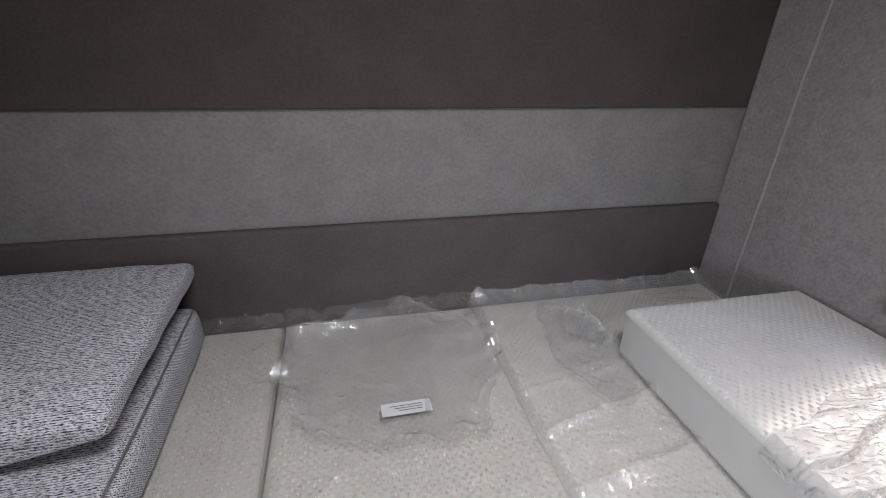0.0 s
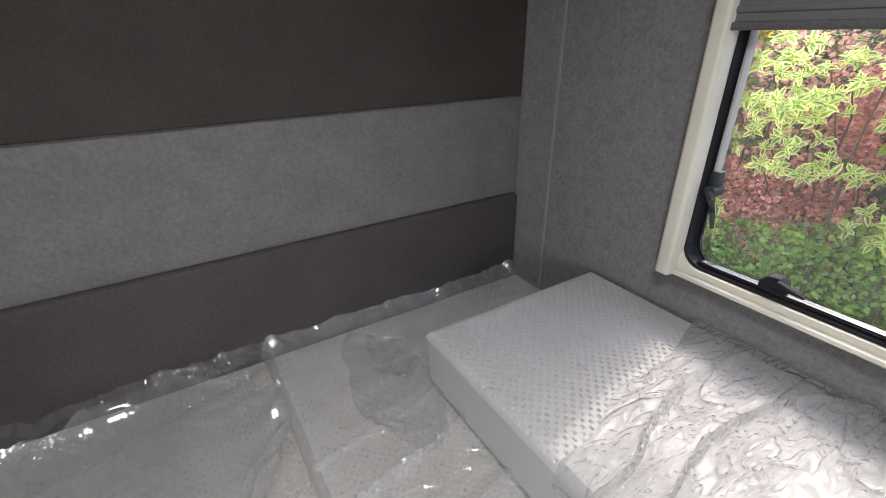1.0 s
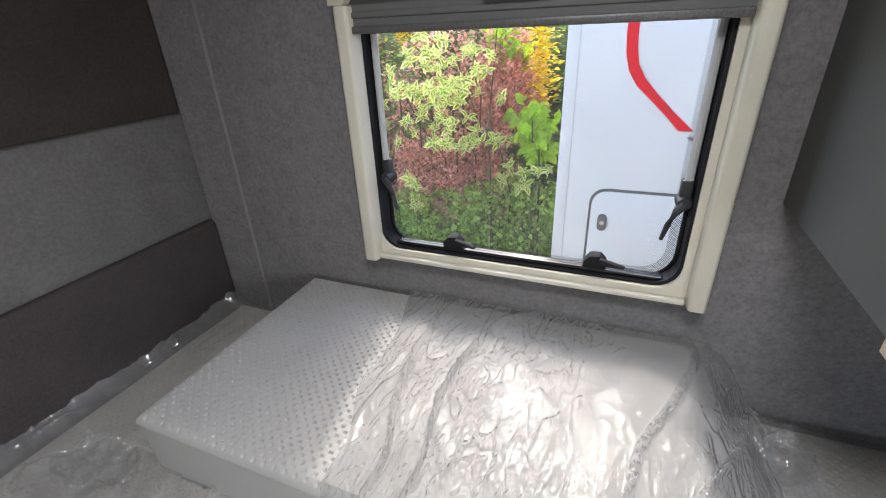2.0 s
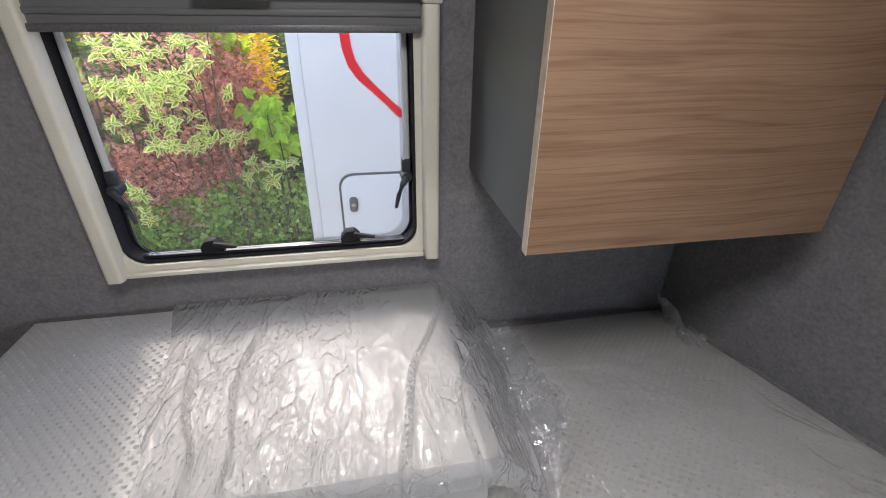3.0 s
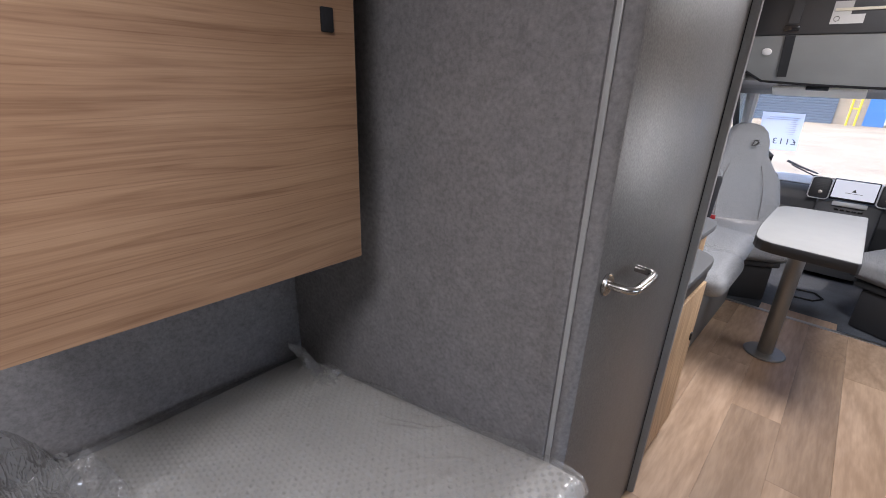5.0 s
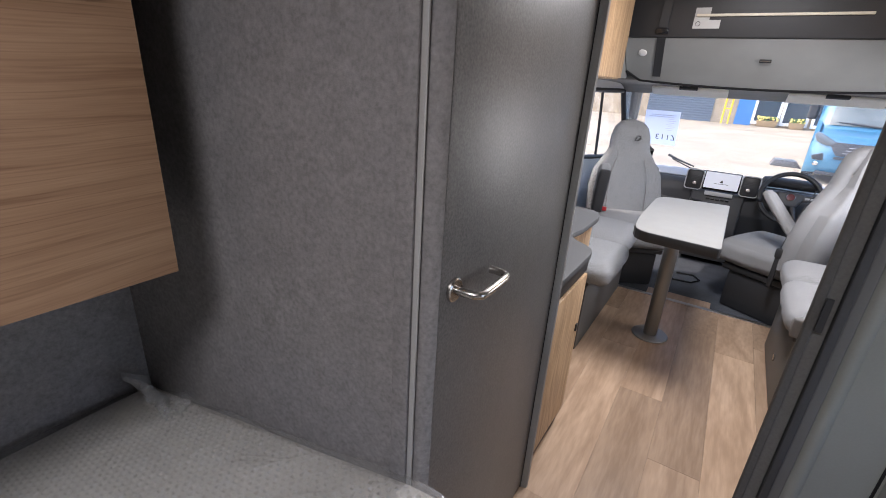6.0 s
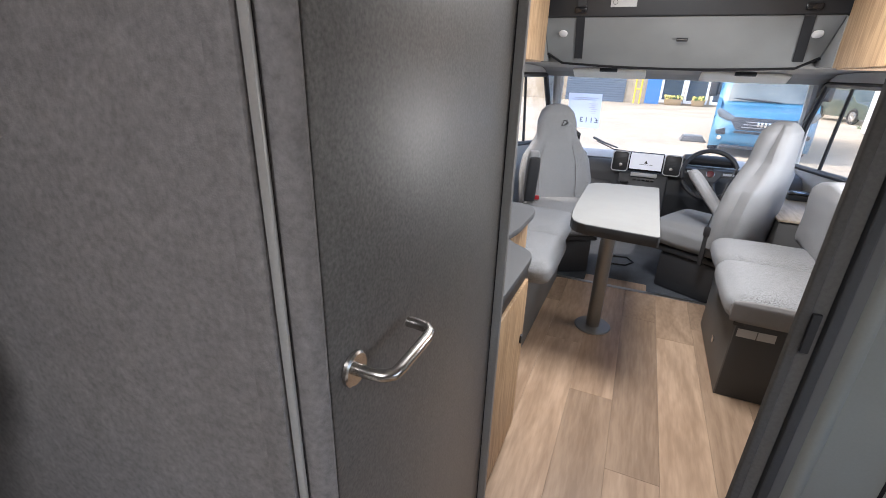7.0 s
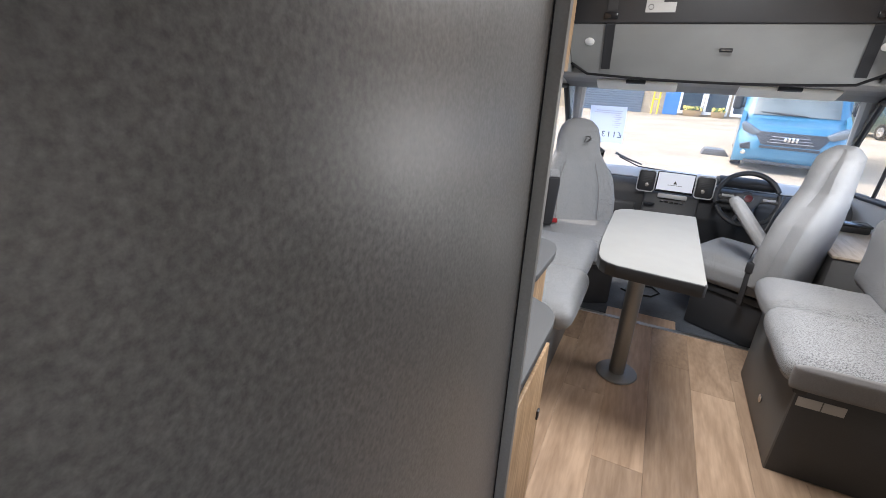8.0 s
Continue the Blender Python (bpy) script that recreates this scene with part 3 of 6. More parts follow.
# upper cloth panel and padded board on the rear wall
setting("rear_upper_panel", box(EX, 1.647, YR - 0.012, YR, 1.142, 2.0, 0.004), FELT_DARK, "dark brown cloth upper panel of the rear wall", "wall panel")
setting("rear_headboard", box(EX, 1.643, YR - 0.035, YR - 0.001, 0.34, 0.823, 0.012, 3), BOARD, "dark brown padded cloth board above the mattress", "headboard", True)
# curved corner and its piping
corner = [(WX, 1.52), (WX - 0.002, 1.55), (WX - 0.005, 1.59), (WX - 0.009, 1.63), (WX - 0.012, 1.655), (WX - 0.013, YR - 0.013), (WX, YR - 0.013)]
setting("corner_post", prism(corner, 'z', 0.3, 2.0), FELT, "rounded grey felt corner between side and rear wall", "corner trim", True)
setting("corner_piping", tube([(WX - 0.003, 1.522, 0.4), (WX - 0.003, 1.525, 1.2), (WX - 0.003, 1.52, 2.0)], 0.005, 8), CORD, "grey corded piping along the felt corner", "trim", True)

# partition beside the bed, its felt edge and piping
P0, P1 = Vector((WX, -0.43)), Vector((0.83, -0.508))
pdir = (P1 - P0).normalized()
pn = Vector((pdir.y, -pdir.x))
if pn.y > 0:
    pn = -pn
bm = prism([tuple(P0 + pn * 0), tuple(P1), tuple(P1 + pn * 0.035), tuple(P0 + pn * 0.035)], 'z', 0.0, 2.0)
setting("wall_partition", bm, FELT, "mottled grey felt partition at the end of the bed", "wall")
edge = [(0.832, -0.514), (0.822, -0.5143), (0.813, -0.518), (0.807, -0.524), (0.8035, -0.5305), (0.804, -0.5338), (0.86, -0.5338), (0.86, -0.514)]
setting("partition_edge", prism(edge, 'z', 0.0, 2.0), FELT, "rounded dark felt edge of the partition", "wall edge", True)
trim = [(0.836, -0.5052), (0.829, -0.5052), (0.8272, -0.5058), (0.8265, -0.507), (0.8265, -0.5085), (0.8272, -0.5096), (0.829, -0.51), (0.836, -0.51)]
setting("partition_piping", prism(trim, 'z', 0.0, 2.0), SILVER_CORD, "narrow satin grey profile along the partition edge", "trim", True)
setting("partition_seam", box(0.8305, 0.836, -0.514, -0.51, 0.0, 2.0), RUBBER, "dark slot beside the satin profile", "trim")
setting("partition_strip", moved(box(-0.02, 0.012, -0.002, 0.007, 0.3, 2.0, 0.003), Matrix.Translation((0.858, -0.5045, 0)) @ Matrix.Rotation(math.atan2(-pdir.y, -pdir.x), 4, 'Z')), FELT,
        "narrow grey felt cover strip on the partition", "trim", True)

# washroom door with its lever handle and frame
door = thing("washroom_door", "closed anthracite washroom door with a steel lever handle", "door")
tagged(door, kind="structure")
door.name = "door_1"
part("door_leaf", box(0.806, 0.84, -1.159, -0.538, 0.012, 1.95, 0.002), DOOR, door)
handle = part("door_handle", tube([(0.806, -0.577, 1.012), (0.782, -0.577, 1.012), (0.766, -0.579, 1.012), (0.757, -0.587, 1.012), (0.755, -0.6, 1.012), (0.755, -0.668, 1.012),
                                   (0.757, -0.682, 1.012), (0.765, -0.691, 1.012), (0.782, -0.694, 1.012), (0.795, -0.694, 1.012)], 0.0075, 14), STEEL, door, "brushed steel lever handle")
part("rosette", lathe([(0.0, 0.0), (0.019, 0.0), (0.0215, 0.002), (0.022, 0.006), (0.02, 0.008), (0.0, 0.008)], 32, 'x', (0.798, -0.577, 1.012)), STEEL, handle)
setting("door_gap", box(0.83, 0.85, -0.5375, -0.534, 0.0, 1.95), RUBBER, "black gap beside the washroom door", "door gap")
post = [(0.842, -1.163), (0.802, -1.163), (0.792, -1.1645), (0.787, -1.168), (0.785, -1.176), (0.787, -1.185), (0.792, -1.191), (0.8, -1.193), (0.842, -1.193)]
setting("door_post", prism(post, 'z', 0.0, 2.0), POST_GREY, "grey profiled post beside the washroom door", "door post", True)
setting("post_seal", box(0.805, 0.83, -1.1628, -1.1594, 0.0, 1.98), RUBBER, "black rubber seal of the washroom door", "seal")
setting("wall_washroom_front", box(0.843, WX, -1.193, -1.163, 0.0, 2.0), GREY_PANEL, "grey washroom wall towards the kitchen", "wall")

# opposite partition with sliding-door jamb
setting("wall_opposite", box(EX, 0.2, -1.075, -1.03, 0.0, 2.0), PALE_GREY, "grey laminate partition opposite the washroom", "wall")
jamb_profile = ((0.27, 0.255, -1.03, -1.012), (0.2545, 0.232, -1.055, -1.02), (0.2315, 0.216, -1.075, -1.008), (0.2155, 0.196, -1.09, -1.016))
for k, (a, b, c, d) in enumerate(jamb_profile):
    setting("jamb_profile", box(b, a, c, d, 0.0, 2.0, 0.003), (JAMB_CLOTH, JAMB_STRIP, DASH, GREY_PANEL)[k], "dark cloth and rubber strip of the passage jamb", "door jamb")
setting("jamb_latch_slot", box(0.243, 0.255, -1.013, -1.006, 0.93, 1.0, 0.001), BLACK, "black latch slot in the passage jamb", "latch")
lip = lambda x, w: [(x - w, -1.03), (x - w, -1.022), (x - w * .6, -1.0165), (x, -1.0145), (x + w * .6, -1.0165), (x + w, -1.022), (x + w, -1.03)]
for x, w in ((0.181, 0.014), (0.05, 0.008)):
    setting("panel_lip", prism(lip(x, w), 'z', 0.0, 2.0), PALE_GREY, "rounded grey lip along the cupboard panel", "trim", True)
setting("wardrobe_door_gap", box(0.064, 0.068, -1.03, -1.026, 0.0, 2.0), RUBBER, "dark gap of a tall grey cupboard door", "door gap")
setting("wardrobe_catch", box(0.057, 0.068, -1.03, -1.02, 0.735, 0.745, 0.001), STEEL, "small metal catch on the cupboard door", "catch")

# ---- floor ----
floor = setting("floor", box(EX, WX, -3.16, YR, -0.06, -0.004), JOINT, "oak-look vinyl plank floor of the motorhome", "floor")
cab_floor = setting("cab_floor", box(EX, WX, -5.02, -3.16, -0.08, -0.02), CARPET, "dark rubber floor of the driver's cab", "floor")
setting("threshold_wood", box(0.32, 0.72, -3.3, -3.17, -0.03, -0.003, 0.001), PLANK, "narrow oak-look strip in front of the cab", "floor strip")
setting("threshold_trim", box(-0.08, 1.0, -3.175, -3.145, -0.02, 0.006, 0.003), ALU, "aluminium threshold bar between floor and cab", "trim")

socket = lathe([(0.0, 0.0), (0.05, 0.0), (0.052, 0.003), (0.046, 0.006), (0.03, 0.004), (0.0, 0.004)], 24, 'z', (-0.315, -2.075, 0.0))
setting("floor_socket", socket, mat("brown_plastic", (0.06, 0.03, 0.015), rough=0.5, grain=0.1), "brown round socket in the floor", "floor socket", True)

# ---- bedroom window ----
win = thing("window_1", "cream-framed opening window with black seal and catches", "window")
tagged(win, kind="structure")
SETOUT[0] = Matrix(((1, 0, 0, 0), (0, 0.9975, 0, -0.0292), (0, 0, 1, 0), (0, 0, 0, 1)))
outer = round_rect(0.335, 1.13, 0.80, 1.405, 0.03, 5)
inner = round_rect(0.39, 1.085, 0.82, 1.385, 0.05, 5)
part("window_frame", ring(outer, inner, 'x', WX - 0.03, WX + 0.0), CREAM, win, "cream plastic window frame")
post_shape = lambda y0, y1: [(y0, WX - 0.055), ((y0 + y1) / 2 - .012, WX - 0.06), ((y0 + y1) / 2 + .012, WX - 0.06), (y1, WX - 0.055), (y1 + .004, WX - 0.02), (y1 + .004, WX), (y0 - .004, WX), (y0 - .004, WX - 0.02)]
for y0, y1 in ((0.338, 0.372), (1.087, 1.123)):
    pts = post_shape(y0, y1)
    bm = prism([(p[1], p[0]) for p in pts], 'z', 0.792, 1.372, 0.003)
    part("blind_rail", bm, CREAM, win, "cream blind guide rail with a rounded foot")
part("blind_cassette", prism([(0.333, 1.372), (0.334, 1.385), (0.339, 1.398), (0.349, 1.409), (0.365, 1.416), (0.39, 1.419), (1.075, 1.419), (1.1, 1.416), (1.116, 1.409), (1.126, 1.398), (1.131, 1.385), (1.132, 1.372), (1.095, 1.372), (1.085, 1.383), (0.38, 1.383), (0.37, 1.372)], 'x', WX - 0.062, WX, 0.004), CREAM, win, "cream rounded blind cassette")
part("blind_bar", box(WX - 0.05, WX - 0.035, 0.375, 1.09, 1.319, 1.334, 0.004), DOOR, win, "dark grey pull bar of the roller blind")
part("blind_cloth", box(WX - 0.042, WX - 0.04, 0.375, 1.09, 1.333, 1.385), GREY_PANEL, win, "dark pleated blind")
part("blind_bar", box(WX - 0.046, WX - 0.034, 0.375, 1.09, 1.348, 1.36, 0.003), GREY_PANEL, win)
part("blind_grip", box(WX - 0.075, WX - 0.045, 0.66, 0.80, 1.374, 1.39, 0.005), CREAM, win)
part("sill_lip", box(WX - 0.045, WX - 0.028, 0.375, 1.09, 0.794, 0.806, 0.004), CREAM, win)
# black rubber surround and acrylic pane
ro, ri = round_rect(0.385, 1.09, 0.815, 1.39, 0.052, 6), round_rect(0.396, 1.079, 0.826, 1.382, 0.05, 6)
part("seal", ring(ro, ri, 'x', WX - 0.022, WX + 0.02), RUBBER, win, "black rubber window seal")
ro, ri = round_rect(0.395, 1.08, 0.8, 1.4, 0.065, 6), round_rect(0.404, 1.071, 0.822, 1.385, 0.055, 6)
part("pane_edge", ring(ro, ri, 'x', WX + 0.018, WX + 0.026), BLACK_GLOSS, win, "printed black pane border")
part("dot_border", ring(round_rect(0.404, 1.071, 0.822, 1.385, 0.055, 6), round_rect(0.422, 1.053, 0.836, 1.38, 0.05, 6), 'x', WX + 0.0245, WX + 0.0255), DOTS, win, "printed dotted pane border")
pane = part("pane", prism(round_rect(0.39, 1.085, 0.8, 1.405, 0.065, 6), 'x', WX + 0.027, WX + 0.031), ACRYLIC, win, "clear acrylic pane")
pane.visible_shadow = False
part("bottom_rail", box(WX + 0.004, WX + 0.016, 0.42, 1.05, 0.822, 0.833, 0.003), BLACK_GLOSS, win)
part("bottom_rail", box(WX - 0.014, WX + 0.0, 0.42, 1.05, 0.826, 0.837, 0.003), BLACK_GLOSS, win)


def catch(y, z, turn, size=1.1):
    """A black swivel catch: a block with a tapering lever."""
    bm = joined(prism([(-0.022, -0.012), (0.022, -0.012), (0.022, 0.002), (0.010, 0.016), (-0.010, 0.018), (-0.022, 0.006)], 'x', -0.022, 0.004, 0.003),
                prism([(-0.006, 0.002), (-0.056, 0.0), (-0.058, 0.004), (-0.01, 0.016)], 'x', -0.032, -0.02, 0.002))
    part("catch", moved(bm, Matrix.Translation((WX + 0.01, y, z)) @ Matrix.Rotation(radians(turn), 4, 'X') @ Matrix.Scale(size, 4)), RUBBER, win, "black plastic window catch")


catch(0.895, 0.847, 0)
catch(0.56, 0.847, 0)


def side_catch(y, sy):
    """A slim black stay knob with a lever hanging down."""
    bm = joined(lathe([(0, -0.03), (0.012, -0.03), (0.015, -0.02), (0.016, 0.004), (0, 0.006)], 14, 'x', (WX + 0.018, y, 1.0)),
                box(WX - 0.004, WX + 0.02, y - 0.011, y + 0.011, 0.985, 1.045, 0.005),
                tube([(WX - 0.012, y, 1.0), (WX - 0.016, y + sy * 0.012, 0.985), (WX - 0.018, y + sy * 0.022, 0.96), (WX - 0.018, y + sy * 0.03, 0.925)], [0.009, 0.008, 0.006, 0.004], 8))
    part("stay_knob", bm, BLACK, win, "black plastic stay knob and lever")


side_catch(1.066, -1)
side_catch(0.41, 1)
for y in (0.408, 1.068):
    part("stay", tube([(WX + 0.006, y, 1.01), (WX + 0.006, y, 1.12), (WX + 0.006, y, 1.34)], 0.008, 8), CAB_GREY, win, "grey telescopic window stay")

SETOUT[0] = Matrix.Identity(4)
# ---- bed ----
BZ = 0.52


def bed_base(name, label, x0, x1, y0, y1):
    b = thing(name, label, "bed base", "bed bases")
    part("panel", box(x0, x1, y0, y1, 0.0, 0.34, 0.004), GREY_PANEL, b)
    return b


bed_base("bed_base", "grey laminate base under the window-side mattress", 0.80, WX - 0.004, -0.37, YR - 0.04)
bed_base("bed_base", "grey laminate base across the rear", -0.05, 0.795, 0.74, YR - 0.04)
bed_base("bed_base", "grey laminate base under the far mattress", EX + 0.004, -0.055, -0.9, YR - 0.04)


def bed_lift(x, y):
    """How far the mattress end is pushed up where it meets the partition."""
    a = max(0.0, min(1.0, (0.45 - y) / 0.9))
    b = max(0.0, min(1.0, (1.62 - x) / 0.8))
    return a * a * (3 - 2 * a) * (0.002 + 0.122 * b)


def dimpled_top(x0, x1, y0, y1, z, r, step, depth, pitch, warp=None):
    """A top face with rounded rims and rows of small soft pits."""
    nx, ny = int((x1 - x0) / step), int((y1 - y0) / step)

    def at(u, v):
        x, y = x0 + u * (x1 - x0), y0 + v * (y1 - y0)
        d = min(x - x0, x1 - x, y - y0, y1 - y)
        drop = r - math.sqrt(max(0.0, r * r - (r - d) ** 2)) if d < r else 0.0
        pit = 0.5 * (math.cos(4.443 * (x + y) / pitch) + math.cos(4.443 * (x - y) / pitch))
        pit = max(0.0, min(1.0, (pit - 0.3) / 0.5))
        pit = pit * pit * (3 - 2 * pit) * min(1.0, d / (0.6 * r))
        p = Vector((x, y, z - drop - depth * pit + 0.003 * noise.noise(Vector((x * 5, y * 5, z)))))
        return warp(p) if warp else p
    return sheet(nx, ny, at)


def mattress(label, x0, x1, y0, y1, seed, z1=BZ):
    m = thing("mattress", label, "mattress", "mattresses")
    def lifted(p):
        if x0 > 0.5:
            p.y -= 0.094 * (1.66 - p.x) * max(0.0, 1 - (p.y - y0) / 0.5)
            p.z += bed_lift(p.x, p.y) * max(0.0, (p.z - 0.345) / (z1 - 0.345))
        return p
    bm = cushion(x0 + 0.001, x1 - 0.001, y0 + 0.001, y1 - 0.001, 0.345, z1 - 0.012, 0.024, 0.0, 36, seed, 0.0015)
    for v in bm.verts:
        lifted(v.co)
    part("core", bm, TICKING_BED, m, "pale smooth mattress side")
    part("cover", dimpled_top(x0, x1, max(y0, -0.6), y1, z1, 0.028, 0.003, 0.0052, 0.0145, lifted), TICKING_BED, m, "pale dimpled mattress cover")
    return m


def creases(p, k, seed=0.0):
    """Height of sharp-ridged folds, 0 to 1."""
    n = noise.noise(Vector((p[0] * k, p[1] * k, seed)))
    m = noise.noise(Vector((p[0] * k * 2.3 + 5, p[1] * k * 2.3, seed + 3)))
    return (1 - abs(n)) ** 3 * 0.7 + (1 - abs(m)) ** 4 * 0.3


def film(name, bm, parent, label, material):
    ob = part(name, bm, material, parent, label)
    return ob


ma = mattress("pale dimpled mattress in clear plastic on the window-side bed", 0.745, WX - 0.012, -0.428, YR - 0.042, 1.0)
mb = mattress("pale dimpled mattress in clear plastic across the rear", 0.163, 0.76, 0.72, YR - 0.042, 4.0)
mc = mattress("pale dimpled mattress in clear plastic under seat cushions", EX + 0.01, 0.16, -0.9, YR - 0.042, 7.0)


def bed_film(x0, x1, y0, y1, seed, sx, sy, amp, slant=0.0):
    """Loose polythene lying on a mattress, its folds mostly along one way, ruffled up against the board."""
    def at(u, v):
        x, y = x0 + u * (x1 - x0), y0 + v * (y1 - y0)
        y -= slant * (1.66 - x) * max(0.0, 1 - (y - y0) / 0.5)
        n = noise.noise(Vector((x * 2.1, y * 1.7, seed)))
        line = math.exp(-(math.sin((x * sx - y * sy) * 6 + 7.0 * n) / 0.22) ** 2) * max(0.0, 0.5 + 1.4 * noise.noise(Vector((x * 2.7, y * 2.3, seed + 11))))
        z = BZ + 0.006 + amp * .8 * creases((x * sx, y * sy), 3.2, seed) + amp * .3 * creases((x * sy, y * sx), 8.0, seed + 9) + amp * 1.1 * line + amp * .2 * creases((x * sy * 2, y * sx), 13.0, seed + 4)
        edge_v = max(0.0, min(1.0, (y - (YR - 0.095)) / 0.058))
        ruff = 0.5 + noise.noise(Vector((x * 5, seed, 0)))
        z += edge_v ** 2 * (0.012 + 0.016 * max(0.0, ruff) * (0.4 + creases((x, 0.3), 6.0, seed + 2)) + 0.011 * creases((x, 0.7), 26.0, seed + 6) + 0.007 * creases((x, 0.2), 55.0, seed + 1))
        y -= edge_v * 0.03 * noise.noise(Vector((x * 17, 1, seed)))
        near = max(0.0, min(1.0, 1 - v * 24))
        if slant:
            calm = max(0.0, min(1.0, (y + 0.1) / 0.5))
            z = BZ + 0.006 + (z - BZ - 0.006) * (0.65 + 0.35 * calm)
            side = max(0.0, 1 - (x1 - x) / 0.035)
            z += bed_lift(x, y) + near ** 2 * (0.012 * noise.noise(Vector((x * 9, 2, seed))) - 0.016) - 0.018 * side * side
        fall = max(0.0, (x0 + 0.025 - x) / 0.025)
        return Vector((x, y, z - 0.035 * fall * fall))
    return sheet(int((x1 - x0) * 190), int((y1 - y0) * 130), at)


film("film", bed_film(0.738, WX - 0.008, -0.424, YR - 0.037, 1.0, 0.8, 1.3, 0.016, 0.094), ma, "clear crinkled polythene wrap", FILM_BED)
film("film", bed_film(0.155, 0.765, 0.70, YR - 0.037, 4.0, 1.3, 0.6, 0.018), mb, "clear crinkled polythene wrap", FILM)
film("film", bed_film(-0.085, 0.165, 0.70, YR - 0.037, 7.0, 1.3, 0.6, 0.007), mc, "clear crinkled polythene wrap", FILM)


def rag(cx, cy, rx, ry, z, amp, seed, rim=1.6, k=7.0):
    """A crumpled round-edged piece of film lying on something."""
    def at(u, v):
        a, r = 2 * math.pi * u, math.sqrt(v)
        q = r * (1 + 0.3 * noise.noise(Vector((math.cos(a) * 1.6, math.sin(a) * 1.6, seed))) + 0.09 * noise.noise(Vector((math.cos(a) * 4, math.sin(a) * 4, seed + 2))) + 0.02 * noise.noise(Vector((math.cos(a) * 9, math.sin(a) * 9, seed))))
        x, y = cx + rx * q * math.cos(a), cy + ry * q * math.sin(a)
        h = amp * (creases((x, y), k, seed) + .15 * creases((x, y), k * 2.7, seed + 5)) * (0.7 + rim * (max(0, r - .7) / .3) ** 1.5)
        return Vector((x, y, z + h))
    bm = sheet(130, 34, at)
    bmesh.ops.remove_doubles(bm, verts=bm.verts[:], dist=0.0004)
    return bm


def tuft(c, r, h, seed):
    """A crumpled tuft of film standing up."""
    def at(u, v):
        a = 2 * math.pi * u
        n = noise.noise(Vector((math.cos(a) * 2.5, math.sin(a) * 2.5, v * 2.4 + seed)))
        m = noise.noise(Vector((math.cos(a) * 4, math.sin(a) * 4, v * 4 + seed)))
        q = r * (1 - 0.62 * v + 0.55 * n + 0.22 * m)
        return Vector(c) + Vector((q * math.cos(a), q * math.sin(a) * .75, h * v * (1 + .4 * n) + .3 * h * m * v))
    bm = sheet(70, 26, at)
    bmesh.ops.remove_doubles(bm, verts=bm.verts[:], dist=0.0003)
    return bm


def corner_flap():
    """A loose corner of film standing up from the mattress, creased and leaning."""
    def at(u, v):
        a = u * 2 - 1
        n = noise.noise(Vector((u * 3.1, v * 2.2, 5.0)))
        h = 0.12 * v * (1 - 0.55 * a * a) * (1 + 0.35 * noise.noise(Vector((u * 4, 0, 2))))
        return Vector((1.535 + 0.085 * a * (1 - 0.35 * v) + 0.015 * n, -0.385 + 0.05 * v * v - 0.03 * a * a + 0.022 * n + 0.012 * math.sin(u * 11 + v * 2), BZ + 0.008 + h))
    return sheet(44, 24, at)


bag = thing("plastic_bag", "empty clear plastic bag lying on the mattress", "plastic bag")
part("bag_film", rag(0.455, 1.36, 0.30, 0.24, BZ + 0.016, 0.013, 3.0, 5.0, 7.0), FILM_FLAT, bag)
lb = part("label", box(0.41, 0.525, 1.185, 1.222, BZ + 0.030, BZ + 0.031), CAB_GREY, bag, "white printed label")
for k in range(3):
    part("print_bar", box(0.43 + 0.01 * k, 0.505, 1.210 - 0.007 * k, 1.212 - 0.007 * k, BZ + 0.0312, BZ + 0.0316), DOOR, lb)
for label, pieces in (("crumpled clear film tucked beside the foam block", [("flap", rag(1.34, 0.19, 0.24, 0.1, BZ + 0.016, 0.045, 8.0, 1.0, 9.0)), ("fold", rag(1.2, 0.21, 0.13, 0.09, BZ + 0.03, 0.035, 2.0, 1.4, 8.0))]),
                      ("crumpled clear film at the corner of the mattress", [("flap", corner_flap()), ("tuft", tuft((1.46, -0.39, BZ + 0.012), 0.05, 0.035, 7.0))]),
                      ("crumpled clear film tucked behind the foam block", [("flap", rag(0.99, 1.34, 0.1, 0.2, BZ + 0.014, 0.02, 15.0, 0.6, 11.0)), ("fold", rag(1.03, 1.42, 0.06, 0.09, BZ + 0.022, 0.025, 21.0, 0.8, 14.0))])):
    crump = thing("crumpled_film", label, "plastic film", "loose film")
    for nm, bm in pieces:
        part(nm, bm, FILM_FLAT, crump)

# thick foam block wrapped in film under the window
PZ = 0.683
pil = thing("foam_block", "white dimpled foam block partly wrapped in clear film", "foam block")
part("core", cushion(1.077, WX - 0.015, 0.303, 1.307, BZ + 0.012, PZ - 0.008, 0.014, 0.0, 26, 2.0, 0.001), TICKING, pil)
part("cover", dimpled_top(1.076, WX - 0.014, 0.302, 1.308, PZ, 0.02, 0.0026, 0.0045, 0.0155), TICKING, pil, "white dimpled knitted cover")


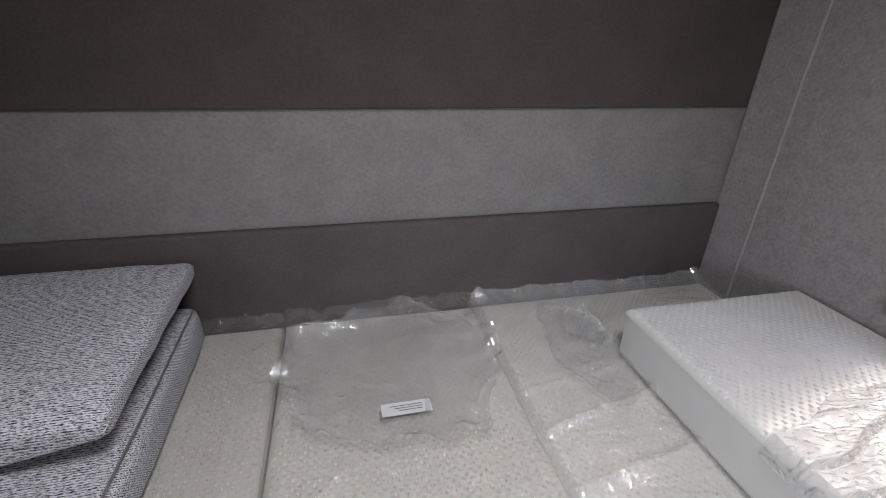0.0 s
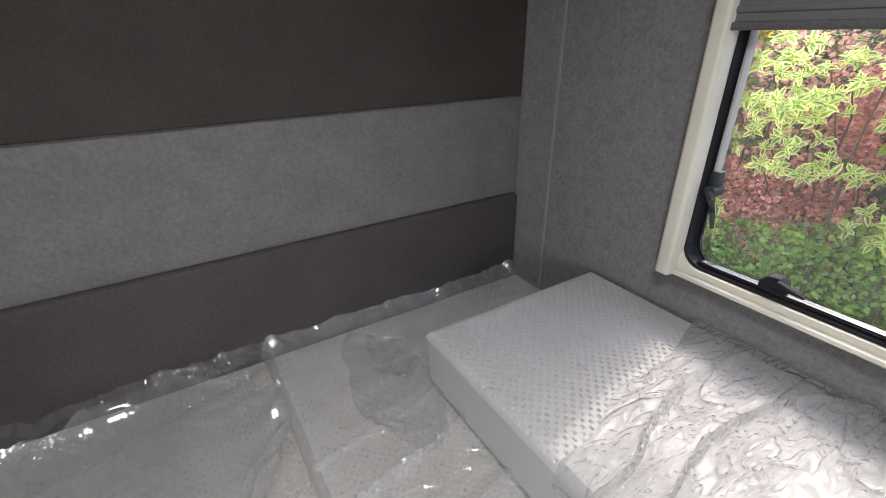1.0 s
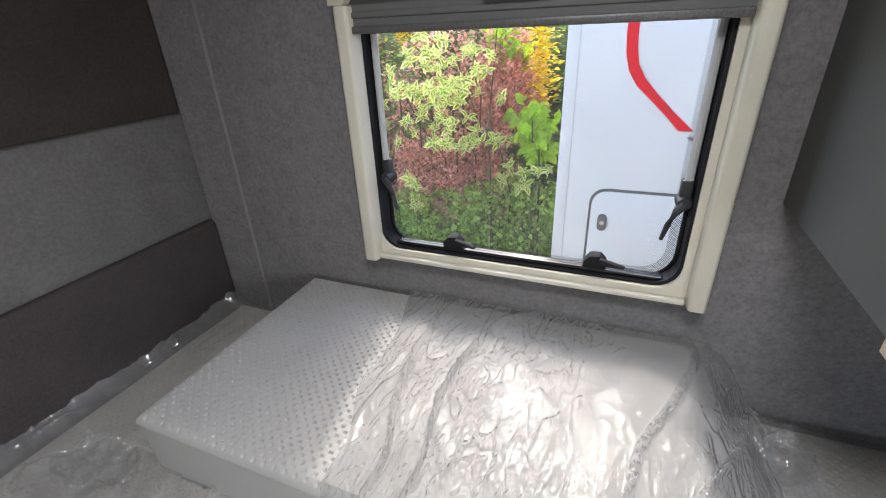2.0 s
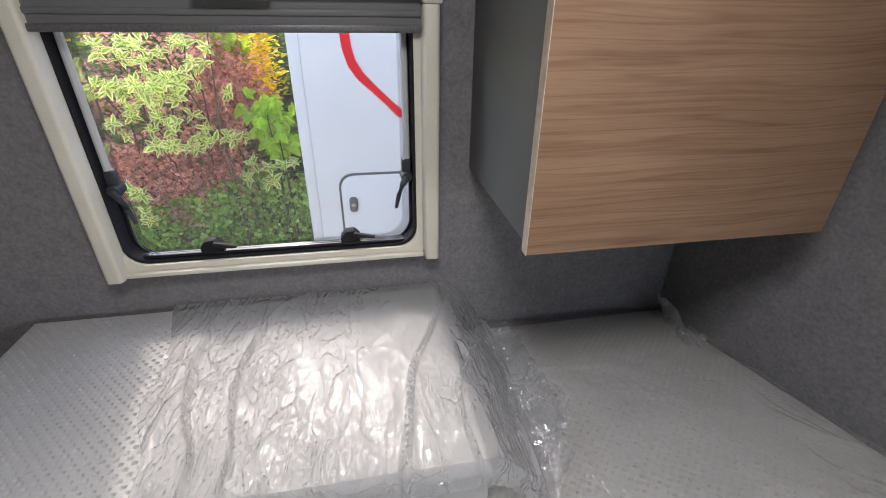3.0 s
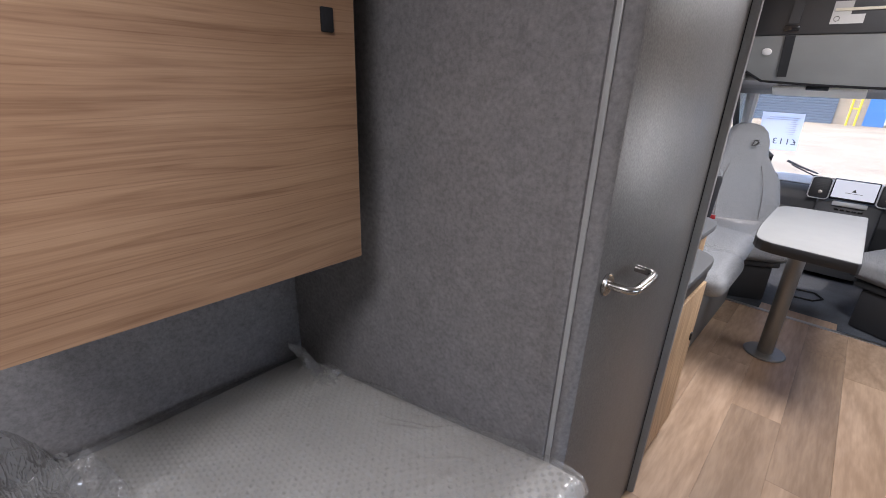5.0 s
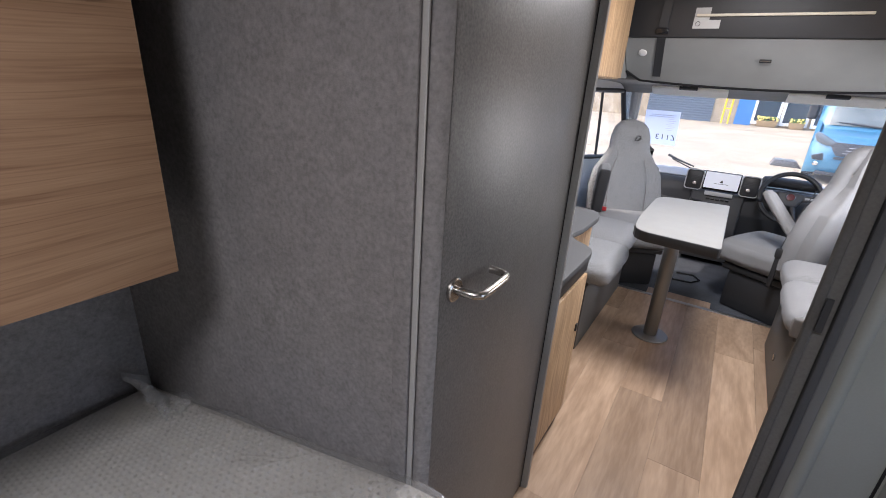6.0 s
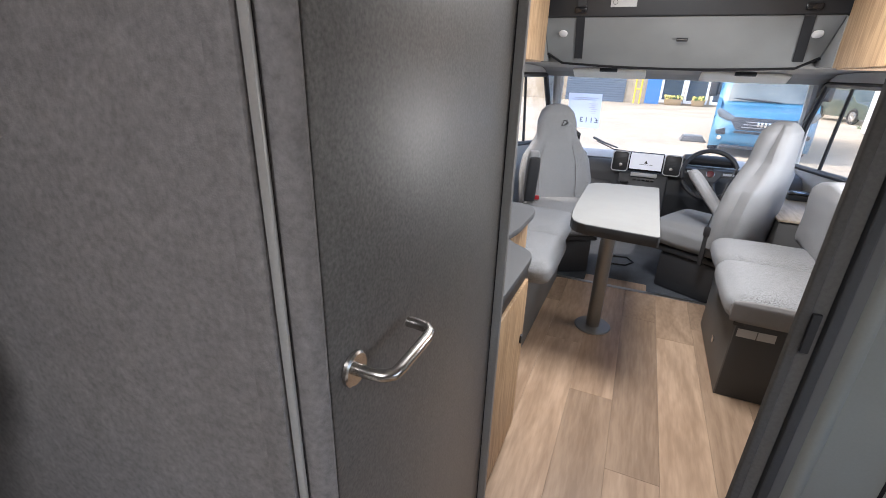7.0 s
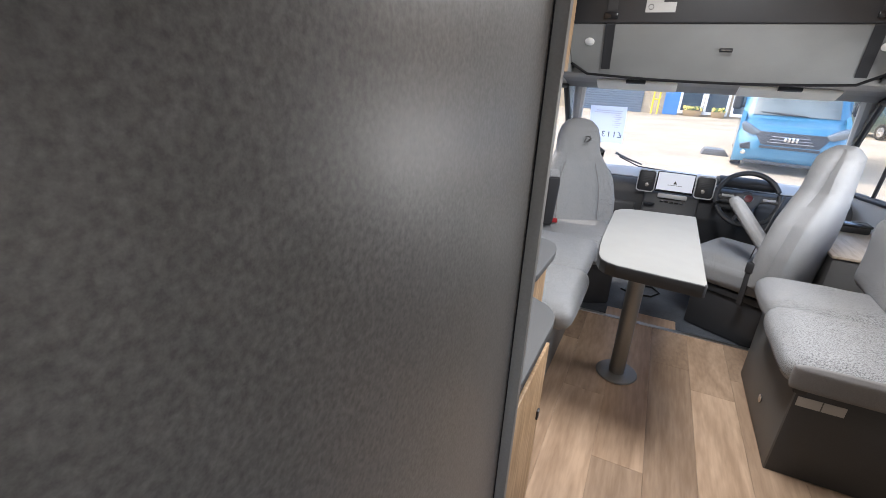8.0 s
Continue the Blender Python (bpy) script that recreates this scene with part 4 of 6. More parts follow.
def wrap(u, v):
    """Polythene over the block's top, hanging over its front and billowing past its end."""
    s, y = 1.066 + 0.582 * u, 0.985 - v * 0.92
    n1 = noise.noise(Vector((s * 2.2, y * 3.5, 1.0)))
    n2 = noise.noise(Vector((s * 6.0, y * 6.0, 4.0)))
    x = s
    z = PZ + 0.005
    fold = math.exp(-(math.sin(y * 14 + 3.8 * n1 + s * 2 + .5 * n2) / 0.13) ** 2) * 0.026 * (0.5 + abs(n1))
    z += fold + 0.006 * creases((s * .6, y * 1.5), 5.0, 2.0) + 0.0022 * creases((s * .7 + n2 * .04, y * 1.2), 12.0, 6.0)
    y += (0.05 * noise.noise(Vector((s * 5, 2, 3))) - 0.12 * (1 - u)) * max(0.0, 1 - v * 3)
    z = PZ + 0.005 + (z - PZ - 0.005) * (1 - 0.65 * u ** 3)
    over = max(0.0, 0.296 - y)
    if over > 0:
        z -= 0.14 * min(1.0, over / 0.2) ** 1.5 + 0.012 * noise.noise(Vector((s * 9, y * 9, 3))) * min(1, over / .05)
        y += over * 0.4 + 0.02 * noise.noise(Vector((s * 7, 3, over * 8)))
    front = max(0.0, 1.083 - x) / 0.017
    z -= 0.05 * min(1.0, front) ** 1.3
    return Vector((x, y, z))


film("wrap_film", sheet(230, 330, wrap), pil, "wrinkled clear polythene wrap", FILM_TIGHT)
# stacked seat cushions
cu_ = thing("seat_cushion", "blue-grey melange seat cushion lying on the bed", "cushion", "stacked cushions")
part("cover", cushion(EX + 0.012, -0.038, 0.8, 1.60, BZ + 0.006, 0.642, 0.035, 0.008, 24, 0.5, 0.005), CLOTH_DARK, cu_)
part("seam", tube([(-0.052, 0.84, 0.638), (-0.048, 1.2, 0.64), (-0.052, 1.57, 0.638)], 0.003, 6), DOOR, cu_)
cu_ = thing("seat_cushion", "blue-grey melange wedge cushion stacked on another", "cushion", "stacked cushions")
bm = cushion(EX + 0.012, -0.034, 1.075, 1.61, 0.648, 0.772, 0.02, 0.006, 26, 0.9, 0.005)
for v in bm.verts:
    f = max(0.0, (v.co.x + 0.4) / 0.37)
    if v.co.z < 0.735:
        v.co.z += 0.075 * f * min(1.0, (0.735 - v.co.z) / 0.05)
    v.co.z -= 0.02 * max(0.0, (1.2 - v.co.y) / 0.15) ** 2
part("cover", bm, CLOTH_DARK, cu_)
part("piping", tube([(-0.037, 1.06, 0.742), (-0.034, 1.3, 0.752), (-0.037, 1.6, 0.754)], 0.004, 6), CLOTH_DARK, cu_)

# ---- overhead cupboard beside the window ----
cup = thing("wall_cupboard", "light wood-fronted wall cupboard above the bed", "cupboard")
part("body", box(1.241, WX - 0.001, -0.34, 0.223, 1.014, 1.9, 0.002), GREY_PANEL, cup, "grey-green cupboard carcass")
cdoor = part("cupboard_door", box(1.217, 1.238, -0.347, 0.228, 1.005, 1.9, 0.002), OAK, cup, "light wood veneer door with horizontal grain")
part("edge_band", box(1.2168, 1.238, 0.2281, 0.2294, 1.005, 1.9), PALE_WOOD, cdoor, "pale edge banding")
part("lock", box(1.212, 1.219, -0.303, -0.281, 1.41, 1.446, 0.002), RUBBER, cdoor, "black push lock")

SETOUT[0] = Matrix(((1, 0.0125, 0, 0.01), (0, 1.0375, 0, 0.04), (0, 0, 1, 0), (0, 0, 0, 1)))
# ---- kitchen ----
kit = thing("kitchen_unit", "wood-fronted kitchen unit beside the passage", "kitchen unit")
part("carcass", joined(box(0.832, WX - 0.002, -1.6, -1.174, 0.08, 0.70), box(0.96, WX - 0.002, -2.06, -1.6, 0.08, 0.74)), GREY_PANEL, kit)
kd = part("cupboard_door", box(0.812, 0.83, -1.555, -1.176, 0.075, 0.69, 0.002), OAK_V, kit, "pale wood door")
part("lock", box(0.806, 0.812, -1.53, -1.515, 0.46, 0.49, 0.001), BLACK, kd)
part("fascia", box(0.82, 0.835, -1.57, -1.174, 0.695, 0.762, 0.002), BLACK, kit, "black control fascia")
part("kick", box(0.83, 0.86, -1.55, -1.174, 0.0, 0.075), BLACK, kit, "black plinth")
part("side_front", box(0.945, 0.96, -2.05, -1.62, 0.075, 0.762, 0.002), OAK_V, kit, "pale wood front")
top = [(WX - 0.002, -1.174), (0.802, -1.174), (0.80, -1.48), (0.803, -1.52), (0.815, -1.55), (0.84, -1.575), (0.88, -1.6), (0.91, -1.63), (0.922, -1.66), (0.92, -1.7), (0.91, -1.75),
       (0.905, -1.95), (0.91, -2.0), (0.925, -2.04), (0.955, -2.07), (1.0, -2.08), (WX - 0.002, -2.08)]
wt = thing("worktop", "slate grey kitchen worktop with a scooped edge", "worktop")
part("slab", prism(top, 'z', 0.765, 0.79, 0.003), COUNTER, wt)

# ---- benches ----
def bench(label, x0, x1, y0, y1, top_z, face, cushions, back):
    b = thing("bench_seat", label, "bench", "benches")
    part("box", box(x0, x1, y0, y1, 0.0, top_z, 0.004), face, b, "grey laminate seat box")
    for i, (a0, a1, b0, b1) in enumerate(cushions):
        part("seat_pad", cushion(a0, a1, b0, b1, top_z + 0.004, top_z + 0.12, 0.05, 0.012, 16, i + x0, 0.004), CLOTH, b, "grey melange seat pad")
    for a0, a1, b0, b1, c0, c1 in back:
        part("back_pad", cushion(a0, a1, b0, b1, c0, c1, 0.05, 0.01, 16, 3 + x0, 0.006), CLOTH, b, "grey melange back pad")
    return b


bench("grey upholstered bench beside the kitchen", 0.93, WX - 0.003, -3.06, -2.10, 0.385, GREY_PANEL,
      [(0.83, 1.5, -2.55, -2.09), (0.86, 1.5, -3.02, -2.555)], [(1.47, 1.65, -2.6, -2.1, 0.5, 0.95)])
br = bench("grey upholstered bench with a dark end panel", EX + 0.003, 0.05, -2.82, -2.18, 0.38, GREY_PANEL,
           [(-0.42, 0.10, -2.62, -2.15), (-0.42, 0.085, -2.97, -2.63)], [(-0.53, -0.335, -2.655, -2.17, 0.47, 0.845), (-0.53, -0.335, -3.15, -2.66, 0.47, 0.835)])
part("end_panel", box(EX + 0.004, 0.044, -2.188, -2.179, 0.004, 0.385, 0.002), DASH, br, "black end panel")
part("speaker_ring", lathe([(0.0, 0), (0.014, 0), (0.018, 0.003), (0.018, 0.006), (0.0, 0.007)], 20, 'x', (0.05, -2.44, 0.13)), STEEL, br, "chrome ring")
part("sticker", box(-0.105, 0.035, -2.1792, -2.1775, 0.312, 0.35), CAB_GREY, br, "pale notice label")
part("pad_front", cushion(-0.41, 0.085, -2.165, -2.137, 0.392, 0.488, 0.02, 0.004, 12, 4.0, 0.002), CLOTH_PLAIN, br, "plain grey cloth front of the seat pad")
part("sticker_line", box(-0.04, -0.036, -2.1776, -2.177, 0.312, 0.35), DOOR, br)
part("hinge_block", box(0.02, 0.062, -2.21, -2.16, 0.37, 0.40, 0.004), BLACK, br)
sc = thing("side_cabinet", "low side cabinet with a pale wood top beside the driver", "cabinet")
part("body", box(EX + 0.045, -0.29, -4.08, -3.29, -0.019, 0.54, 0.003), GREY_PANEL, sc)
part("top", box(EX + 0.045, -0.28, -4.09, -3.28, 0.54, 0.556, 0.004), PALE_WOOD, sc, "pale wood top")

bx = thing("plastic_box", "small black plastic box on the cabinet beside the driver", "box")
part("case", box(-0.6, -0.44, -3.93, -3.83, 0.5561, 0.595, 0.008), BLACK, bx)
part("lid", box(-0.605, -0.435, -3.935, -3.825, 0.595, 0.612, 0.006), BLACK_GLOSS, bx)

# ---- table ----
tb = thing("table", "white dining table on a single grey column", "table")
tt = [(0.80, -2.88), (0.80, -2.42), (0.795, -2.3), (0.785, -2.2), (0.77, -2.155), (0.745, -2.13), (0.71, -2.115), (0.42, -2.09), (0.41, -2.1), (0.41, -2.99), (0.42, -3.0), (0.72, -2.96), (0.77, -2.935)]
part("tabletop", prism(tt, 'z', 0.676, 0.722, 0.003), BLACK, tb, "dark edged table top")
part("top_sheet", prism([((x - .6) * .985 + .6, (y + 2.55) * .99 - 2.55) for x, y in tt], 'z', 0.7221, 0.7235), WHITE_TOP, tb, "white laminate surface")
part("column", tube([(0.622, -2.52, 0.01), (0.622, -2.52, 0.35), (0.622, -2.52, 0.676)], 0.037, 24), DARK_ALU, tb, "grey metal column")
part("foot_plate", lathe([(0.0, 0.0), (0.096, 0.0), (0.099, 0.004), (0.094, 0.009), (0.05, 0.012), (0.0, 0.012)], 36, 'z', (0.622, -2.52, 0.001)), DARK_ALU, tb, "round steel foot plate")


# ---- cab seats ----
def cab_seat(label, m, arms, lean=0.2, emblem=True, wide=1.0, deep=1.0):
    """A swivel seat facing +y in its own space, base at the origin."""
    s = thing("cab_seat", label, "seat", "cab seats", m)
    part("pedestal", box(-0.2, 0.2, -0.2, 0.2, -0.019, 0.24, 0.02), BLACK, s, "black pedestal")
    part("swivel_plate", box(-0.22, 0.22, -0.22, 0.24, 0.241, 0.285, 0.015), BLACK, s)
    part("seat_cushion", cushion(-0.25, 0.25, -0.2, 0.30, 0.288, 0.445, 0.06, 0.02, 18, 1.0, 0.004), CLOTH, s)
    prof = [(0.33, 0.17), (0.38, 0.24), (0.6, 0.25), (0.74, 0.225), (0.83, 0.17), (0.9, 0.135), (1.0, 0.13), (1.06, 0.112), (1.10, 0.075), (1.115, 0.03)]

    def back(u, v):
        k = u * (len(prof) - 1)
        i = min(int(k), len(prof) - 2)
        f = k - i
        z = prof[i][0] * (1 - f) + prof[i + 1][0] * f
        w = (prof[i][1] * (1 - f) + prof[i + 1][1] * f) * wide
        t = 2 * math.pi * v
        cs, sn = math.cos(t), math.sin(t)
        depth = deep * (0.085 - 0.03 * u) * min(1.0, (1.13 - z) / 0.07) ** .5
        bolster = 0.035 * max(0, abs(cs) - 0.45) * (1 if sn > -.2 else 0) * max(0, 1 - max(0, u - .45) * 4)
        groove = 0.016 * math.exp(-((sn + 0.12) / 0.1) ** 2) * (0.1 < u < 0.93)
        ofs = -0.16 - lean * (z - 0.33) + 0.05 * max(0, z - 0.85)
        sx = math.copysign(abs(cs) ** 0.55, cs) * (w - groove)
        sy = math.copysign(abs(sn) ** 0.7, sn) * depth + bolster * 1.6
        q = Vector((sx, sy + ofs, z))
        return q + Vector(noise.noise_vector(q * 10)) * 0.003
    bm = sheet(46, 56, back)
    bmesh.ops.remove_doubles(bm, verts=bm.verts[:], dist=0.0005)
    bmesh.ops.holes_fill(bm, edges=[e for e in bm.edges if e.is_boundary])
    bmesh.ops.recalc_face_normals(bm, faces=bm.faces[:])
    bk = part("backrest", bm, CLOTH, s, "grey melange backrest with integral headrest")
    yf = -0.16 - lean * 0.66 + 0.077
    if emblem:
        spot = lambda a, b: (-0.028 - a * .8, yf + 0.004 - lean * b * .8, 0.992 + b * .8)
        bow = [(-0.014, 0.02), (0.01, 0.022), (0.026, 0.016), (0.03, 0.004), (0.018, -0.012), (-0.002, -0.022), (-0.026, -0.024)]
        part("emblem", joined(tube([spot(*p) for p in bow], [0.002, 0.004, 0.006, 0.007, 0.006, 0.004, 0.002], 6),
                              tube([spot(-0.02, -0.022), spot(-0.012, -0.006), spot(-0.004, 0.012)], [0.002, 0.004, 0.003], 6)), INK, bk, "small dark stitched emblem")
    for side in (-1, 1):
        line = []
        for i in range(9):
            u = 0.16 + 0.3 * i / 8
            k = u * (len(prof) - 1)
            w = (prof[int(k)][1] * (1 - k % 1) + prof[int(k) + 1][1] * (k % 1)) * wide
            a = math.acos(min(0.9, 0.6 * (0.13 / w) ** 0.2) ** (1 / 0.55))
            line.append(back(u, (a if side > 0 else math.pi - a) / (2 * math.pi)) + Vector((0, 0.001, 0)))
        part("seam", tube(line, 0.0026, 6), DOOR, bk)
    for lx, ly, z, pitch, length in arms:
        am = Matrix.Translation((lx, ly, z)) @ Matrix.Rotation(radians(pitch), 4, 'X')
        arm = part("armrest", moved(cushion(-0.04, 0.04, 0.0, length, -0.005, 0.045, 0.022, 0.006, 12, 1.0, 0.002), am), CLOTH, s)
        if pitch > 60:
            part("arm_shell", moved(cushion(-0.04, 0.04, 0.002, length * 0.92, -0.035, 0.008, 0.015, 0.0, 8, 1.0, 0.0), am), BLACK, arm, "black plastic arm shell")
    return s


ps_seat = cab_seat("grey melange swivel passenger seat facing the living room", pose(1.02, -3.36, 0.0, 0, 0, 27), [(0.225, -0.06, 0.46, 80, 0.36)], 0.24, wide=1.1)
part("belt_guide", tube([(-0.11, -0.33, 0.95), (-0.17, -0.32, 0.89), (-0.215, -0.3, 0.76), (-0.24, -0.26, 0.58), (-0.25, -0.22, 0.4)], [0.02, 0.034, 0.042, 0.04, 0.035], 10), BLACK, ps_seat, "black belt strap and guide")
part("buckle", box(0.16, 0.2, -0.02, 0.0, 0.47, 0.50, 0.004), BUCKLE_RED, ps_seat, "red belt buckle")
ds_seat = cab_seat("grey melange swivel driver's seat turned sideways", pose(0.04, -3.37, 0.0, 0, 0, -118), [(-0.24, -0.2, 0.46, 46, 0.46), (0.3, -0.2, 0.52, 96, 0.3)], 0.11, False, 1.3, 1.35)
part("lever", joined(box(-0.31, -0.29, -0.104, -0.076, 0.26, 0.46, 0.006), box(-0.317, -0.283, -0.11, -0.07, 0.45, 0.51, 0.008)), BLACK, ds_seat, "black adjusting lever")
part("label_tab", box(-0.27, -0.262, -0.2, -0.185, 0.45, 0.49, 0.001), INK, ds_seat)

# ---- dashboard ----
db = thing("dashboard", "dark moulded dashboard with a central touch screen", "dashboard")
prof = [(-4.20, 0.28), (-4.15, 0.42), (-4.16, 0.55), (-4.19, 0.61), (-4.25, 0.64), (-4.45, 0.65), (-4.84, 0.618), (-4.86, 0.0), (-4.32, 0.0)]
part("moulding", prism(prof, 'x', EX + 0.06, 1.40, 0.015), DASH, db)
part("shelf_top", prism([(-4.30, 0.646), (-4.45, 0.653), (-4.82, 0.624), (-4.82, 0.63), (-4.45, 0.659), (-4.30, 0.652)], 'x', -0.5, 1.3), CAB_GREY, db, "grey dashboard top")
part("console", prism([(-4.2, 0.60), (-4.12, 0.58), (-4.06, 0.45), (-4.02, 0.30), (-4.04, 0.02), (-4.25, 0.02)], 'x', 0.31, 0.69, 0.02), DASH, db, "dark centre console")
part("glove_box", prism([(-4.2, 0.50), (-4.13, 0.47), (-4.12, 0.33), (-4.2, 0.28)], 'x', 0.74, 1.3, 0.015), DASH, db)
part("binnacle", prism([(-4.22, 0.67), (-4.05, 0.70), (-4.03, 0.745), (-4.12, 0.77), (-4.3, 0.73)], 'x', -0.13, 0.23, 0.02), BLACK, db, "black instrument hood")
sc_m = Matrix.Translation((CX, -4.13, 0.665)) @ Matrix.Rotation(radians(10), 4, 'X')
scr = part("screen_housing", moved(box(-0.13, 0.13, 0, 0.02, -0.075, 0.08, 0.008), sc_m), BLACK_GLOSS, db)
part("screen", moved(box(-0.122, 0.122, 0.0205, 0.0215, -0.058, 0.072), sc_m), glow_mat("lit_screen", (0.5, 0.53, 0.6), 0.3), scr, "pale lit touch screen")
part("warning_triangle", moved(prism([(-0.014, -0.008), (0.014, -0.008), (0.0, 0.016)], 'y', 0.0216, 0.0222), sc_m), INK, scr, "dark warning triangle")
part("message_bar", moved(box(-0.05, 0.05, 0.0216, 0.0222, -0.019, -0.016), sc_m), INK, scr)
part("key_row", moved(box(-0.1, 0.1, 0.0, 0.026, -0.118, -0.084, 0.006), sc_m), SATIN, db, "silver row of keys")
for k in range(5):
    part("console_key", moved(box(-0.085 + 0.034 * k, -0.059 + 0.034 * k, 0.016, 0.022, -0.15, -0.138, 0.002), sc_m), BLACK_GLOSS, db)
part("cup_recess", lathe([(0, 0), (0.036, 0), (0.04, 0.004), (0.036, 0.008), (0, 0.003)], 20, 'z', (0.64, -4.07, 0.50)), BLACK, db)
for sx in (-1, 1):
    vent = part("vent", moved(box(sx * 0.198 - 0.058, sx * 0.198 + 0.058, 0, 0.015, -0.08, 0.07, 0.012), sc_m), BLACK, db, "black air vent")
    part("vent_rim", moved(ring(round_rect(sx * 0.198 - 0.066, sx * 0.198 + 0.066, -0.088, 0.078, 0.028), round_rect(sx * 0.198 - 0.059, sx * 0.198 + 0.059, -0.081, 0.071, 0.022), 'y', 0.01, 0.021), sc_m), SATIN, vent, "chrome rim")
    for k in range(4):
        part("vent_slat", moved(box(sx * 0.19 - 0.036, sx * 0.19 + 0.036, 0.012, 0.018, -0.01 + 0.012 * k, -0.006 + 0.012 * k), sc_m), DASH, vent)
    part("vent_knob", moved(lathe([(0, 0.015), (0.016, 0.015), (0.014, 0.026), (0, 0.027)], 16, 'y', (sx * 0.19, 0, -0.035)), sc_m), STEEL, vent)
wh = thing("steering_wheel", "black steering wheel with a round centre badge", "steering wheel")
wm = Matrix.Translation((0.045, -3.97, 0.65)) @ Matrix.Rotation(radians(28), 4, 'X')
part("rim", moved(tube([(0.185 * math.cos(a), 0, 0.185 * math.sin(a)) for a in [2 * math.pi * i / 48 for i in range(48)]], 0.017, 10, True), wm), BLACK, wh)
part("hub", moved(prism([(-0.09, 0.035), (0.09, 0.035), (0.075, -0.02), (0.04, -0.075), (-0.04, -0.075), (-0.075, -0.02)], 'y', -0.03, 0.03, 0.015, 3), wm), DASH, wh)
part("badge", moved(lathe([(0, 0), (0.026, 0), (0.026, 0.004), (0, 0.006)], 24, 'y', (0, 0.031, -0.005)), wm), mat("dark_red_badge", (0.1, 0.015, 0.02), rough=0.3, grain=0.05), wh, "round dark red badge")
part("badge_rim", moved(tube([(0.027 * math.cos(a), 0.034, -0.005 + 0.027 * math.sin(a)) for a in [2 * math.pi * i / 24 for i in range(24)]], 0.0025, 6, True), wm), STEEL, wh)
for a in (0, 180, 250, 290):
    ca, sa = math.cos(radians(a)), math.sin(radians(a))
    part("spoke", moved(tube([(0.07 * ca, 0.005, 0.07 * sa), (0.12 * ca, 0.002, 0.12 * sa), (0.178 * ca, 0, 0.178 * sa)], [0.022, 0.015, 0.013], 8), wm), BLACK if a > 200 else DOOR, wh)
    if a < 200:
        part("spoke_trim", moved(tube([(0.085 * ca, 0.026, 0.0), (0.155 * ca, 0.02, 0.004)], 0.009, 8), wm), SATIN, wh)
part("column", tube([(0.045, -4.0, 0.655), (0.045, -4.1, 0.58), (0.045, -4.22, 0.5)], 0.045, 12), BLACK, wh)
for sx in (-1, 1):
    part("stalk", tube([(0.045, -4.05, 0.65), (0.045 + sx * 0.1, -4.03, 0.66), (0.045 + sx * 0.17, -4.02, 0.665)], [0.012, 0.01, 0.012], 8), BLACK, wh)
wp = thing("windscreen_wiper", "black wiper resting at the foot of the windscreen", "wiper")
part("arm", tube([(1.02, -4.93, 0.73), (0.9, -4.93, 0.685), (0.77, -4.94, 0.645)], [0.012, 0.009, 0.007], 8), BLACK, wp)
part("blade", tube([(0.98, -4.915, 0.70), (0.8, -4.92, 0.63), (0.55, -4.925, 0.615)], 0.006, 6), RUBBER, wp)
pd = thing("pedal_box", "black pedals on arms under the dashboard", "pedals")
for k in range(3):
    pl = part("pedal", box(0.0 + 0.1 * k, 0.06 + 0.1 * k, -4.0, -3.97, 0.06, 0.14, 0.006), BLACK, pd)
    part("pedal_arm", tube([(0.03 + 0.1 * k, -3.99, 0.06), (0.03 + 0.1 * k, -4.02, 0.02), (0.03 + 0.1 * k, -4.06, -0.02)], 0.012, 6), BLACK, pl)
cb = thing("loose_cable", "black looped cable hanging below the dashboard", "cable")
part("cord", tube([(0.70, -3.55, -0.012), (0.62, -3.5, -0.01), (0.5, -3.52, -0.01), (0.45, -3.6, -0.01), (0.5, -3.68, -0.01), (0.62, -3.66, -0.01)], 0.006, 6), BLACK_GLOSS, cb)

# ---- cab shell: side panels, windscreen, header, drop-down bed ----
def slab(p, q, zp, zq, thick=0.05):
    """An upright plate between plan points p and q; zp, zq: (low, high) at each end."""
    d = (Vector(q) - Vector(p)).normalized()
    n = Vector((-d.y, d.x)) * thick
    bm = bmesh.new()
    vs = [bm.verts.new((*a, z)) for a, z in ((p, zp[0]), (q, zq[0]), (q, zq[1]), (p, zp[1]))]
    ws_ = [bm.verts.new((a[0] + n.x, a[1] + n.y, z)) for a, z in ((p, zp[0]), (q, zq[0]), (q, zq[1]), (p, zp[1]))]
    bm.faces.new(vs)
    bm.faces.new(ws_[::-1])
    for i in range(4):
        bm.faces.new((vs[i], ws_[i], ws_[(i + 1) % 4], vs[(i + 1) % 4]))
    bmesh.ops.recalc_face_normals(bm, faces=bm.faces[:])
    return bm


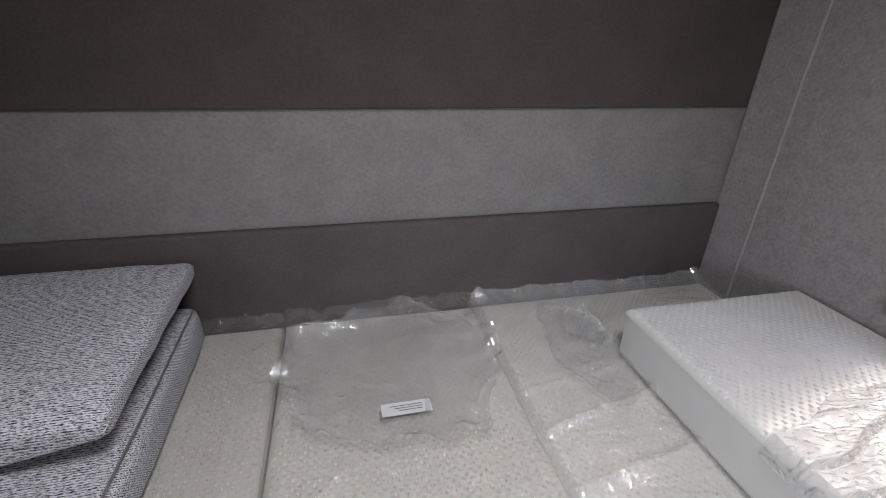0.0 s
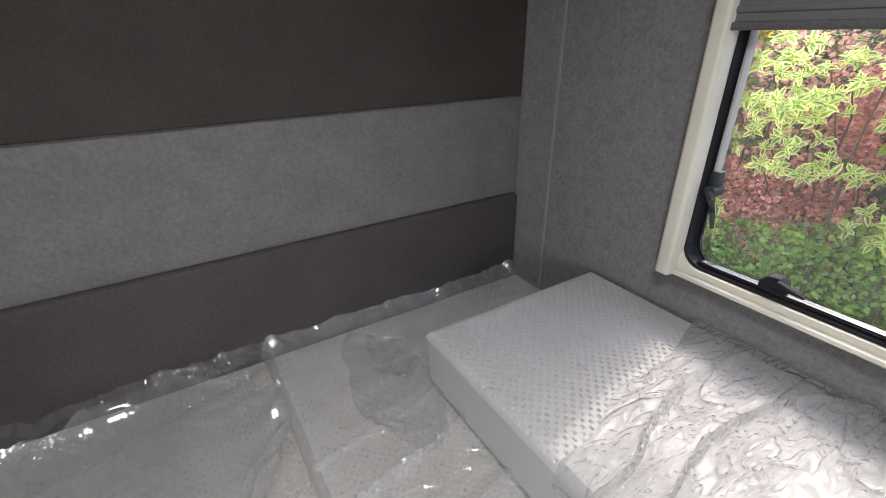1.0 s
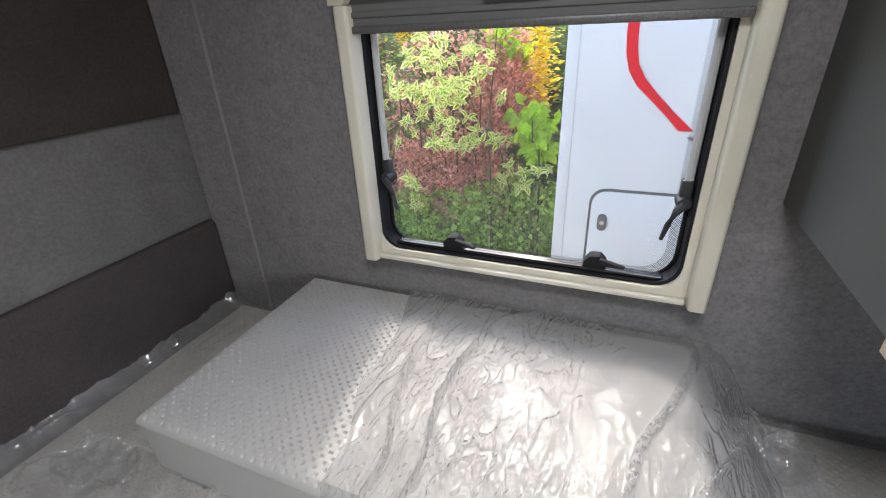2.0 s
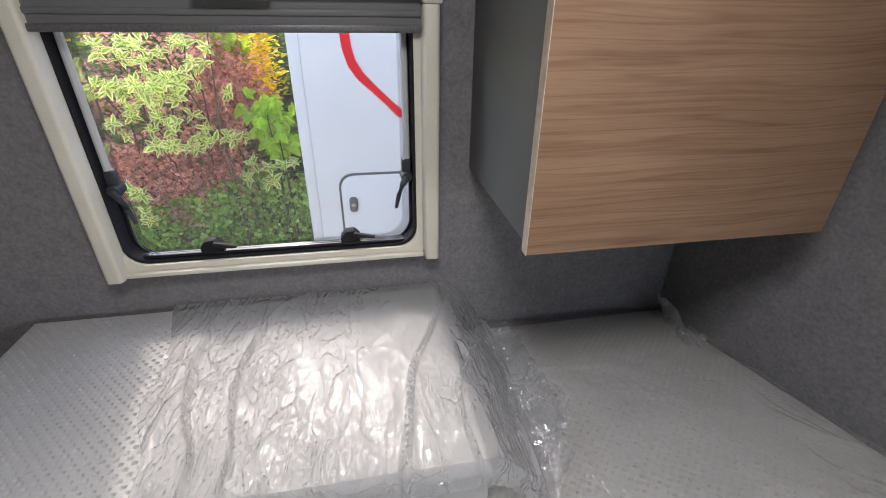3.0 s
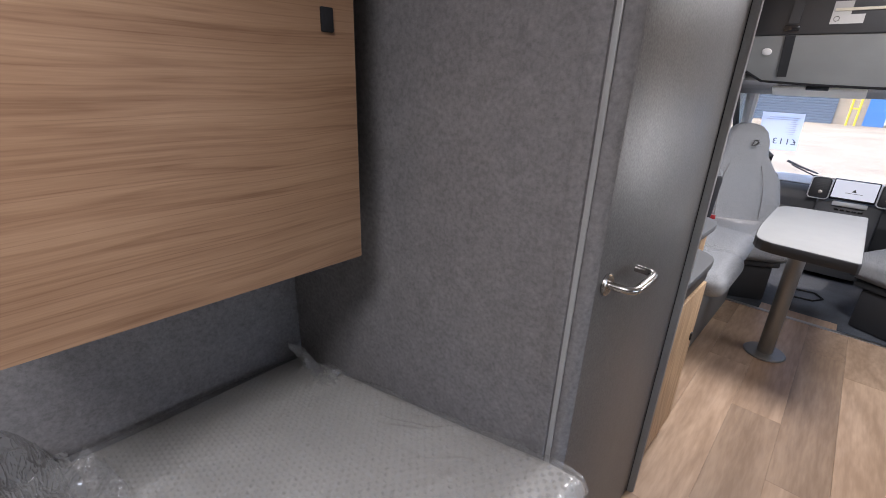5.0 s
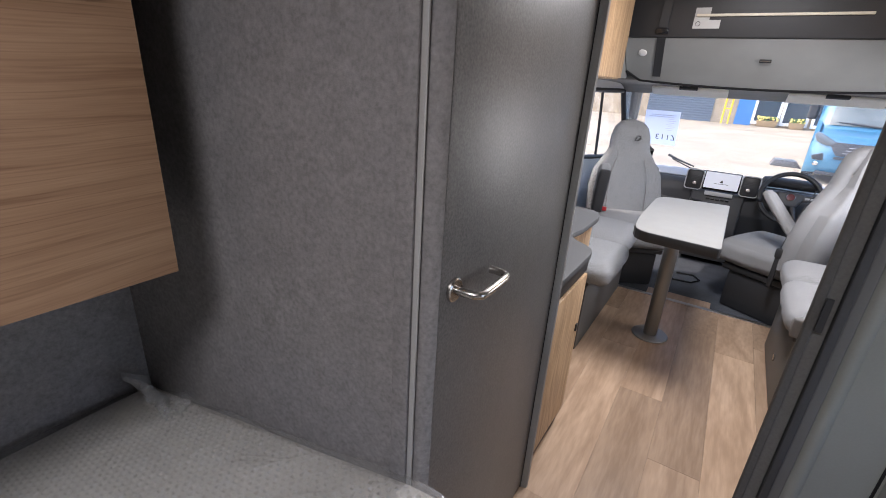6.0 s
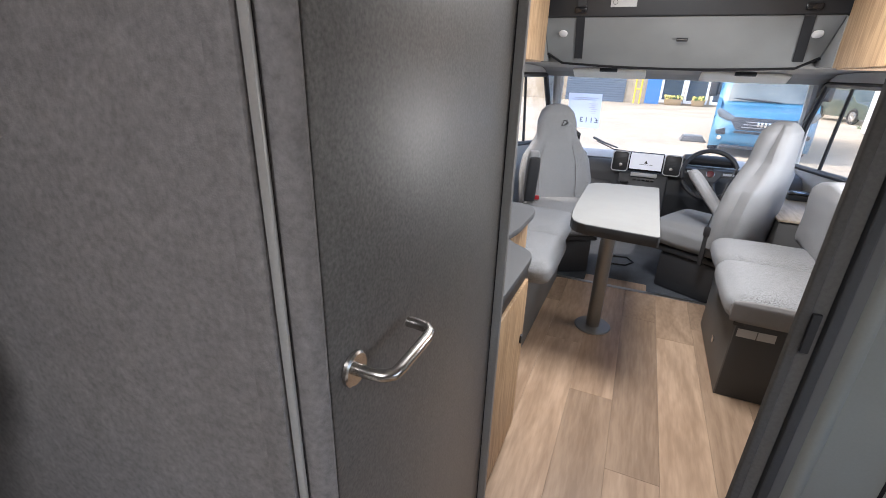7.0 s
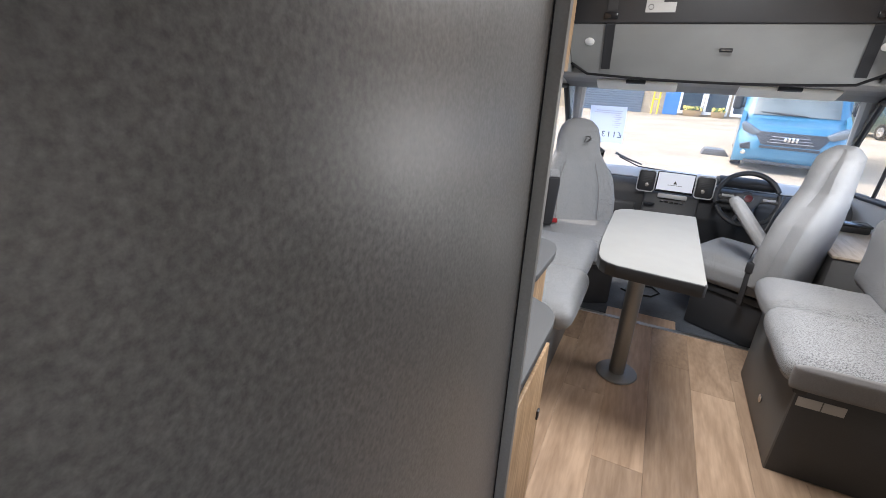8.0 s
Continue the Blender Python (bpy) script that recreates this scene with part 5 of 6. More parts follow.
for nm, p, q, sg, s0, s1 in (("wall_cab_side", (1.655, -3.15), (1.44, -4.86), 0.05, 0.80, 0.66), ("wall_cab_far_side", (EX + 0.005, -3.15), (EX + 0.03, -4.86), -0.05, 0.79, 0.64)):
    def mid(t, p=p, q=q):
        return (p[0] + (q[0] - p[0]) * t, p[1] + (q[1] - p[1]) * t)
    def sill(t, a=s0, b=s1):
        return a + (b - a) * t
    low = slab(p, q, (-0.1, s0), (-0.1, s1), sg)
    high = slab(p, q, (1.32, 2.0), (1.32, 2.0), sg)
    rear = slab(p, mid(0.05), (s0, 1.32), (sill(.05), 1.32), sg)
    setting(nm, joined(low, high, rear), CAB_GREY, "grey moulded cab side below and above its window", "wall")
    w = thing("cab_window", "sliding side window of the driver's cab in a black frame", "window")
    tagged(w, kind="structure")
    w.name = "window_2" if sg > 0 else "window_3"
    a, b = mid(0.055), mid(0.97)
    part("sill_frame", tube([(*a, sill(.055) + 0.012), (*mid(.5), sill(.5) + 0.012), (*b, sill(.97) + 0.012)], 0.02, 8), BLACK, w)
    part("head_frame", tube([(*a, 1.308), (*mid(.5), 1.308), (*mid(.8), 1.308)], 0.02, 8), BLACK, w)
    part("front_frame", tube([(*mid(.8), 1.308), (*mid(.9), 1.02), (*b, sill(.97) + 0.012)], 0.025, 8), BLACK, w)
    part("divider", tube([(*mid(.52), 1.308), (*mid(.55), 1.0), (*mid(.57), sill(.57) + 0.01)], 0.012, 8), BLACK, w)
    g = part("pane", slab(mid(.055), mid(.95), (sill(.055), 1.31), (sill(.95), 1.31), sg * .08), GLASS, w)
    g.visible_shadow = False
    setting("corner_panel", slab(mid(.8), q, (1.30, 1.36), (1.0, 1.36), sg * .5), CAB_GREY, "grey corner panel at the windscreen", "panel")
setting("cab_front_low", box(EX - 0.05, 1.7, -4.97, -4.895, -0.42, 0.618), CAB_GREY, "front panel below the windscreen", "wall")
setting("cab_header", prism([(-4.60, 1.31), (-4.56, 1.302), (-4.5, 1.345), (-4.4, 1.375), (-4.1, 1.388), (-3.48, 1.394), (-3.48, 1.43), (-4.7, 1.43), (-4.72, 1.36)], 'x', EX - 0.03, 1.69, 0.004), HEADER_SHADE, "grey moulded header above the windscreen", "header", True)
setting("cab_roof", box(EX - 0.06, 1.72, -4.9, -3.5, 1.60, 1.64), CAB_GREY, "roof over the cab", "roof")
setting("cab_brow", box(EX - 0.06, 1.72, -4.78, -4.7, 1.36, 1.64), CAB_GREY, "body panel above the windscreen", "wall")
ws = setting("windscreen", prism([(-4.9, 0.613), (-4.6, 1.315), (-4.606, 1.317), (-4.906, 0.613)], 'x', EX + 0.0, 1.50), SCREEN_GLASS, "large clear windscreen", "windscreen")
ws.visible_shadow = False
for x0, x1 in ((-0.69, -0.60), (1.42, 1.375)):
    setting("windscreen_pillar", tube([(x0, -4.9, 0.6), ((x0 + x1) / 2, -4.76, 0.97), (x1, -4.6, 1.34)], [0.045, 0.04, 0.05], 10), CAB_GREY, "grey windscreen pillar", "pillar", True)
dbed = thing("drop_down_bed", "grey drop-down bed stowed above the cab", "drop-down bed")
FY0, FY1, FZ0, FZ1 = -3.47, -3.2, 1.395, 1.64


def on_face(x, s, off=0.0):
    """A point on the bed's sloping underside, s from 0 (low) to 1 (high)."""
    d = Vector((0, FY1 - FY0, FZ1 - FZ0))
    n = Vector((0, d.z, -d.y)).normalized()
    bow = -0.02 * (1 - ((x - CX) / 0.65) ** 2) * (1 - s)
    return Vector((x, FY0, FZ0 + bow)) + d * s + n * off


def face_row(s, cut):
    return [on_face(-0.26 + cut + (1.5 - 2 * cut) * i / 12, s) for i in range(13)]


bm = bmesh.new()
rows = [face_row(0, 0.09), face_row(0.2, 0.0), face_row(1, 0.0)]
vr = [[bm.verts.new(p) for p in r] for r in rows]
wr = [[bm.verts.new(p + Vector((0, -0.05, 0.05))) for p in r] for r in rows]
for g in (vr, wr):
    for j in range(2):
        for i in range(12):
            bm.faces.new((g[j][i], g[j][i + 1], g[j + 1][i + 1], g[j + 1][i]))
bmesh.ops.recalc_face_normals(bm, faces=bm.faces[:])
BED_CLOTH = mat("pale_grey_bed_cloth", (0.27, 0.28, 0.28), rough=0.75, grain=0.04, stain=0.08, stain_scale=4)
part("underside", bm, BED_CLOTH, dbed, "grey moulded bed underside")
part("edge_strip", tube([on_face(-0.26, 0.21, 0.004), *[p + Vector((0, 0.004, -0.002)) for p in face_row(0, 0.09)], on_face(1.24, 0.21, 0.004)], 0.008, 6), RUBBER, dbed, "black edge strip")
part("frame_front", box(-0.62, 1.6, -3.26, -3.18, 1.642, 1.99, 0.01), BLACK, dbed, "dark bed front")
part("side_cheek", box(1.245, 1.6, -3.5, -3.2, 1.40, 1.64, 0.01), BED_CLOTH, dbed)
part("side_cheek", box(-0.62, -0.265, -3.5, -3.2, 1.40, 1.64, 0.01), BED_CLOTH, dbed)
part("light_rail", box(0.05, 0.85, -3.178, -3.165, 1.752, 1.766, 0.003), CREAM, dbed, "white light rail")
lt = part("latch", moved(box(-0.03, 0.03, -0.006, 0.008, -0.012, 0.012, 0.004), Matrix.Translation(on_face(0.448, 0.6, 0.004)) @ Matrix.Rotation(radians(45), 4, 'X')), BLACK, dbed, "black latch")
part("latch_lip", moved(box(-0.026, 0.026, 0.004, 0.012, -0.014, -0.008, 0.002), Matrix.Translation(on_face(0.448, 0.6, 0.004)) @ Matrix.Rotation(radians(45), 4, 'X')), STEEL, lt)
for x, dx in ((1.045, -0.025), (-0.175, 0.065)):
    pts = [on_face(x + dx * s, s, 0.004) for s in (0.15, 0.5, 1.0)] + [Vector((x + dx, -3.172, 1.7)), Vector((x + dx * 1.2, -3.172, 1.9))]
    bm = bmesh.new()
    prev = None
    for p in pts:
        cur = [bm.verts.new(p + Vector((k, 0, 0))) for k in (-0.025, 0.025)]
        if prev:
            bm.faces.new((prev[0], prev[1], cur[1], cur[0]))
        prev = cur
    st = part("strap", bm, BLACK, dbed, "black webbing strap", False)
    so = st.modifiers.new("thick", 'SOLIDIFY')
    so.thickness = 0.003
    part("strap_anchor", box(x + dx - 0.035, x + dx + 0.035, -3.178, -3.16, 1.66, 1.69, 0.004), BLACK_GLOSS, st)
for x in (1.13, -0.185):
    part("spot_lamp", moved(lathe([(0, 0), (0.026, 0), (0.026, 0.005), (0.018, 0.008), (0, 0.008)], 20, 'z'), Matrix.Translation(on_face(x, 0.68, 0.001)) @ Matrix.Rotation(radians(-138), 4, 'X')), PAPER, dbed, "white reading spot")
# white notice given the grey trim colour to stand for shade on it
lbl = part("notice", joined(box(0.78, 0.86, -3.1795, -3.1785, 1.69, 1.80), box(0.72, 0.78, -3.1795, -3.1785, 1.69, 1.735)), CAB_GREY, dbed, "white safety notice, coloured grey for shade")
part("notice_mark", tube([(0.835 + 0.012 * math.cos(a), -3.178, 1.715 + 0.012 * math.sin(a)) for a in [i * math.pi / 6 for i in range(12)]], 0.0015, 5, True), INK, lbl)
for x0, x1 in ((0.63, 1.21), (-0.36, 0.23)):
    v = thing("sun_visor", "pale folded sun visor above the windscreen", "sun visor", "sun visors")
    vm_ = Matrix.Translation((0, -4.40, 1.328)) @ Matrix.Rotation(radians(24), 4, 'X')
    fl = part("flap", moved(cushion(x0, x1, -0.05, 0.09, -0.014, 0.012, 0.012, 0.003, 10, x0, 0.001), vm_), VISOR, v, "pale padded flap")
    part("mirror_slot", moved(box((x0 + x1) / 2 - 0.07, (x0 + x1) / 2 + 0.07, 0.085, 0.112, -0.019, 0.006, 0.004), vm_), BLACK, fl, "black visor clip")
for name, x0, x1, y0, y1 in (("kitchen", 1.2, WX - 0.003, -3.06, -1.2), ("bench", EX + 0.003, -0.25, -3.08, -1.9)):
    lk = thing("overhead_locker", "pale wood overhead locker above the " + name, "locker", "overhead lockers")
    part("carcass", box(x0, x1, y0, y1, 1.385, 1.95, 0.006), OAK_V, lk)
    sx = -1 if x0 > 0 else 1
    xf = x0 if x0 > 0 else x1
    for k in range(2):
        ya, yb = y0 + 0.01 + k * (y1 - y0) / 2, y0 - 0.005 + (k + 1) * (y1 - y0) / 2
        part("locker_door", box(min(xf, xf + sx * 0.018), max(xf, xf + sx * 0.018), ya, yb, 1.392, 1.94, 0.003), OAK_V, lk, "pale wood locker door")

SETOUT[0] = Matrix.Identity(4)
# ---- outside ----
GZ = -0.42
CONCRETE = mat("sunlit_concrete", (0.33, 0.275, 0.2), rough=0.9, grain=0.14, grain_scale=6, stain=0.18, stain_scale=0.5, bump=0.2, bump_scale=40)
STONE = mat("buff_stone", (0.42, 0.33, 0.23), rough=0.9, grain=0.15, grain_scale=8, stain=0.2, stain_scale=1.2, bump=0.3, bump_scale=20)
SHUTTER = mat("blue_grey_shutter", (0.12, 0.15, 0.19), rough=0.5, grain=0.05)
BLUE = mat("metallic_blue_paint", (0.025, 0.14, 0.24), rough=0.3, metal=0.1, grain=0.03, coat=0.8)
YELLOW = mat("yellow_paint", (0.75, 0.55, 0.03), rough=0.5, grain=0.05)
setting("ground", box(-300, 300, -300, 300, GZ - 0.2, GZ), CONCRETE, "sunlit pale concrete yard", "ground")

# neighbouring white motorhome
nb = thing("parked_motorhome", "white motorhome with a red stripe parked alongside", "motorhome")
NX = 2.9
part("body", box(NX, NX + 2.2, -5.5, 0.785, 0.0, 2.15, 0.03, 3), WHITE_BODY, nb)
part("chassis", box(NX + 0.15, NX + 2.0, -5.3, 0.55, GZ + 0.1, 0.0), BLACK, nb)
for y in (-0.9, -4.6):
    part("wheel", lathe([(0, -0.1), (0.3, -0.1), (0.33, -0.05), (0.33, 0.05), (0.3, 0.1), (0, 0.1)], 24, 'x', (NX + 0.25, y, GZ + 0.33)), RUBBER, nb)
part("corner_trim", box(NX - 0.006, NX + 0.02, 0.735, 0.79, 0.0, 2.15, 0.005), WHITE_BODY, nb)
hp = round_rect(-0.6, 0.625, 0.0, 0.605, 0.075, 6)
hi_ = round_rect(-0.588, 0.613, 0.012, 0.593, 0.068, 6)
hatch = part("hatch", prism(hi_, 'x', NX - 0.012, NX + 0.001, 0.002), WHITE_BODY, nb, "white service hatch")
part("hatch_seal", ring(hp, hi_, 'x', NX - 0.006, NX + 0.001), DOOR, hatch, "dark hatch seal")
lk = part("hatch_lock", prism(round_rect(0.533, 0.577, 0.393, 0.478, 0.02, 5), 'x', NX - 0.024, NX - 0.012, 0.002), DOOR, hatch, "grey hatch lock")
part("key_barrel", lathe([(0, 0), (0.011, 0), (0.011, 0.004), (0, 0.005)], 16, 'x', (NX - 0.028, 0.555, 0.435)), STEEL, lk)
left = [(0.552, 1.9), (0.552, 1.28), (0.545, 1.2), (0.525, 1.13), (0.485, 1.07), (0.425, 1.015), (0.35, 0.945), (0.295, 0.887)]
right = [(0.508, 1.9), (0.508, 1.28), (0.502, 1.215), (0.488, 1.155), (0.455, 1.1), (0.40, 1.04), (0.32, 0.962), (0.235, 0.887)]
part("red_stripe", prism(left + right[::-1], 'x', NX - 0.004, NX + 0.001), RED, nb, "bright red body stripe")
part("grey_stripe", prism([(0.26, 0.862), (0.1, 0.862), (0.2, 0.825)], 'x', NX - 0.004, NX + 0.001), DOOR, nb)
# white outer skin of this motorhome
setting("outer_skin", wall_panel('x', WX + 0.07, WX + 0.08, -3.25, YR + 0.1, -0.2, 2.1, [(0.335, 1.09, 0.77, 1.5)]), WHITE_BODY, "white outer body side of the motorhome", "wall")

SETOUT[0] = Matrix(((1, 0.0125, 0, 0.01), (0, 1.0375, 0, 0.04), (0, 0, 1, 0), (0, 0, 0, 1)))
# building across the yard
PLASTER = mat("pale_blue_door", (0.05, 0.2, 0.5), rough=0.5, grain=0.05)
WHITE_FRAME = mat("white_window_frame", (0.7, 0.72, 0.72), rough=0.5, grain=0.03)
DARK_GLASS = mat("dark_shop_glass", (0.05, 0.07, 0.09), rough=0.1, grain=0.05)
bd = thing("workshop_building", "stone workshop with a blue-grey roller shutter across the yard", "building")
BY = -33.0
part("wall", box(-40, 40, BY - 6, BY, GZ, 6.0), STONE, bd, "buff stone wall")
part("roof", prism([(BY - 6.2, 6.0), (BY + 0.4, 6.0), (BY - 3, 8.2)], 'x', -40.5, 40.5), SHUTTER, bd, "grey pitched roof")
sh = part("roller_shutter", box(2.3, 6.2, BY + 0.01, BY + 0.04, GZ, 3.2), SHUTTER, bd, "blue-grey roller shutter")
for k in range(24):
    part("shutter_slat", box(2.3, 6.2, BY + 0.041, BY + 0.09, GZ + 0.15 * k, GZ + 0.15 * k + 0.125, 0.02, 1), SHUTTER, sh)
part("shop_door", box(0.12, 1.0, BY + 0.01, BY + 0.1, GZ, 3.0), PLASTER, bd, "blue door panel")
for x0, x1 in ((-1.2, 0.05), (-2.6, -1.4), (-4.4, -2.9)):
    w = part("shop_window", box(x0, x1, BY + 0.01, BY + 0.06, GZ + 0.2, 3.0), DARK_GLASS, bd)
    part("window_frame", ring(round_rect(x0 - .08, x1 + .08, GZ + .12, 3.08, .02, 2), round_rect(x0 + .06, x1 - .06, GZ + .3, 2.9, .02, 2), 'y', BY + 0.02, BY + 0.12), WHITE_FRAME, w)
for x in (1.3, 6.6):
    r = thing("guard_rail", "yellow tubular guard rail in front of the workshop", "guard rail", "guard rails")
    for dx in (0.0, 0.35):
        part("post", tube([(x + dx, BY + 0.7, GZ), (x + dx, BY + 0.7, GZ + 0.8), (x + dx, BY + 0.7, GZ + 1.7)], 0.05, 8), YELLOW, r)
    part("bar", tube([(x, BY + 0.7, GZ + 0.9), (x + .2, BY + 0.7, GZ + 0.9), (x + .35, BY + 0.7, GZ + 0.9)], 0.04, 8), YELLOW, r)
BLOOM = mat("yellow_bloom", (0.75, 0.6, 0.16), rough=0.6, grain=0.3, grain_scale=12)
LEAF_GREEN = mat("mid_green_leaf", (0.09, 0.17, 0.035), rough=0.5, grain=0.35, grain_scale=9)
PLANTER = mat("weathered_planter", (0.3, 0.2, 0.1), rough=0.8, grain=0.2)
rnd = random.Random(3)
for x, w_, lab in ((-0.7, 0.55, "wooden trough planted with yellow flowers"), (-2.15, 0.38, "terracotta planter with yellow flowers")):
    p = thing("planter", lab, "planter", "planters")
    part("tub", prism([(x - w_ * .85, GZ), (x + w_ * .85, GZ), (x + w_, GZ + 0.36), (x - w_, GZ + 0.36)], 'y', BY + 0.15, BY + 0.6, 0.03), PLANTER, p)
    blobs = [moved(lathe([(0, -.055), (.05, -.03), (.06, 0), (.04, .04), (0, .055)], 7, 'z'), Matrix.Translation((x + rnd.uniform(-w_, w_) * .95, BY + rnd.uniform(.18, .58), GZ + rnd.uniform(.37, .58)))) for _ in range(60)]
    part("flowers", joined(*blobs[:28]), BLOOM, p)
    part("foliage", joined(*blobs[28:]), LEAF_GREEN, p)

# vans
CHROME = mat("bright_chrome", (0.75, 0.76, 0.78), rough=0.12, metal=1.0, grain=0.02)
LAMP = mat("clear_headlamp", (0.11, 0.125, 0.135), rough=0.1, grain=0.05, coat=1.0)


def make_van(label, paint, m):
    """A panel van in its own space: front at y = 0 facing +y, ground at z = 0."""
    v = thing("parked_van", label, "van", "parked vans", m)
    prof = [(-0.02, 0.22), (0.05, 0.34), (0.07, 0.52), (0.05, 0.72), (0.0, 0.85), (-0.08, 0.95), (-0.2, 1.03), (-0.42, 1.1), (-0.58, 1.16), (-0.95, 1.6), (-1.35, 2.02), (-1.7, 2.2), (-2.2, 2.27), (-5.6, 2.3)]

    def shell(u, t):
        k = t * (len(prof) - 1)
        i = min(int(k), len(prof) - 2)
        f = k - i
        y = prof[i][0] * (1 - f) + prof[i + 1][0] * f
        z = prof[i][1] * (1 - f) + prof[i + 1][1] * f
        a = 2 * u - 1
        half = 1.02 - 0.10 * max(0, z - 1.3) - 0.03 * max(0, 0.5 - z)
        fade = max(0.0, 1 + y / 2.4)
        return Vector((half * math.copysign(1 - (1 - abs(a)) ** 1.25, a), y - 0.34 * abs(a) ** 3.2 * fade, z - 0.06 * abs(a) ** 6))
    bm = sheet(40, 52, shell)
    part("body", bm, paint, v, "painted van nose and roof")
    for sx in (-1, 1):
        sp = [(-0.35, 0.25), (-0.33, 0.9), (-0.62, 1.2), (-1.0, 1.32), (-1.75, 2.15), (-5.6, 2.24), (-5.6, 0.25)]
        part("side", prism(sp, 'x', sx * 0.93, sx * 1.015), paint, v)
        part("side_window", prism([(-1.15, 1.33), (-1.85, 2.0), (-2.3, 2.0), (-2.3, 1.33)], 'x', sx * 1.017, sx * 1.022), BLACK_GLOSS, v)
        wl = part("wheel", lathe([(0.2, -0.11), (0.32, -0.11), (0.345, -0.06), (0.345, 0.06), (0.32, 0.11), (0.2, 0.11)], 28, 'x', (sx * 0.9, -0.98, 0.345)), RUBBER, v)
        part("rim", lathe([(0, -0.05), (0.2, -0.1), (0.21, 0.0), (0.2, 0.1), (0, 0.05)], 24, 'x', (sx * 0.905, -0.98, 0.345)), ALU, wl)
        part("rear_wheel", lathe([(0, -0.11), (0.32, -0.11), (0.345, 0), (0.32, 0.11), (0, 0.11)], 24, 'x', (sx * 0.9, -4.6, 0.345)), RUBBER, v)
        hl = [(0.52, 0.82), (0.6, 0.92), (0.78, 1.02), (0.95, 1.1), (0.99, 1.02), (0.93, 0.89), (0.75, 0.82)]
        part("headlamp", prism([(sx * a, b) for a, b in hl], 'y', -0.42, -0.02 if sx else 0, 0.02), LAMP, v, "clear headlamp")
        part("fog_recess", prism([(sx * 0.7, 0.50), (sx * 0.74, 0.66), (sx * 0.93, 0.58), (sx * 0.9, 0.50)], 'y', -0.3, 0.0, 0.01), BLACK, v, "black fog lamp recess")
        part("fog_lamp", lathe([(0, -0.06), (0.05, -0.06), (0.05, 0.0), (0, 0.01)], 14, 'y', (sx * 0.82, -0.02, 0.42)), CHROME, v)
        mr = part("mirror", cushion(sx * 1.17 - 0.1, sx * 1.17 + 0.1, -1.32, -1.2, 1.3, 1.7, 0.05, 0, 6, 0, 0), BLACK, v, "black door mirror")
        part("mirror_arm", tube([(sx * 1.0, -1.28, 1.38), (sx * 1.08, -1.27, 1.38), (sx * 1.14, -1.26, 1.4)], 0.03, 6), BLACK, mr)
        part("wiper", tube([(sx * 0.1 - 0.15, -0.62, 1.25), (sx * 0.1 + 0.25, -0.64, 1.28), (sx * 0.1 + 0.55, -0.7, 1.3)], 0.012, 6), BLACK, v)

    def glass(u, t):
        a = 2 * u - 1
        p = shell(0.5 + a * 0.36, (8.15 + 1.75 * t) / (len(prof) - 1))
        return p + Vector((0, 0.012, 0.012))
    part("windscreen", sheet(20, 10, glass), mat("van_glass", (0.1, 0.12, 0.12), rough=0.15, grain=0.3, grain_scale=1.5, coat=0.2), v, "reflective van windscreen")

    def grille(u, t):
        a = 2 * u - 1
        z = 0.63 + 0.28 * t
        k = 0.5 + a * (0.22 + 0.09 * t)
        q = shell(k, (3 + t * 1.3 - .25) / (len(prof) - 1))
        return Vector((q.x, q.y + 0.018, z))
    gr = part("grille", sheet(24, 8, grille), BLACK, v, "black front grille")
    for k in range(3):
        part("grille_bar", tube([(-0.42 + 0.04 * k, 0.055 - 0.02 * k, 0.70 + 0.06 * k), (0, 0.085 - 0.012 * k, 0.70 + 0.06 * k), (0.42 - 0.04 * k, 0.055 - 0.02 * k, 0.70 + 0.06 * k)], 0.009, 6), ALU, gr)
    part("badge", joined(*[box(-0.13 + 0.07 * k, -0.085 + 0.07 * k, 0.075, 0.105, 0.73, 0.83, 0.005) for k in range(4)]), CHROME, gr, "plain bright badge bars")
    part("lower_intake", box(-0.55, 0.55, 0.03, 0.085, 0.555, 0.61, 0.01), BLACK, v, "black lower air intake")
    part("skirt", box(-0.78, 0.78, -0.05, 0.06, 0.2, 0.27, 0.02), BLACK, v)
    part("underbody", box(-0.95, 0.95, -5.5, -0.25, 0.2, 0.35), BLACK, v)
    return v


make_van("metallic blue van facing the motorhome", BLUE, pose(-1.9, -12.35, GZ, 0, 0, -7))
make_van("white van parked beyond the driver's window", WHITE_BODY, pose(-6.0, -13.0, GZ, 0, 0, -9))
car = thing("parked_car", "dark green car parked at the edge of the yard", "car", m=pose(-8.2, -26.5, GZ, 0, 0, 12))
CAR_PAINT = mat("dark_green_paint", (0.03, 0.05, 0.04), rough=0.3, grain=0.04, coat=0.6)
part("body", prism([(-2.1, 0.25), (2.1, 0.25), (2.15, 0.6), (2.0, 0.85), (1.2, 0.95), (0.5, 1.45), (-1.3, 1.48), (-2.05, 1.0)], 'x', -0.85, 0.85, 0.06), CAR_PAINT, car)
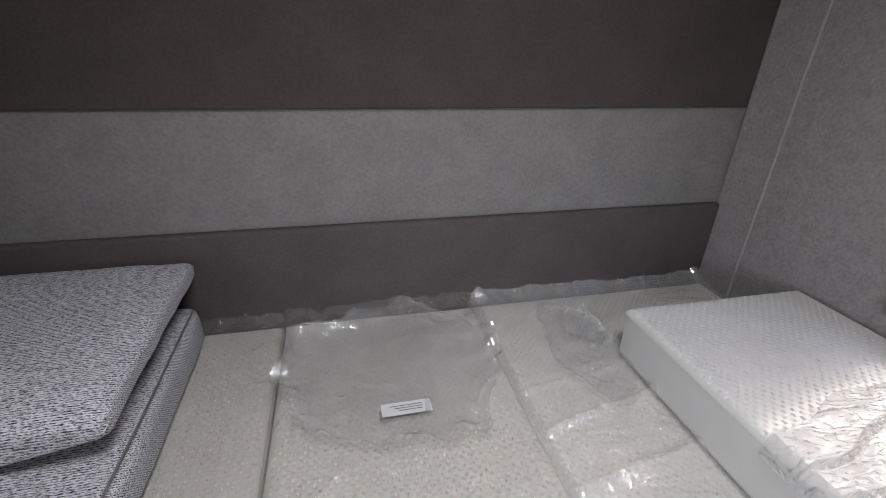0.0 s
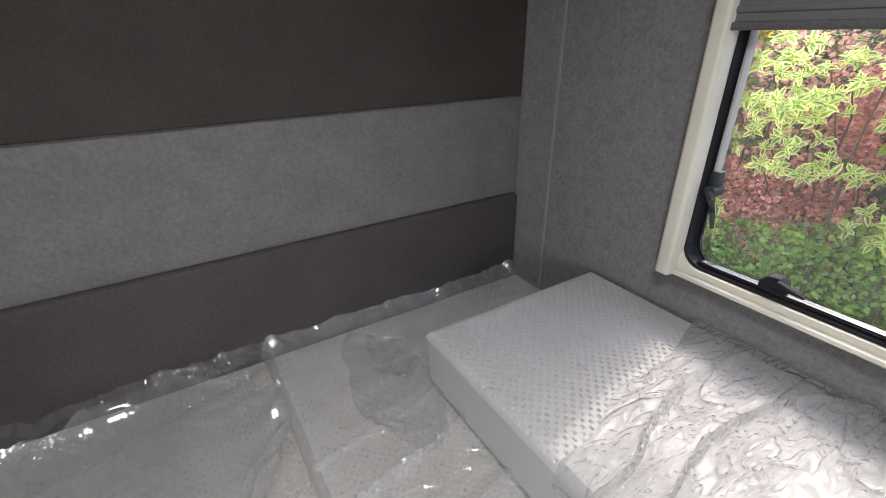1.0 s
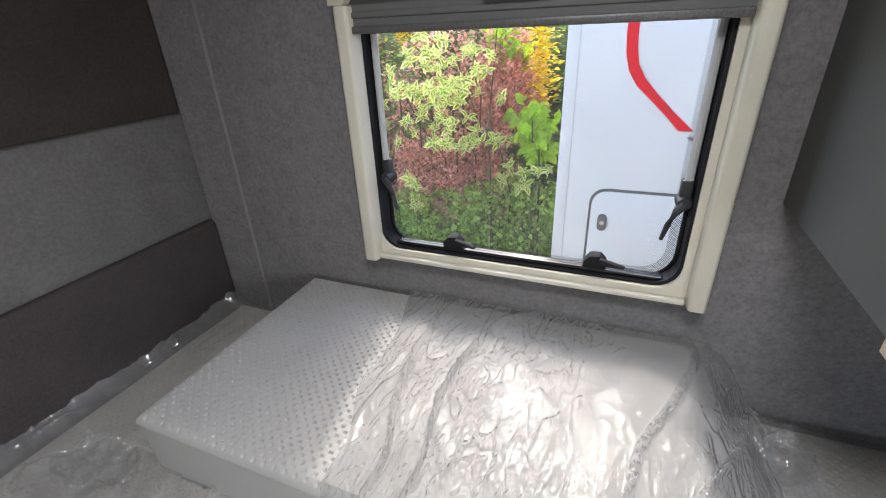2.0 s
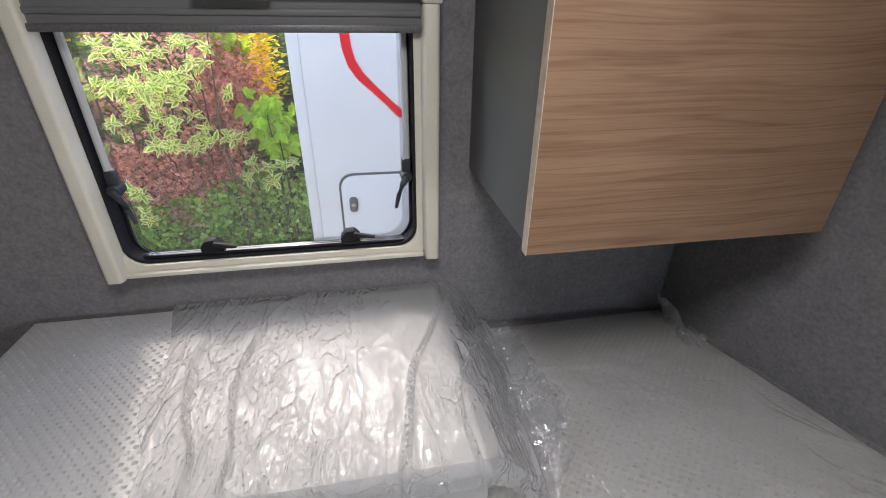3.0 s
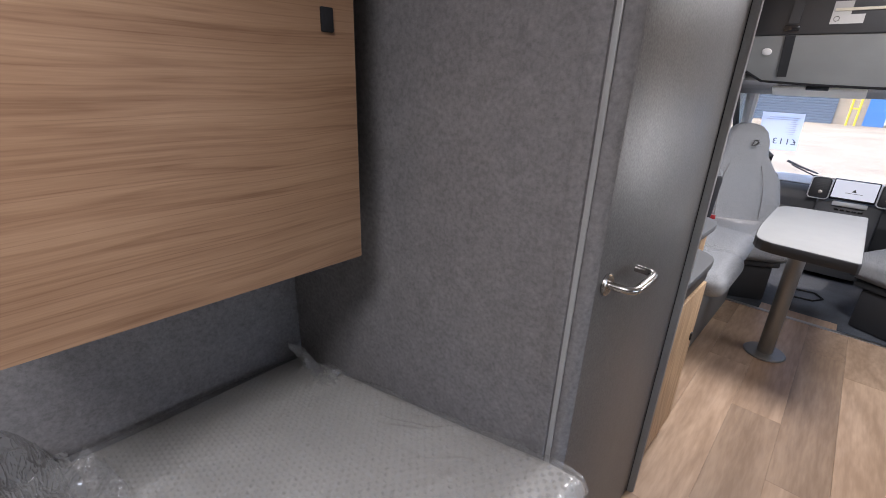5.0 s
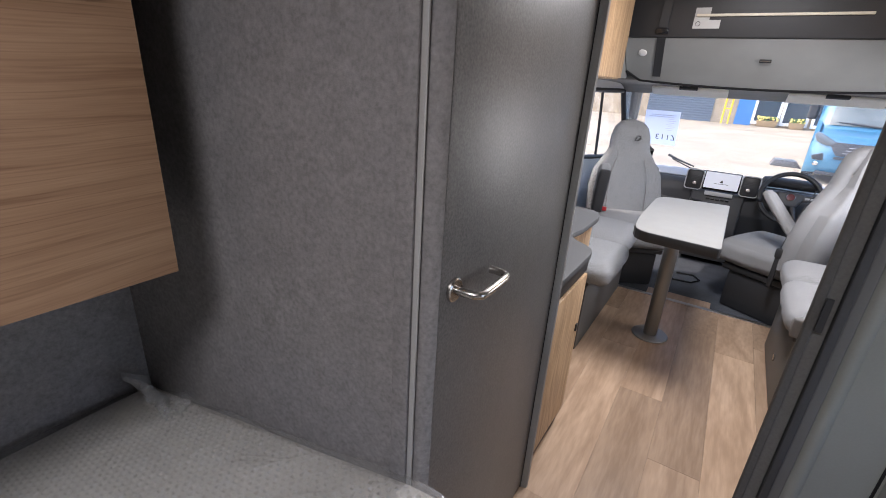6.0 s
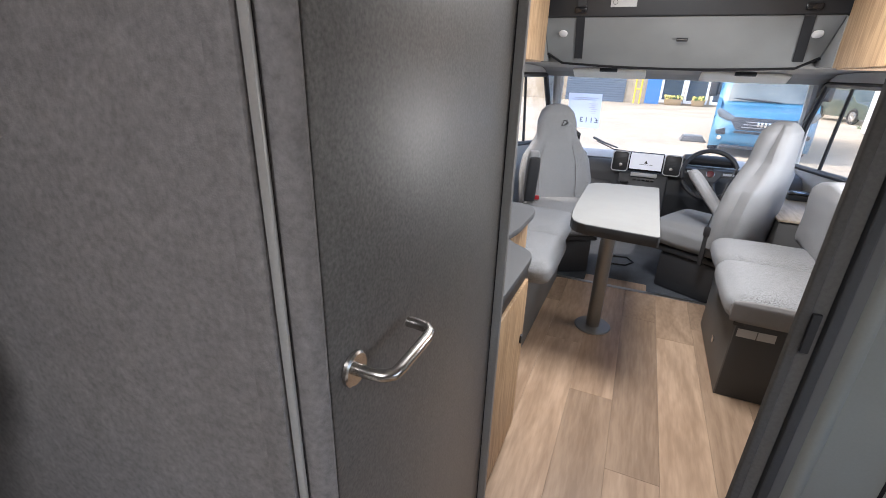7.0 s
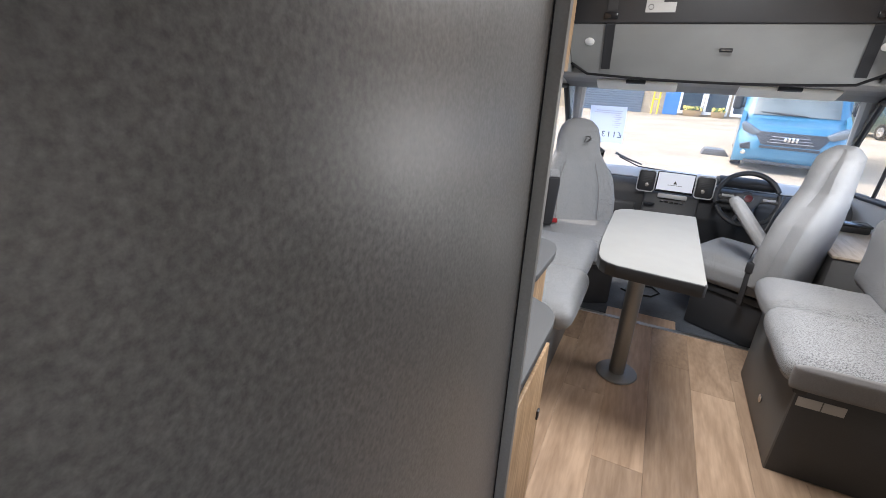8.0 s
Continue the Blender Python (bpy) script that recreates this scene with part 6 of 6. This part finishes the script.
for sx in (-1, 1):
    part("side_glass", prism([(1.0, 0.97), (0.45, 1.38), (-1.2, 1.4), (-1.7, 1.0)], 'x', sx * 0.853 - 0.004, sx * 0.853 + 0.004), DARK_GLASS, car)
    for yy in (1.3, -1.3):
        cw = part("wheel", lathe([(0.2, -0.1), (0.3, -0.1), (0.33, -0.05), (0.33, 0.05), (0.3, 0.1), (0.2, 0.1)], 24, 'x', (sx * 0.82, yy, 0.33)), RUBBER, car)
        part("rim", lathe([(0, -0.05), (0.06, -0.1), (0.2, -0.09), (0.21, 0.0), (0.2, 0.09), (0.06, 0.1), (0, 0.05)], 20, 'x', (sx * 0.83, yy, 0.33)), ALU, cw)
        for q in range(5):
            part("spoke", moved(box(-0.105, 0.105, -0.022, 0.022, 0.05, 0.2, 0.004), Matrix.Translation((sx * 0.83, yy, 0.33)) @ Matrix.Rotation(q * 1.2566, 4, 'X')), CHROME, cw)
cr = thing("ramp_block", "dark grey levelling ramp on the concrete", "ramp")
part("block", prism([(-0.35, 0), (0.35, 0), (0.28, 0.16), (-0.22, 0.16)], 'y', -0.25, 0.25, 0.02), DOOR, cr)
part("tread", box(-0.2, 0.25, -0.2, 0.2, 0.16, 0.17), ALU, cr)
cr.location = (-0.95, -15.4, GZ)
lawn = bpy.data.meshes.new("grass")
gv, gf = [], []
rnd = random.Random(8)
for _ in range(5000):
    x, y = rnd.uniform(-13, -7.5), rnd.uniform(-24, -17)
    a, h = rnd.uniform(0, 6.3), rnd.uniform(0.08, 0.2)
    k = len(gv)
    gv += [(x, y, GZ), (x + .06 * math.cos(a), y + .06 * math.sin(a), GZ), (x + rnd.uniform(-.05, .05), y + rnd.uniform(-.05, .05), GZ + h)]
    gf.append((k, k + 1, k + 2))
lawn.from_pydata(gv, [], gf)
lawn.materials.append(LEAF_GREEN)
tagged(new("grass", lawn), "green grass verge beyond the yard", "grass", "", "stuff")

# price sheet on the windscreen, print showing through reversed
ps = thing("price_sheet", "printed white price sheet stuck inside the windscreen", "notice")
SHEET = sheet_mat("thin_paper", (0.8, 0.82, 0.9))
lean_ = math.atan2(0.28, 0.655)
psm = Matrix.Translation((0.97, -4.88 + 0.171 * 0.28 / 0.655 + 0.0015, 0.831)) @ Matrix.Rotation(-lean_, 4, 'X')
shp = part("paper", moved(box(0.0, 0.305, -0.0005, 0.0008, 0.0, 0.354), psm), SHEET, ps, "translucent white paper")
pen = 0.0
for ch in "\u00a3113":
    cu = bpy.data.curves.new("digit", 'FONT')
    cu.body, cu.size, cu.extrude = ch, 0.08, 0.0004
    txt = new("digit", cu)
    dg = bpy.context.evaluated_depsgraph_get()
    me = bpy.data.meshes.new_from_object(txt.evaluated_get(dg))
    bpy.data.objects.remove(txt)
    me.transform(SETOUT[0] @ psm @ Matrix.Translation((0.012 + pen, 0.002, 0.06)) @ Matrix.Rotation(radians(90), 4, 'X'))
    pen += 0.047
    me.materials.clear()
    me.materials.append(INK)
    tx = new("digit", me)
    tx.parent = shp
for k in range(9):
    part("print_bar", moved(box(0.03 + 0.012 * (k % 3), 0.09 + 0.16 * (k < 2) + 0.02 * (k % 2), 0.001, 0.002, 0.31 - 0.019 * k, 0.315 - 0.019 * k), psm), ALU, shp)

SETOUT[0] = Matrix(((1, 0, 0, 0.3), (0, 1.135, 0, -0.07), (0, 0, 1.14, -0.185), (0, 0, 0, 1)))
# ---- shrubs beside the neighbour ----
def leaf_mat(name, colour, rough=0.45, vary=0.3):
    """A leaf that lets some light through."""
    m = mat(name, colour, rough=rough, grain=0.15, grain_scale=40)
    nt = m.node_tree
    b = nt.nodes["Principled BSDF"]
    ge = nt.nodes.new("ShaderNodeNewGeometry")
    src = b.inputs["Base Color"].links[0].from_socket
    mr = nt.nodes.new("ShaderNodeMapRange")
    mr.inputs["To Min"].default_value, mr.inputs["To Max"].default_value = 1 - vary, 1 + vary
    nt.links.new(ge.outputs["Random Per Island"], mr.inputs["Value"])
    vm = nt.nodes.new("ShaderNodeVectorMath")
    vm.operation = 'SCALE'
    nt.links.new(src, vm.inputs[0])
    nt.links.new(mr.outputs[0], vm.inputs["Scale"])
    nt.links.new(vm.outputs[0], b.inputs["Base Color"])
    tl = nt.nodes.new("ShaderNodeBsdfTranslucent")
    nt.links.new(vm.outputs[0], tl.inputs[0])
    mx = nt.nodes.new("ShaderNodeMixShader")
    mx.inputs[0].default_value = 0.65
    nt.links.new(b.outputs[0], mx.inputs[1])
    nt.links.new(tl.outputs[0], mx.inputs[2])
    nt.links.new(mx.outputs[0], nt.nodes["Material Output"].inputs[0])
    return m


LEAF_CREAM = leaf_mat("cream_leaf_margin", (0.95, 0.94, 0.42), vary=0.15)
LEAF_MIDRIB = leaf_mat("green_leaf_centre", (0.32, 0.5, 0.07))
LEAF_RED = leaf_mat("purple_red_leaf", (0.8, 0.44, 0.35), vary=0.5)
LEAF_LIME = leaf_mat("fresh_green_leaf", (0.5, 0.72, 0.06))
LEAF_IVY = leaf_mat("ivy_leaf", (0.4, 0.56, 0.14), vary=0.5)
LEAF_YEL = leaf_mat("yellow_blossom", (0.95, 0.76, 0.03))
TWIG = mat("brown_twig", (0.12, 0.08, 0.05), rough=0.8, grain=0.2)
HEDGE = mat("deep_hedge", (0.2, 0.22, 0.1), rough=0.9, grain=0.4, grain_scale=12, stain=0.4, stain_scale=3)


def leaf_verts(c, q, L, w, curl):
    """A pointed leaf of six points: base, shoulders, waist, tip."""
    pts = [(0, 0, 0), (.3, .5 * w, .06), (.65, .42 * w, .04), (1, 0, -curl), (.65, -.42 * w, .04), (.3, -.5 * w, .06)]
    return [tuple(c + q @ (Vector(p) * L)) for p in pts]


def add_leaf(vs, fs, c, q, L, w=0.45, curl=0.12):
    k = len(vs)
    vs += leaf_verts(c, q, L, w, curl)
    fs.append(tuple(range(k, k + 6)))


def add_variegated(vs, fs, ms, c, q, L):
    k = len(vs)
    vs += leaf_verts(c, q, L, 0.46, 0.15)
    inner = [(.08, 0, .004), (.33, .24 * .46, .06), (.62, .15 * .46, .045), (.85, 0, -.05), (.62, -.15 * .46, .045), (.33, -.24 * .46, .06)]
    vs += [tuple(c + q @ (Vector(p) * L)) for p in inner]
    for i in range(6):
        fs.append((k + i, k + (i + 1) % 6, k + 6 + (i + 1) % 6, k + 6 + i))
        ms.append(0)
    fs.append(tuple(range(k + 6, k + 12)))
    ms.append(1)


def leaf_object(name, vs, fs, mats, ms=None):
    me = bpy.data.meshes.new(name)
    me.from_pydata(vs, [], fs)
    me.transform(SETOUT[0])
    for m in mats:
        me.materials.append(m)
    if ms:
        me.polygons.foreach_set("material_index", ms)
    return new(name, me)


def turn(rnd, lift):
    """A leaf's bearing: any way round, tipped up by about lift."""
    return (Euler((0, 0, rnd.uniform(0, 6.283))).to_matrix() @ Euler((rnd.uniform(-.5, .5), -lift + rnd.uniform(-.35, .35), 0)).to_matrix())


def shrub(name, label):
    s = thing(name, label, "shrub", "shrubs")
    return s


def rosette(rnd, k, n, tip):
    """Bearing of leaf k of n round a shoot whose tip points out to the light."""
    a = 6.283 * (k + rnd.uniform(-.3, .3)) / n
    base = Euler((0, -math.pi / 2 + tip[0], tip[1])).to_matrix()
    return base @ Euler((0, 0, a)).to_matrix() @ Euler((rnd.uniform(-.35, .35), -rnd.uniform(.05, .5), 0)).to_matrix()


rnd = random.Random(11)
# variegated shrub: sprays of leafy shoots on thin stems
s = shrub("variegated_shrub", "shrub with cream-edged yellow-green leaves")
vs, fs, ms, stems = [], [], [], []
sprays = ((1.42, 1.21, .1, .035, 11), (1.31, 1.10, .045, .04, 8), (1.335, .985, .06, .045, 9), (1.49, 1.05, .09, .1, 26), (1.57, .87, .06, .06, 11), (1.47, .80, .035, .04, 6),
          (1.55, .71, .035, .025, 4), (1.345, .74, .055, .03, 9), (1.17, .735, .05, .02, 6), (1.11, .515, .045, .03, 7), (1.70, .50, .03, .03, 5), (1.765, .30, .03, .04, 5), (.905, .59, .02, .01, 2),
          (1.63, 1.15, .07, .12, 16), (1.72, .95, .06, .1, 10), (1.85, 1.1, .1, .15, 16), (1.95, .75, .1, .15, 12), (2.2, .9, .12, .2, 14))
for cy, cz, sy, sz, n in sprays:
    for _ in range(max(2, int(n * .8))):
        x, y, z = 3.2 + rnd.uniform(-.1, .12), cy + rnd.gauss(0, sy), cz + rnd.gauss(0, sz)
        tip = (rnd.uniform(.2, 1.0), rnd.uniform(-.6, .6))
        nl = rnd.randint(6, 8)
        for k in range(nl):
            add_variegated(vs, fs, ms, Vector((x, y, z)), rosette(rnd, k, nl, tip) @ Euler((rnd.uniform(-.7, .7), rnd.uniform(-.6, .6), rnd.uniform(-.4, .4))).to_matrix(), rnd.uniform(.035, .072))
        for k in range(3):
            add_variegated(vs, fs, ms, Vector((x - .012, y, z + .012)), rosette(rnd, k, 3, tip), rnd.uniform(.02, .034))
    stems.append(tube([(3.5, cy + .05, cz - .4), (3.42, cy + .02, cz - .15), (3.2, cy, cz)], [.006, .005, .0025], 5))
o = leaf_object("crown", vs, fs, [LEAF_CREAM, LEAF_MIDRIB], ms)
o.parent = s
part("stems", joined(*stems), TWIG, s)
# purple shrub: masses of small leaves
s = shrub("purple_shrub", "dense purple-red leaved shrub")
vs, fs, stems = [], [], []
for cx, cy, cz, rx, ry, rz, n in ((3.62, 1.22, .98, .2, .22, .34, 4200), (3.55, 1.65, .42, .2, .45, .3, 5200), (3.7, 1.55, 1.0, .2, .5, .5, 3000), (3.6, 2.3, .8, .2, .4, .6, 2400), (3.55, 1.3, .42, .15, .2, .22, 1800)):
    for _ in range(n):
        a = Vector((rnd.gauss(0, 1), rnd.gauss(0, 1), rnd.gauss(0, 1)))
        a = a.normalized() * rnd.random() ** .35
        p = Vector((cx + a.x * rx, cy + a.y * ry, cz + a.z * rz)) + Vector(noise.noise_vector(Vector((a.x * 3, a.y * 3, a.z * 3 + cx)))) * .09
        add_leaf(vs, fs, p, turn(rnd, .3) if rnd.random() < .4 else rosette(rnd, 0, 1, (rnd.uniform(.2, 1.2), rnd.uniform(-.6, .6))) @ Euler((0, 0, rnd.uniform(0, 6.28))).to_matrix(), rnd.uniform(.02, .038), .55)
    for _ in range(10):
        stems.append(tube([(cx + .1, cy, cz - rz), (cx + rnd.uniform(0, .1), cy + rnd.uniform(-.2, .2) * ry * 3, cz), (cx + rnd.uniform(0, rx), cy + rnd.uniform(-ry, ry), cz + rz * rnd.uniform(.3, 1))], [.006, .004, .002], 4))
o = leaf_object("crown", vs, fs, [LEAF_RED])
o.parent = s
part("stems", joined(*stems), TWIG, s)
# broad fresh leaves
s = shrub("maple_shoots", "shoots with broad fresh green leaves")
vs, fs = [], []
for cx, cy, cz, n in ((3.25, .96, .83, 26), (3.25, .93, .72, 18), (3.25, 1.03, .87, 10), (3.6, 1.2, 1.22, 20), (3.6, 1.1, 1.2, 12), (3.6, 1.26, 1.28, 10)):
    for _ in range(n):
        c = Vector((cx + rnd.gauss(0, .04), cy + rnd.gauss(0, .055), cz + rnd.gauss(0, .06)))
        q = rosette(rnd, 0, 1, (rnd.uniform(.1, .9), rnd.uniform(-.5, .5))) @ Euler((0, 0, rnd.uniform(2.4, 3.9))).to_matrix()
        L = rnd.uniform(.06, .1)
        for a in (-.8, 0, .8):
            add_leaf(vs, fs, c, q @ Euler((0, 0, a)).to_matrix(), L * (1 if a == 0 else .75), .6, .18)
o = leaf_object("crown", vs, fs, [LEAF_LIME])
o.parent = s
part("stems", joined(*[tube([(3.4, cy, -.1), (3.3, cy, cz * .6), (cx, cy, cz)], [.01, .006, .003], 5) for cx, cy, cz in ((3.2, .98, .86), (3.22, .94, .74), (3.5, 1.25, 1.38))]), TWIG, s)
# ivy and undergrowth
s = shrub("ivy", "dark green ivy and undergrowth")
vs, fs = [], []
for _ in range(9500):
    y = rnd.uniform(.7, 2.6)
    z = rnd.uniform(GZ, .48 + .12 * noise.noise(Vector((y * 3, 0, 0))) - .25 * max(0, y - 1.25))
    add_leaf(vs, fs, Vector((3.32 + rnd.uniform(0, .25) + .1 * noise.noise(Vector((y * 4, z * 4, 2))), y, z)), rosette(rnd, 0, 1, (rnd.uniform(.1, .9), rnd.uniform(-.6, .6))) @ Euler((0, 0, rnd.uniform(2, 4.3))).to_matrix(), rnd.uniform(.02, .042), .8)
o = leaf_object("crown", vs, fs, [LEAF_IVY])
o.parent = s
# yellow flowering shrub
s = shrub("yellow_shrub", "shrub with bright yellow blossom")
vs, fs = [], []
for cx, cy, cz, n in ((3.5, 1.0, 1.22, 190), (3.5, .985, 1.12, 170), (3.5, .975, 1.0, 150), (3.5, 1.02, 1.34, 120), (3.95, 2.05, 1.33, 260), (3.95, 2.3, 1.25, 150), (3.95, 1.85, 1.36, 120), (4.0, 1.5, 1.5, 200)):
    for _ in range(n):
        add_leaf(vs, fs, Vector((cx + rnd.gauss(0, .05), cy + rnd.gauss(0, .035), cz + rnd.gauss(0, .06))), turn(rnd, .3), rnd.uniform(.02, .045), .7)
o = leaf_object("blossom", vs, fs, [LEAF_YEL])
o.parent = s
# the hedge behind them all
s = shrub("hedge", "deep green hedge behind the shrubs")
vs, fs = [], []
for _ in range(9000):
    y, z = rnd.uniform(-1.5, 4.5), rnd.uniform(GZ, 1.55)
    add_leaf(vs, fs, Vector((4.25 + .25 * noise.noise(Vector((y * 2, z * 2, 4))) + rnd.uniform(-.1, .1), y, z)), turn(rnd, .1), rnd.uniform(.05, .09), .6)
o = leaf_object("leaves", vs, fs, [LEAF_IVY])
o.parent = s
part("core", sheet(50, 30, lambda u, v: Vector((4.45 + .2 * noise.noise(Vector((u * 12, v * 6, 1))), -1.8 + 6.6 * u, GZ - .02 + v * 1.9))), HEDGE, s)

SETOUT[0] = Matrix.Identity(4)
# ---- floor planks ----
W_PLANK, L_PLANK = 0.185, 1.2
plank_meshes = []
for k in range(3):
    bm = box(0.0003, W_PLANK - 0.0003, 0.0003, L_PLANK - 0.0003, -0.004, 0.0, 0.0006, 1)
    me = bpy.data.meshes.new("plank")
    bm.to_mesh(me)
    bm.free()
    me.materials.append(PLANK)
    plank_meshes.append(me)
rnd = random.Random(5)
for i in range(13):
    x = EX + 0.01 + i * W_PLANK
    if x > 1.0:
        break
    y = -3.145 - rnd.uniform(0, 0.9)
    while y < 1.0:
        ob = new("plank", plank_meshes[(i + int(y * 10)) % 3])
        y0, y1 = max(y, -3.145), min(y + L_PLANK, 1.2)
        ob.location = (x, y0, 0)
        ob.scale = (1, (y1 - y0) / L_PLANK, 1)
        ob.parent = floor
        y += L_PLANK
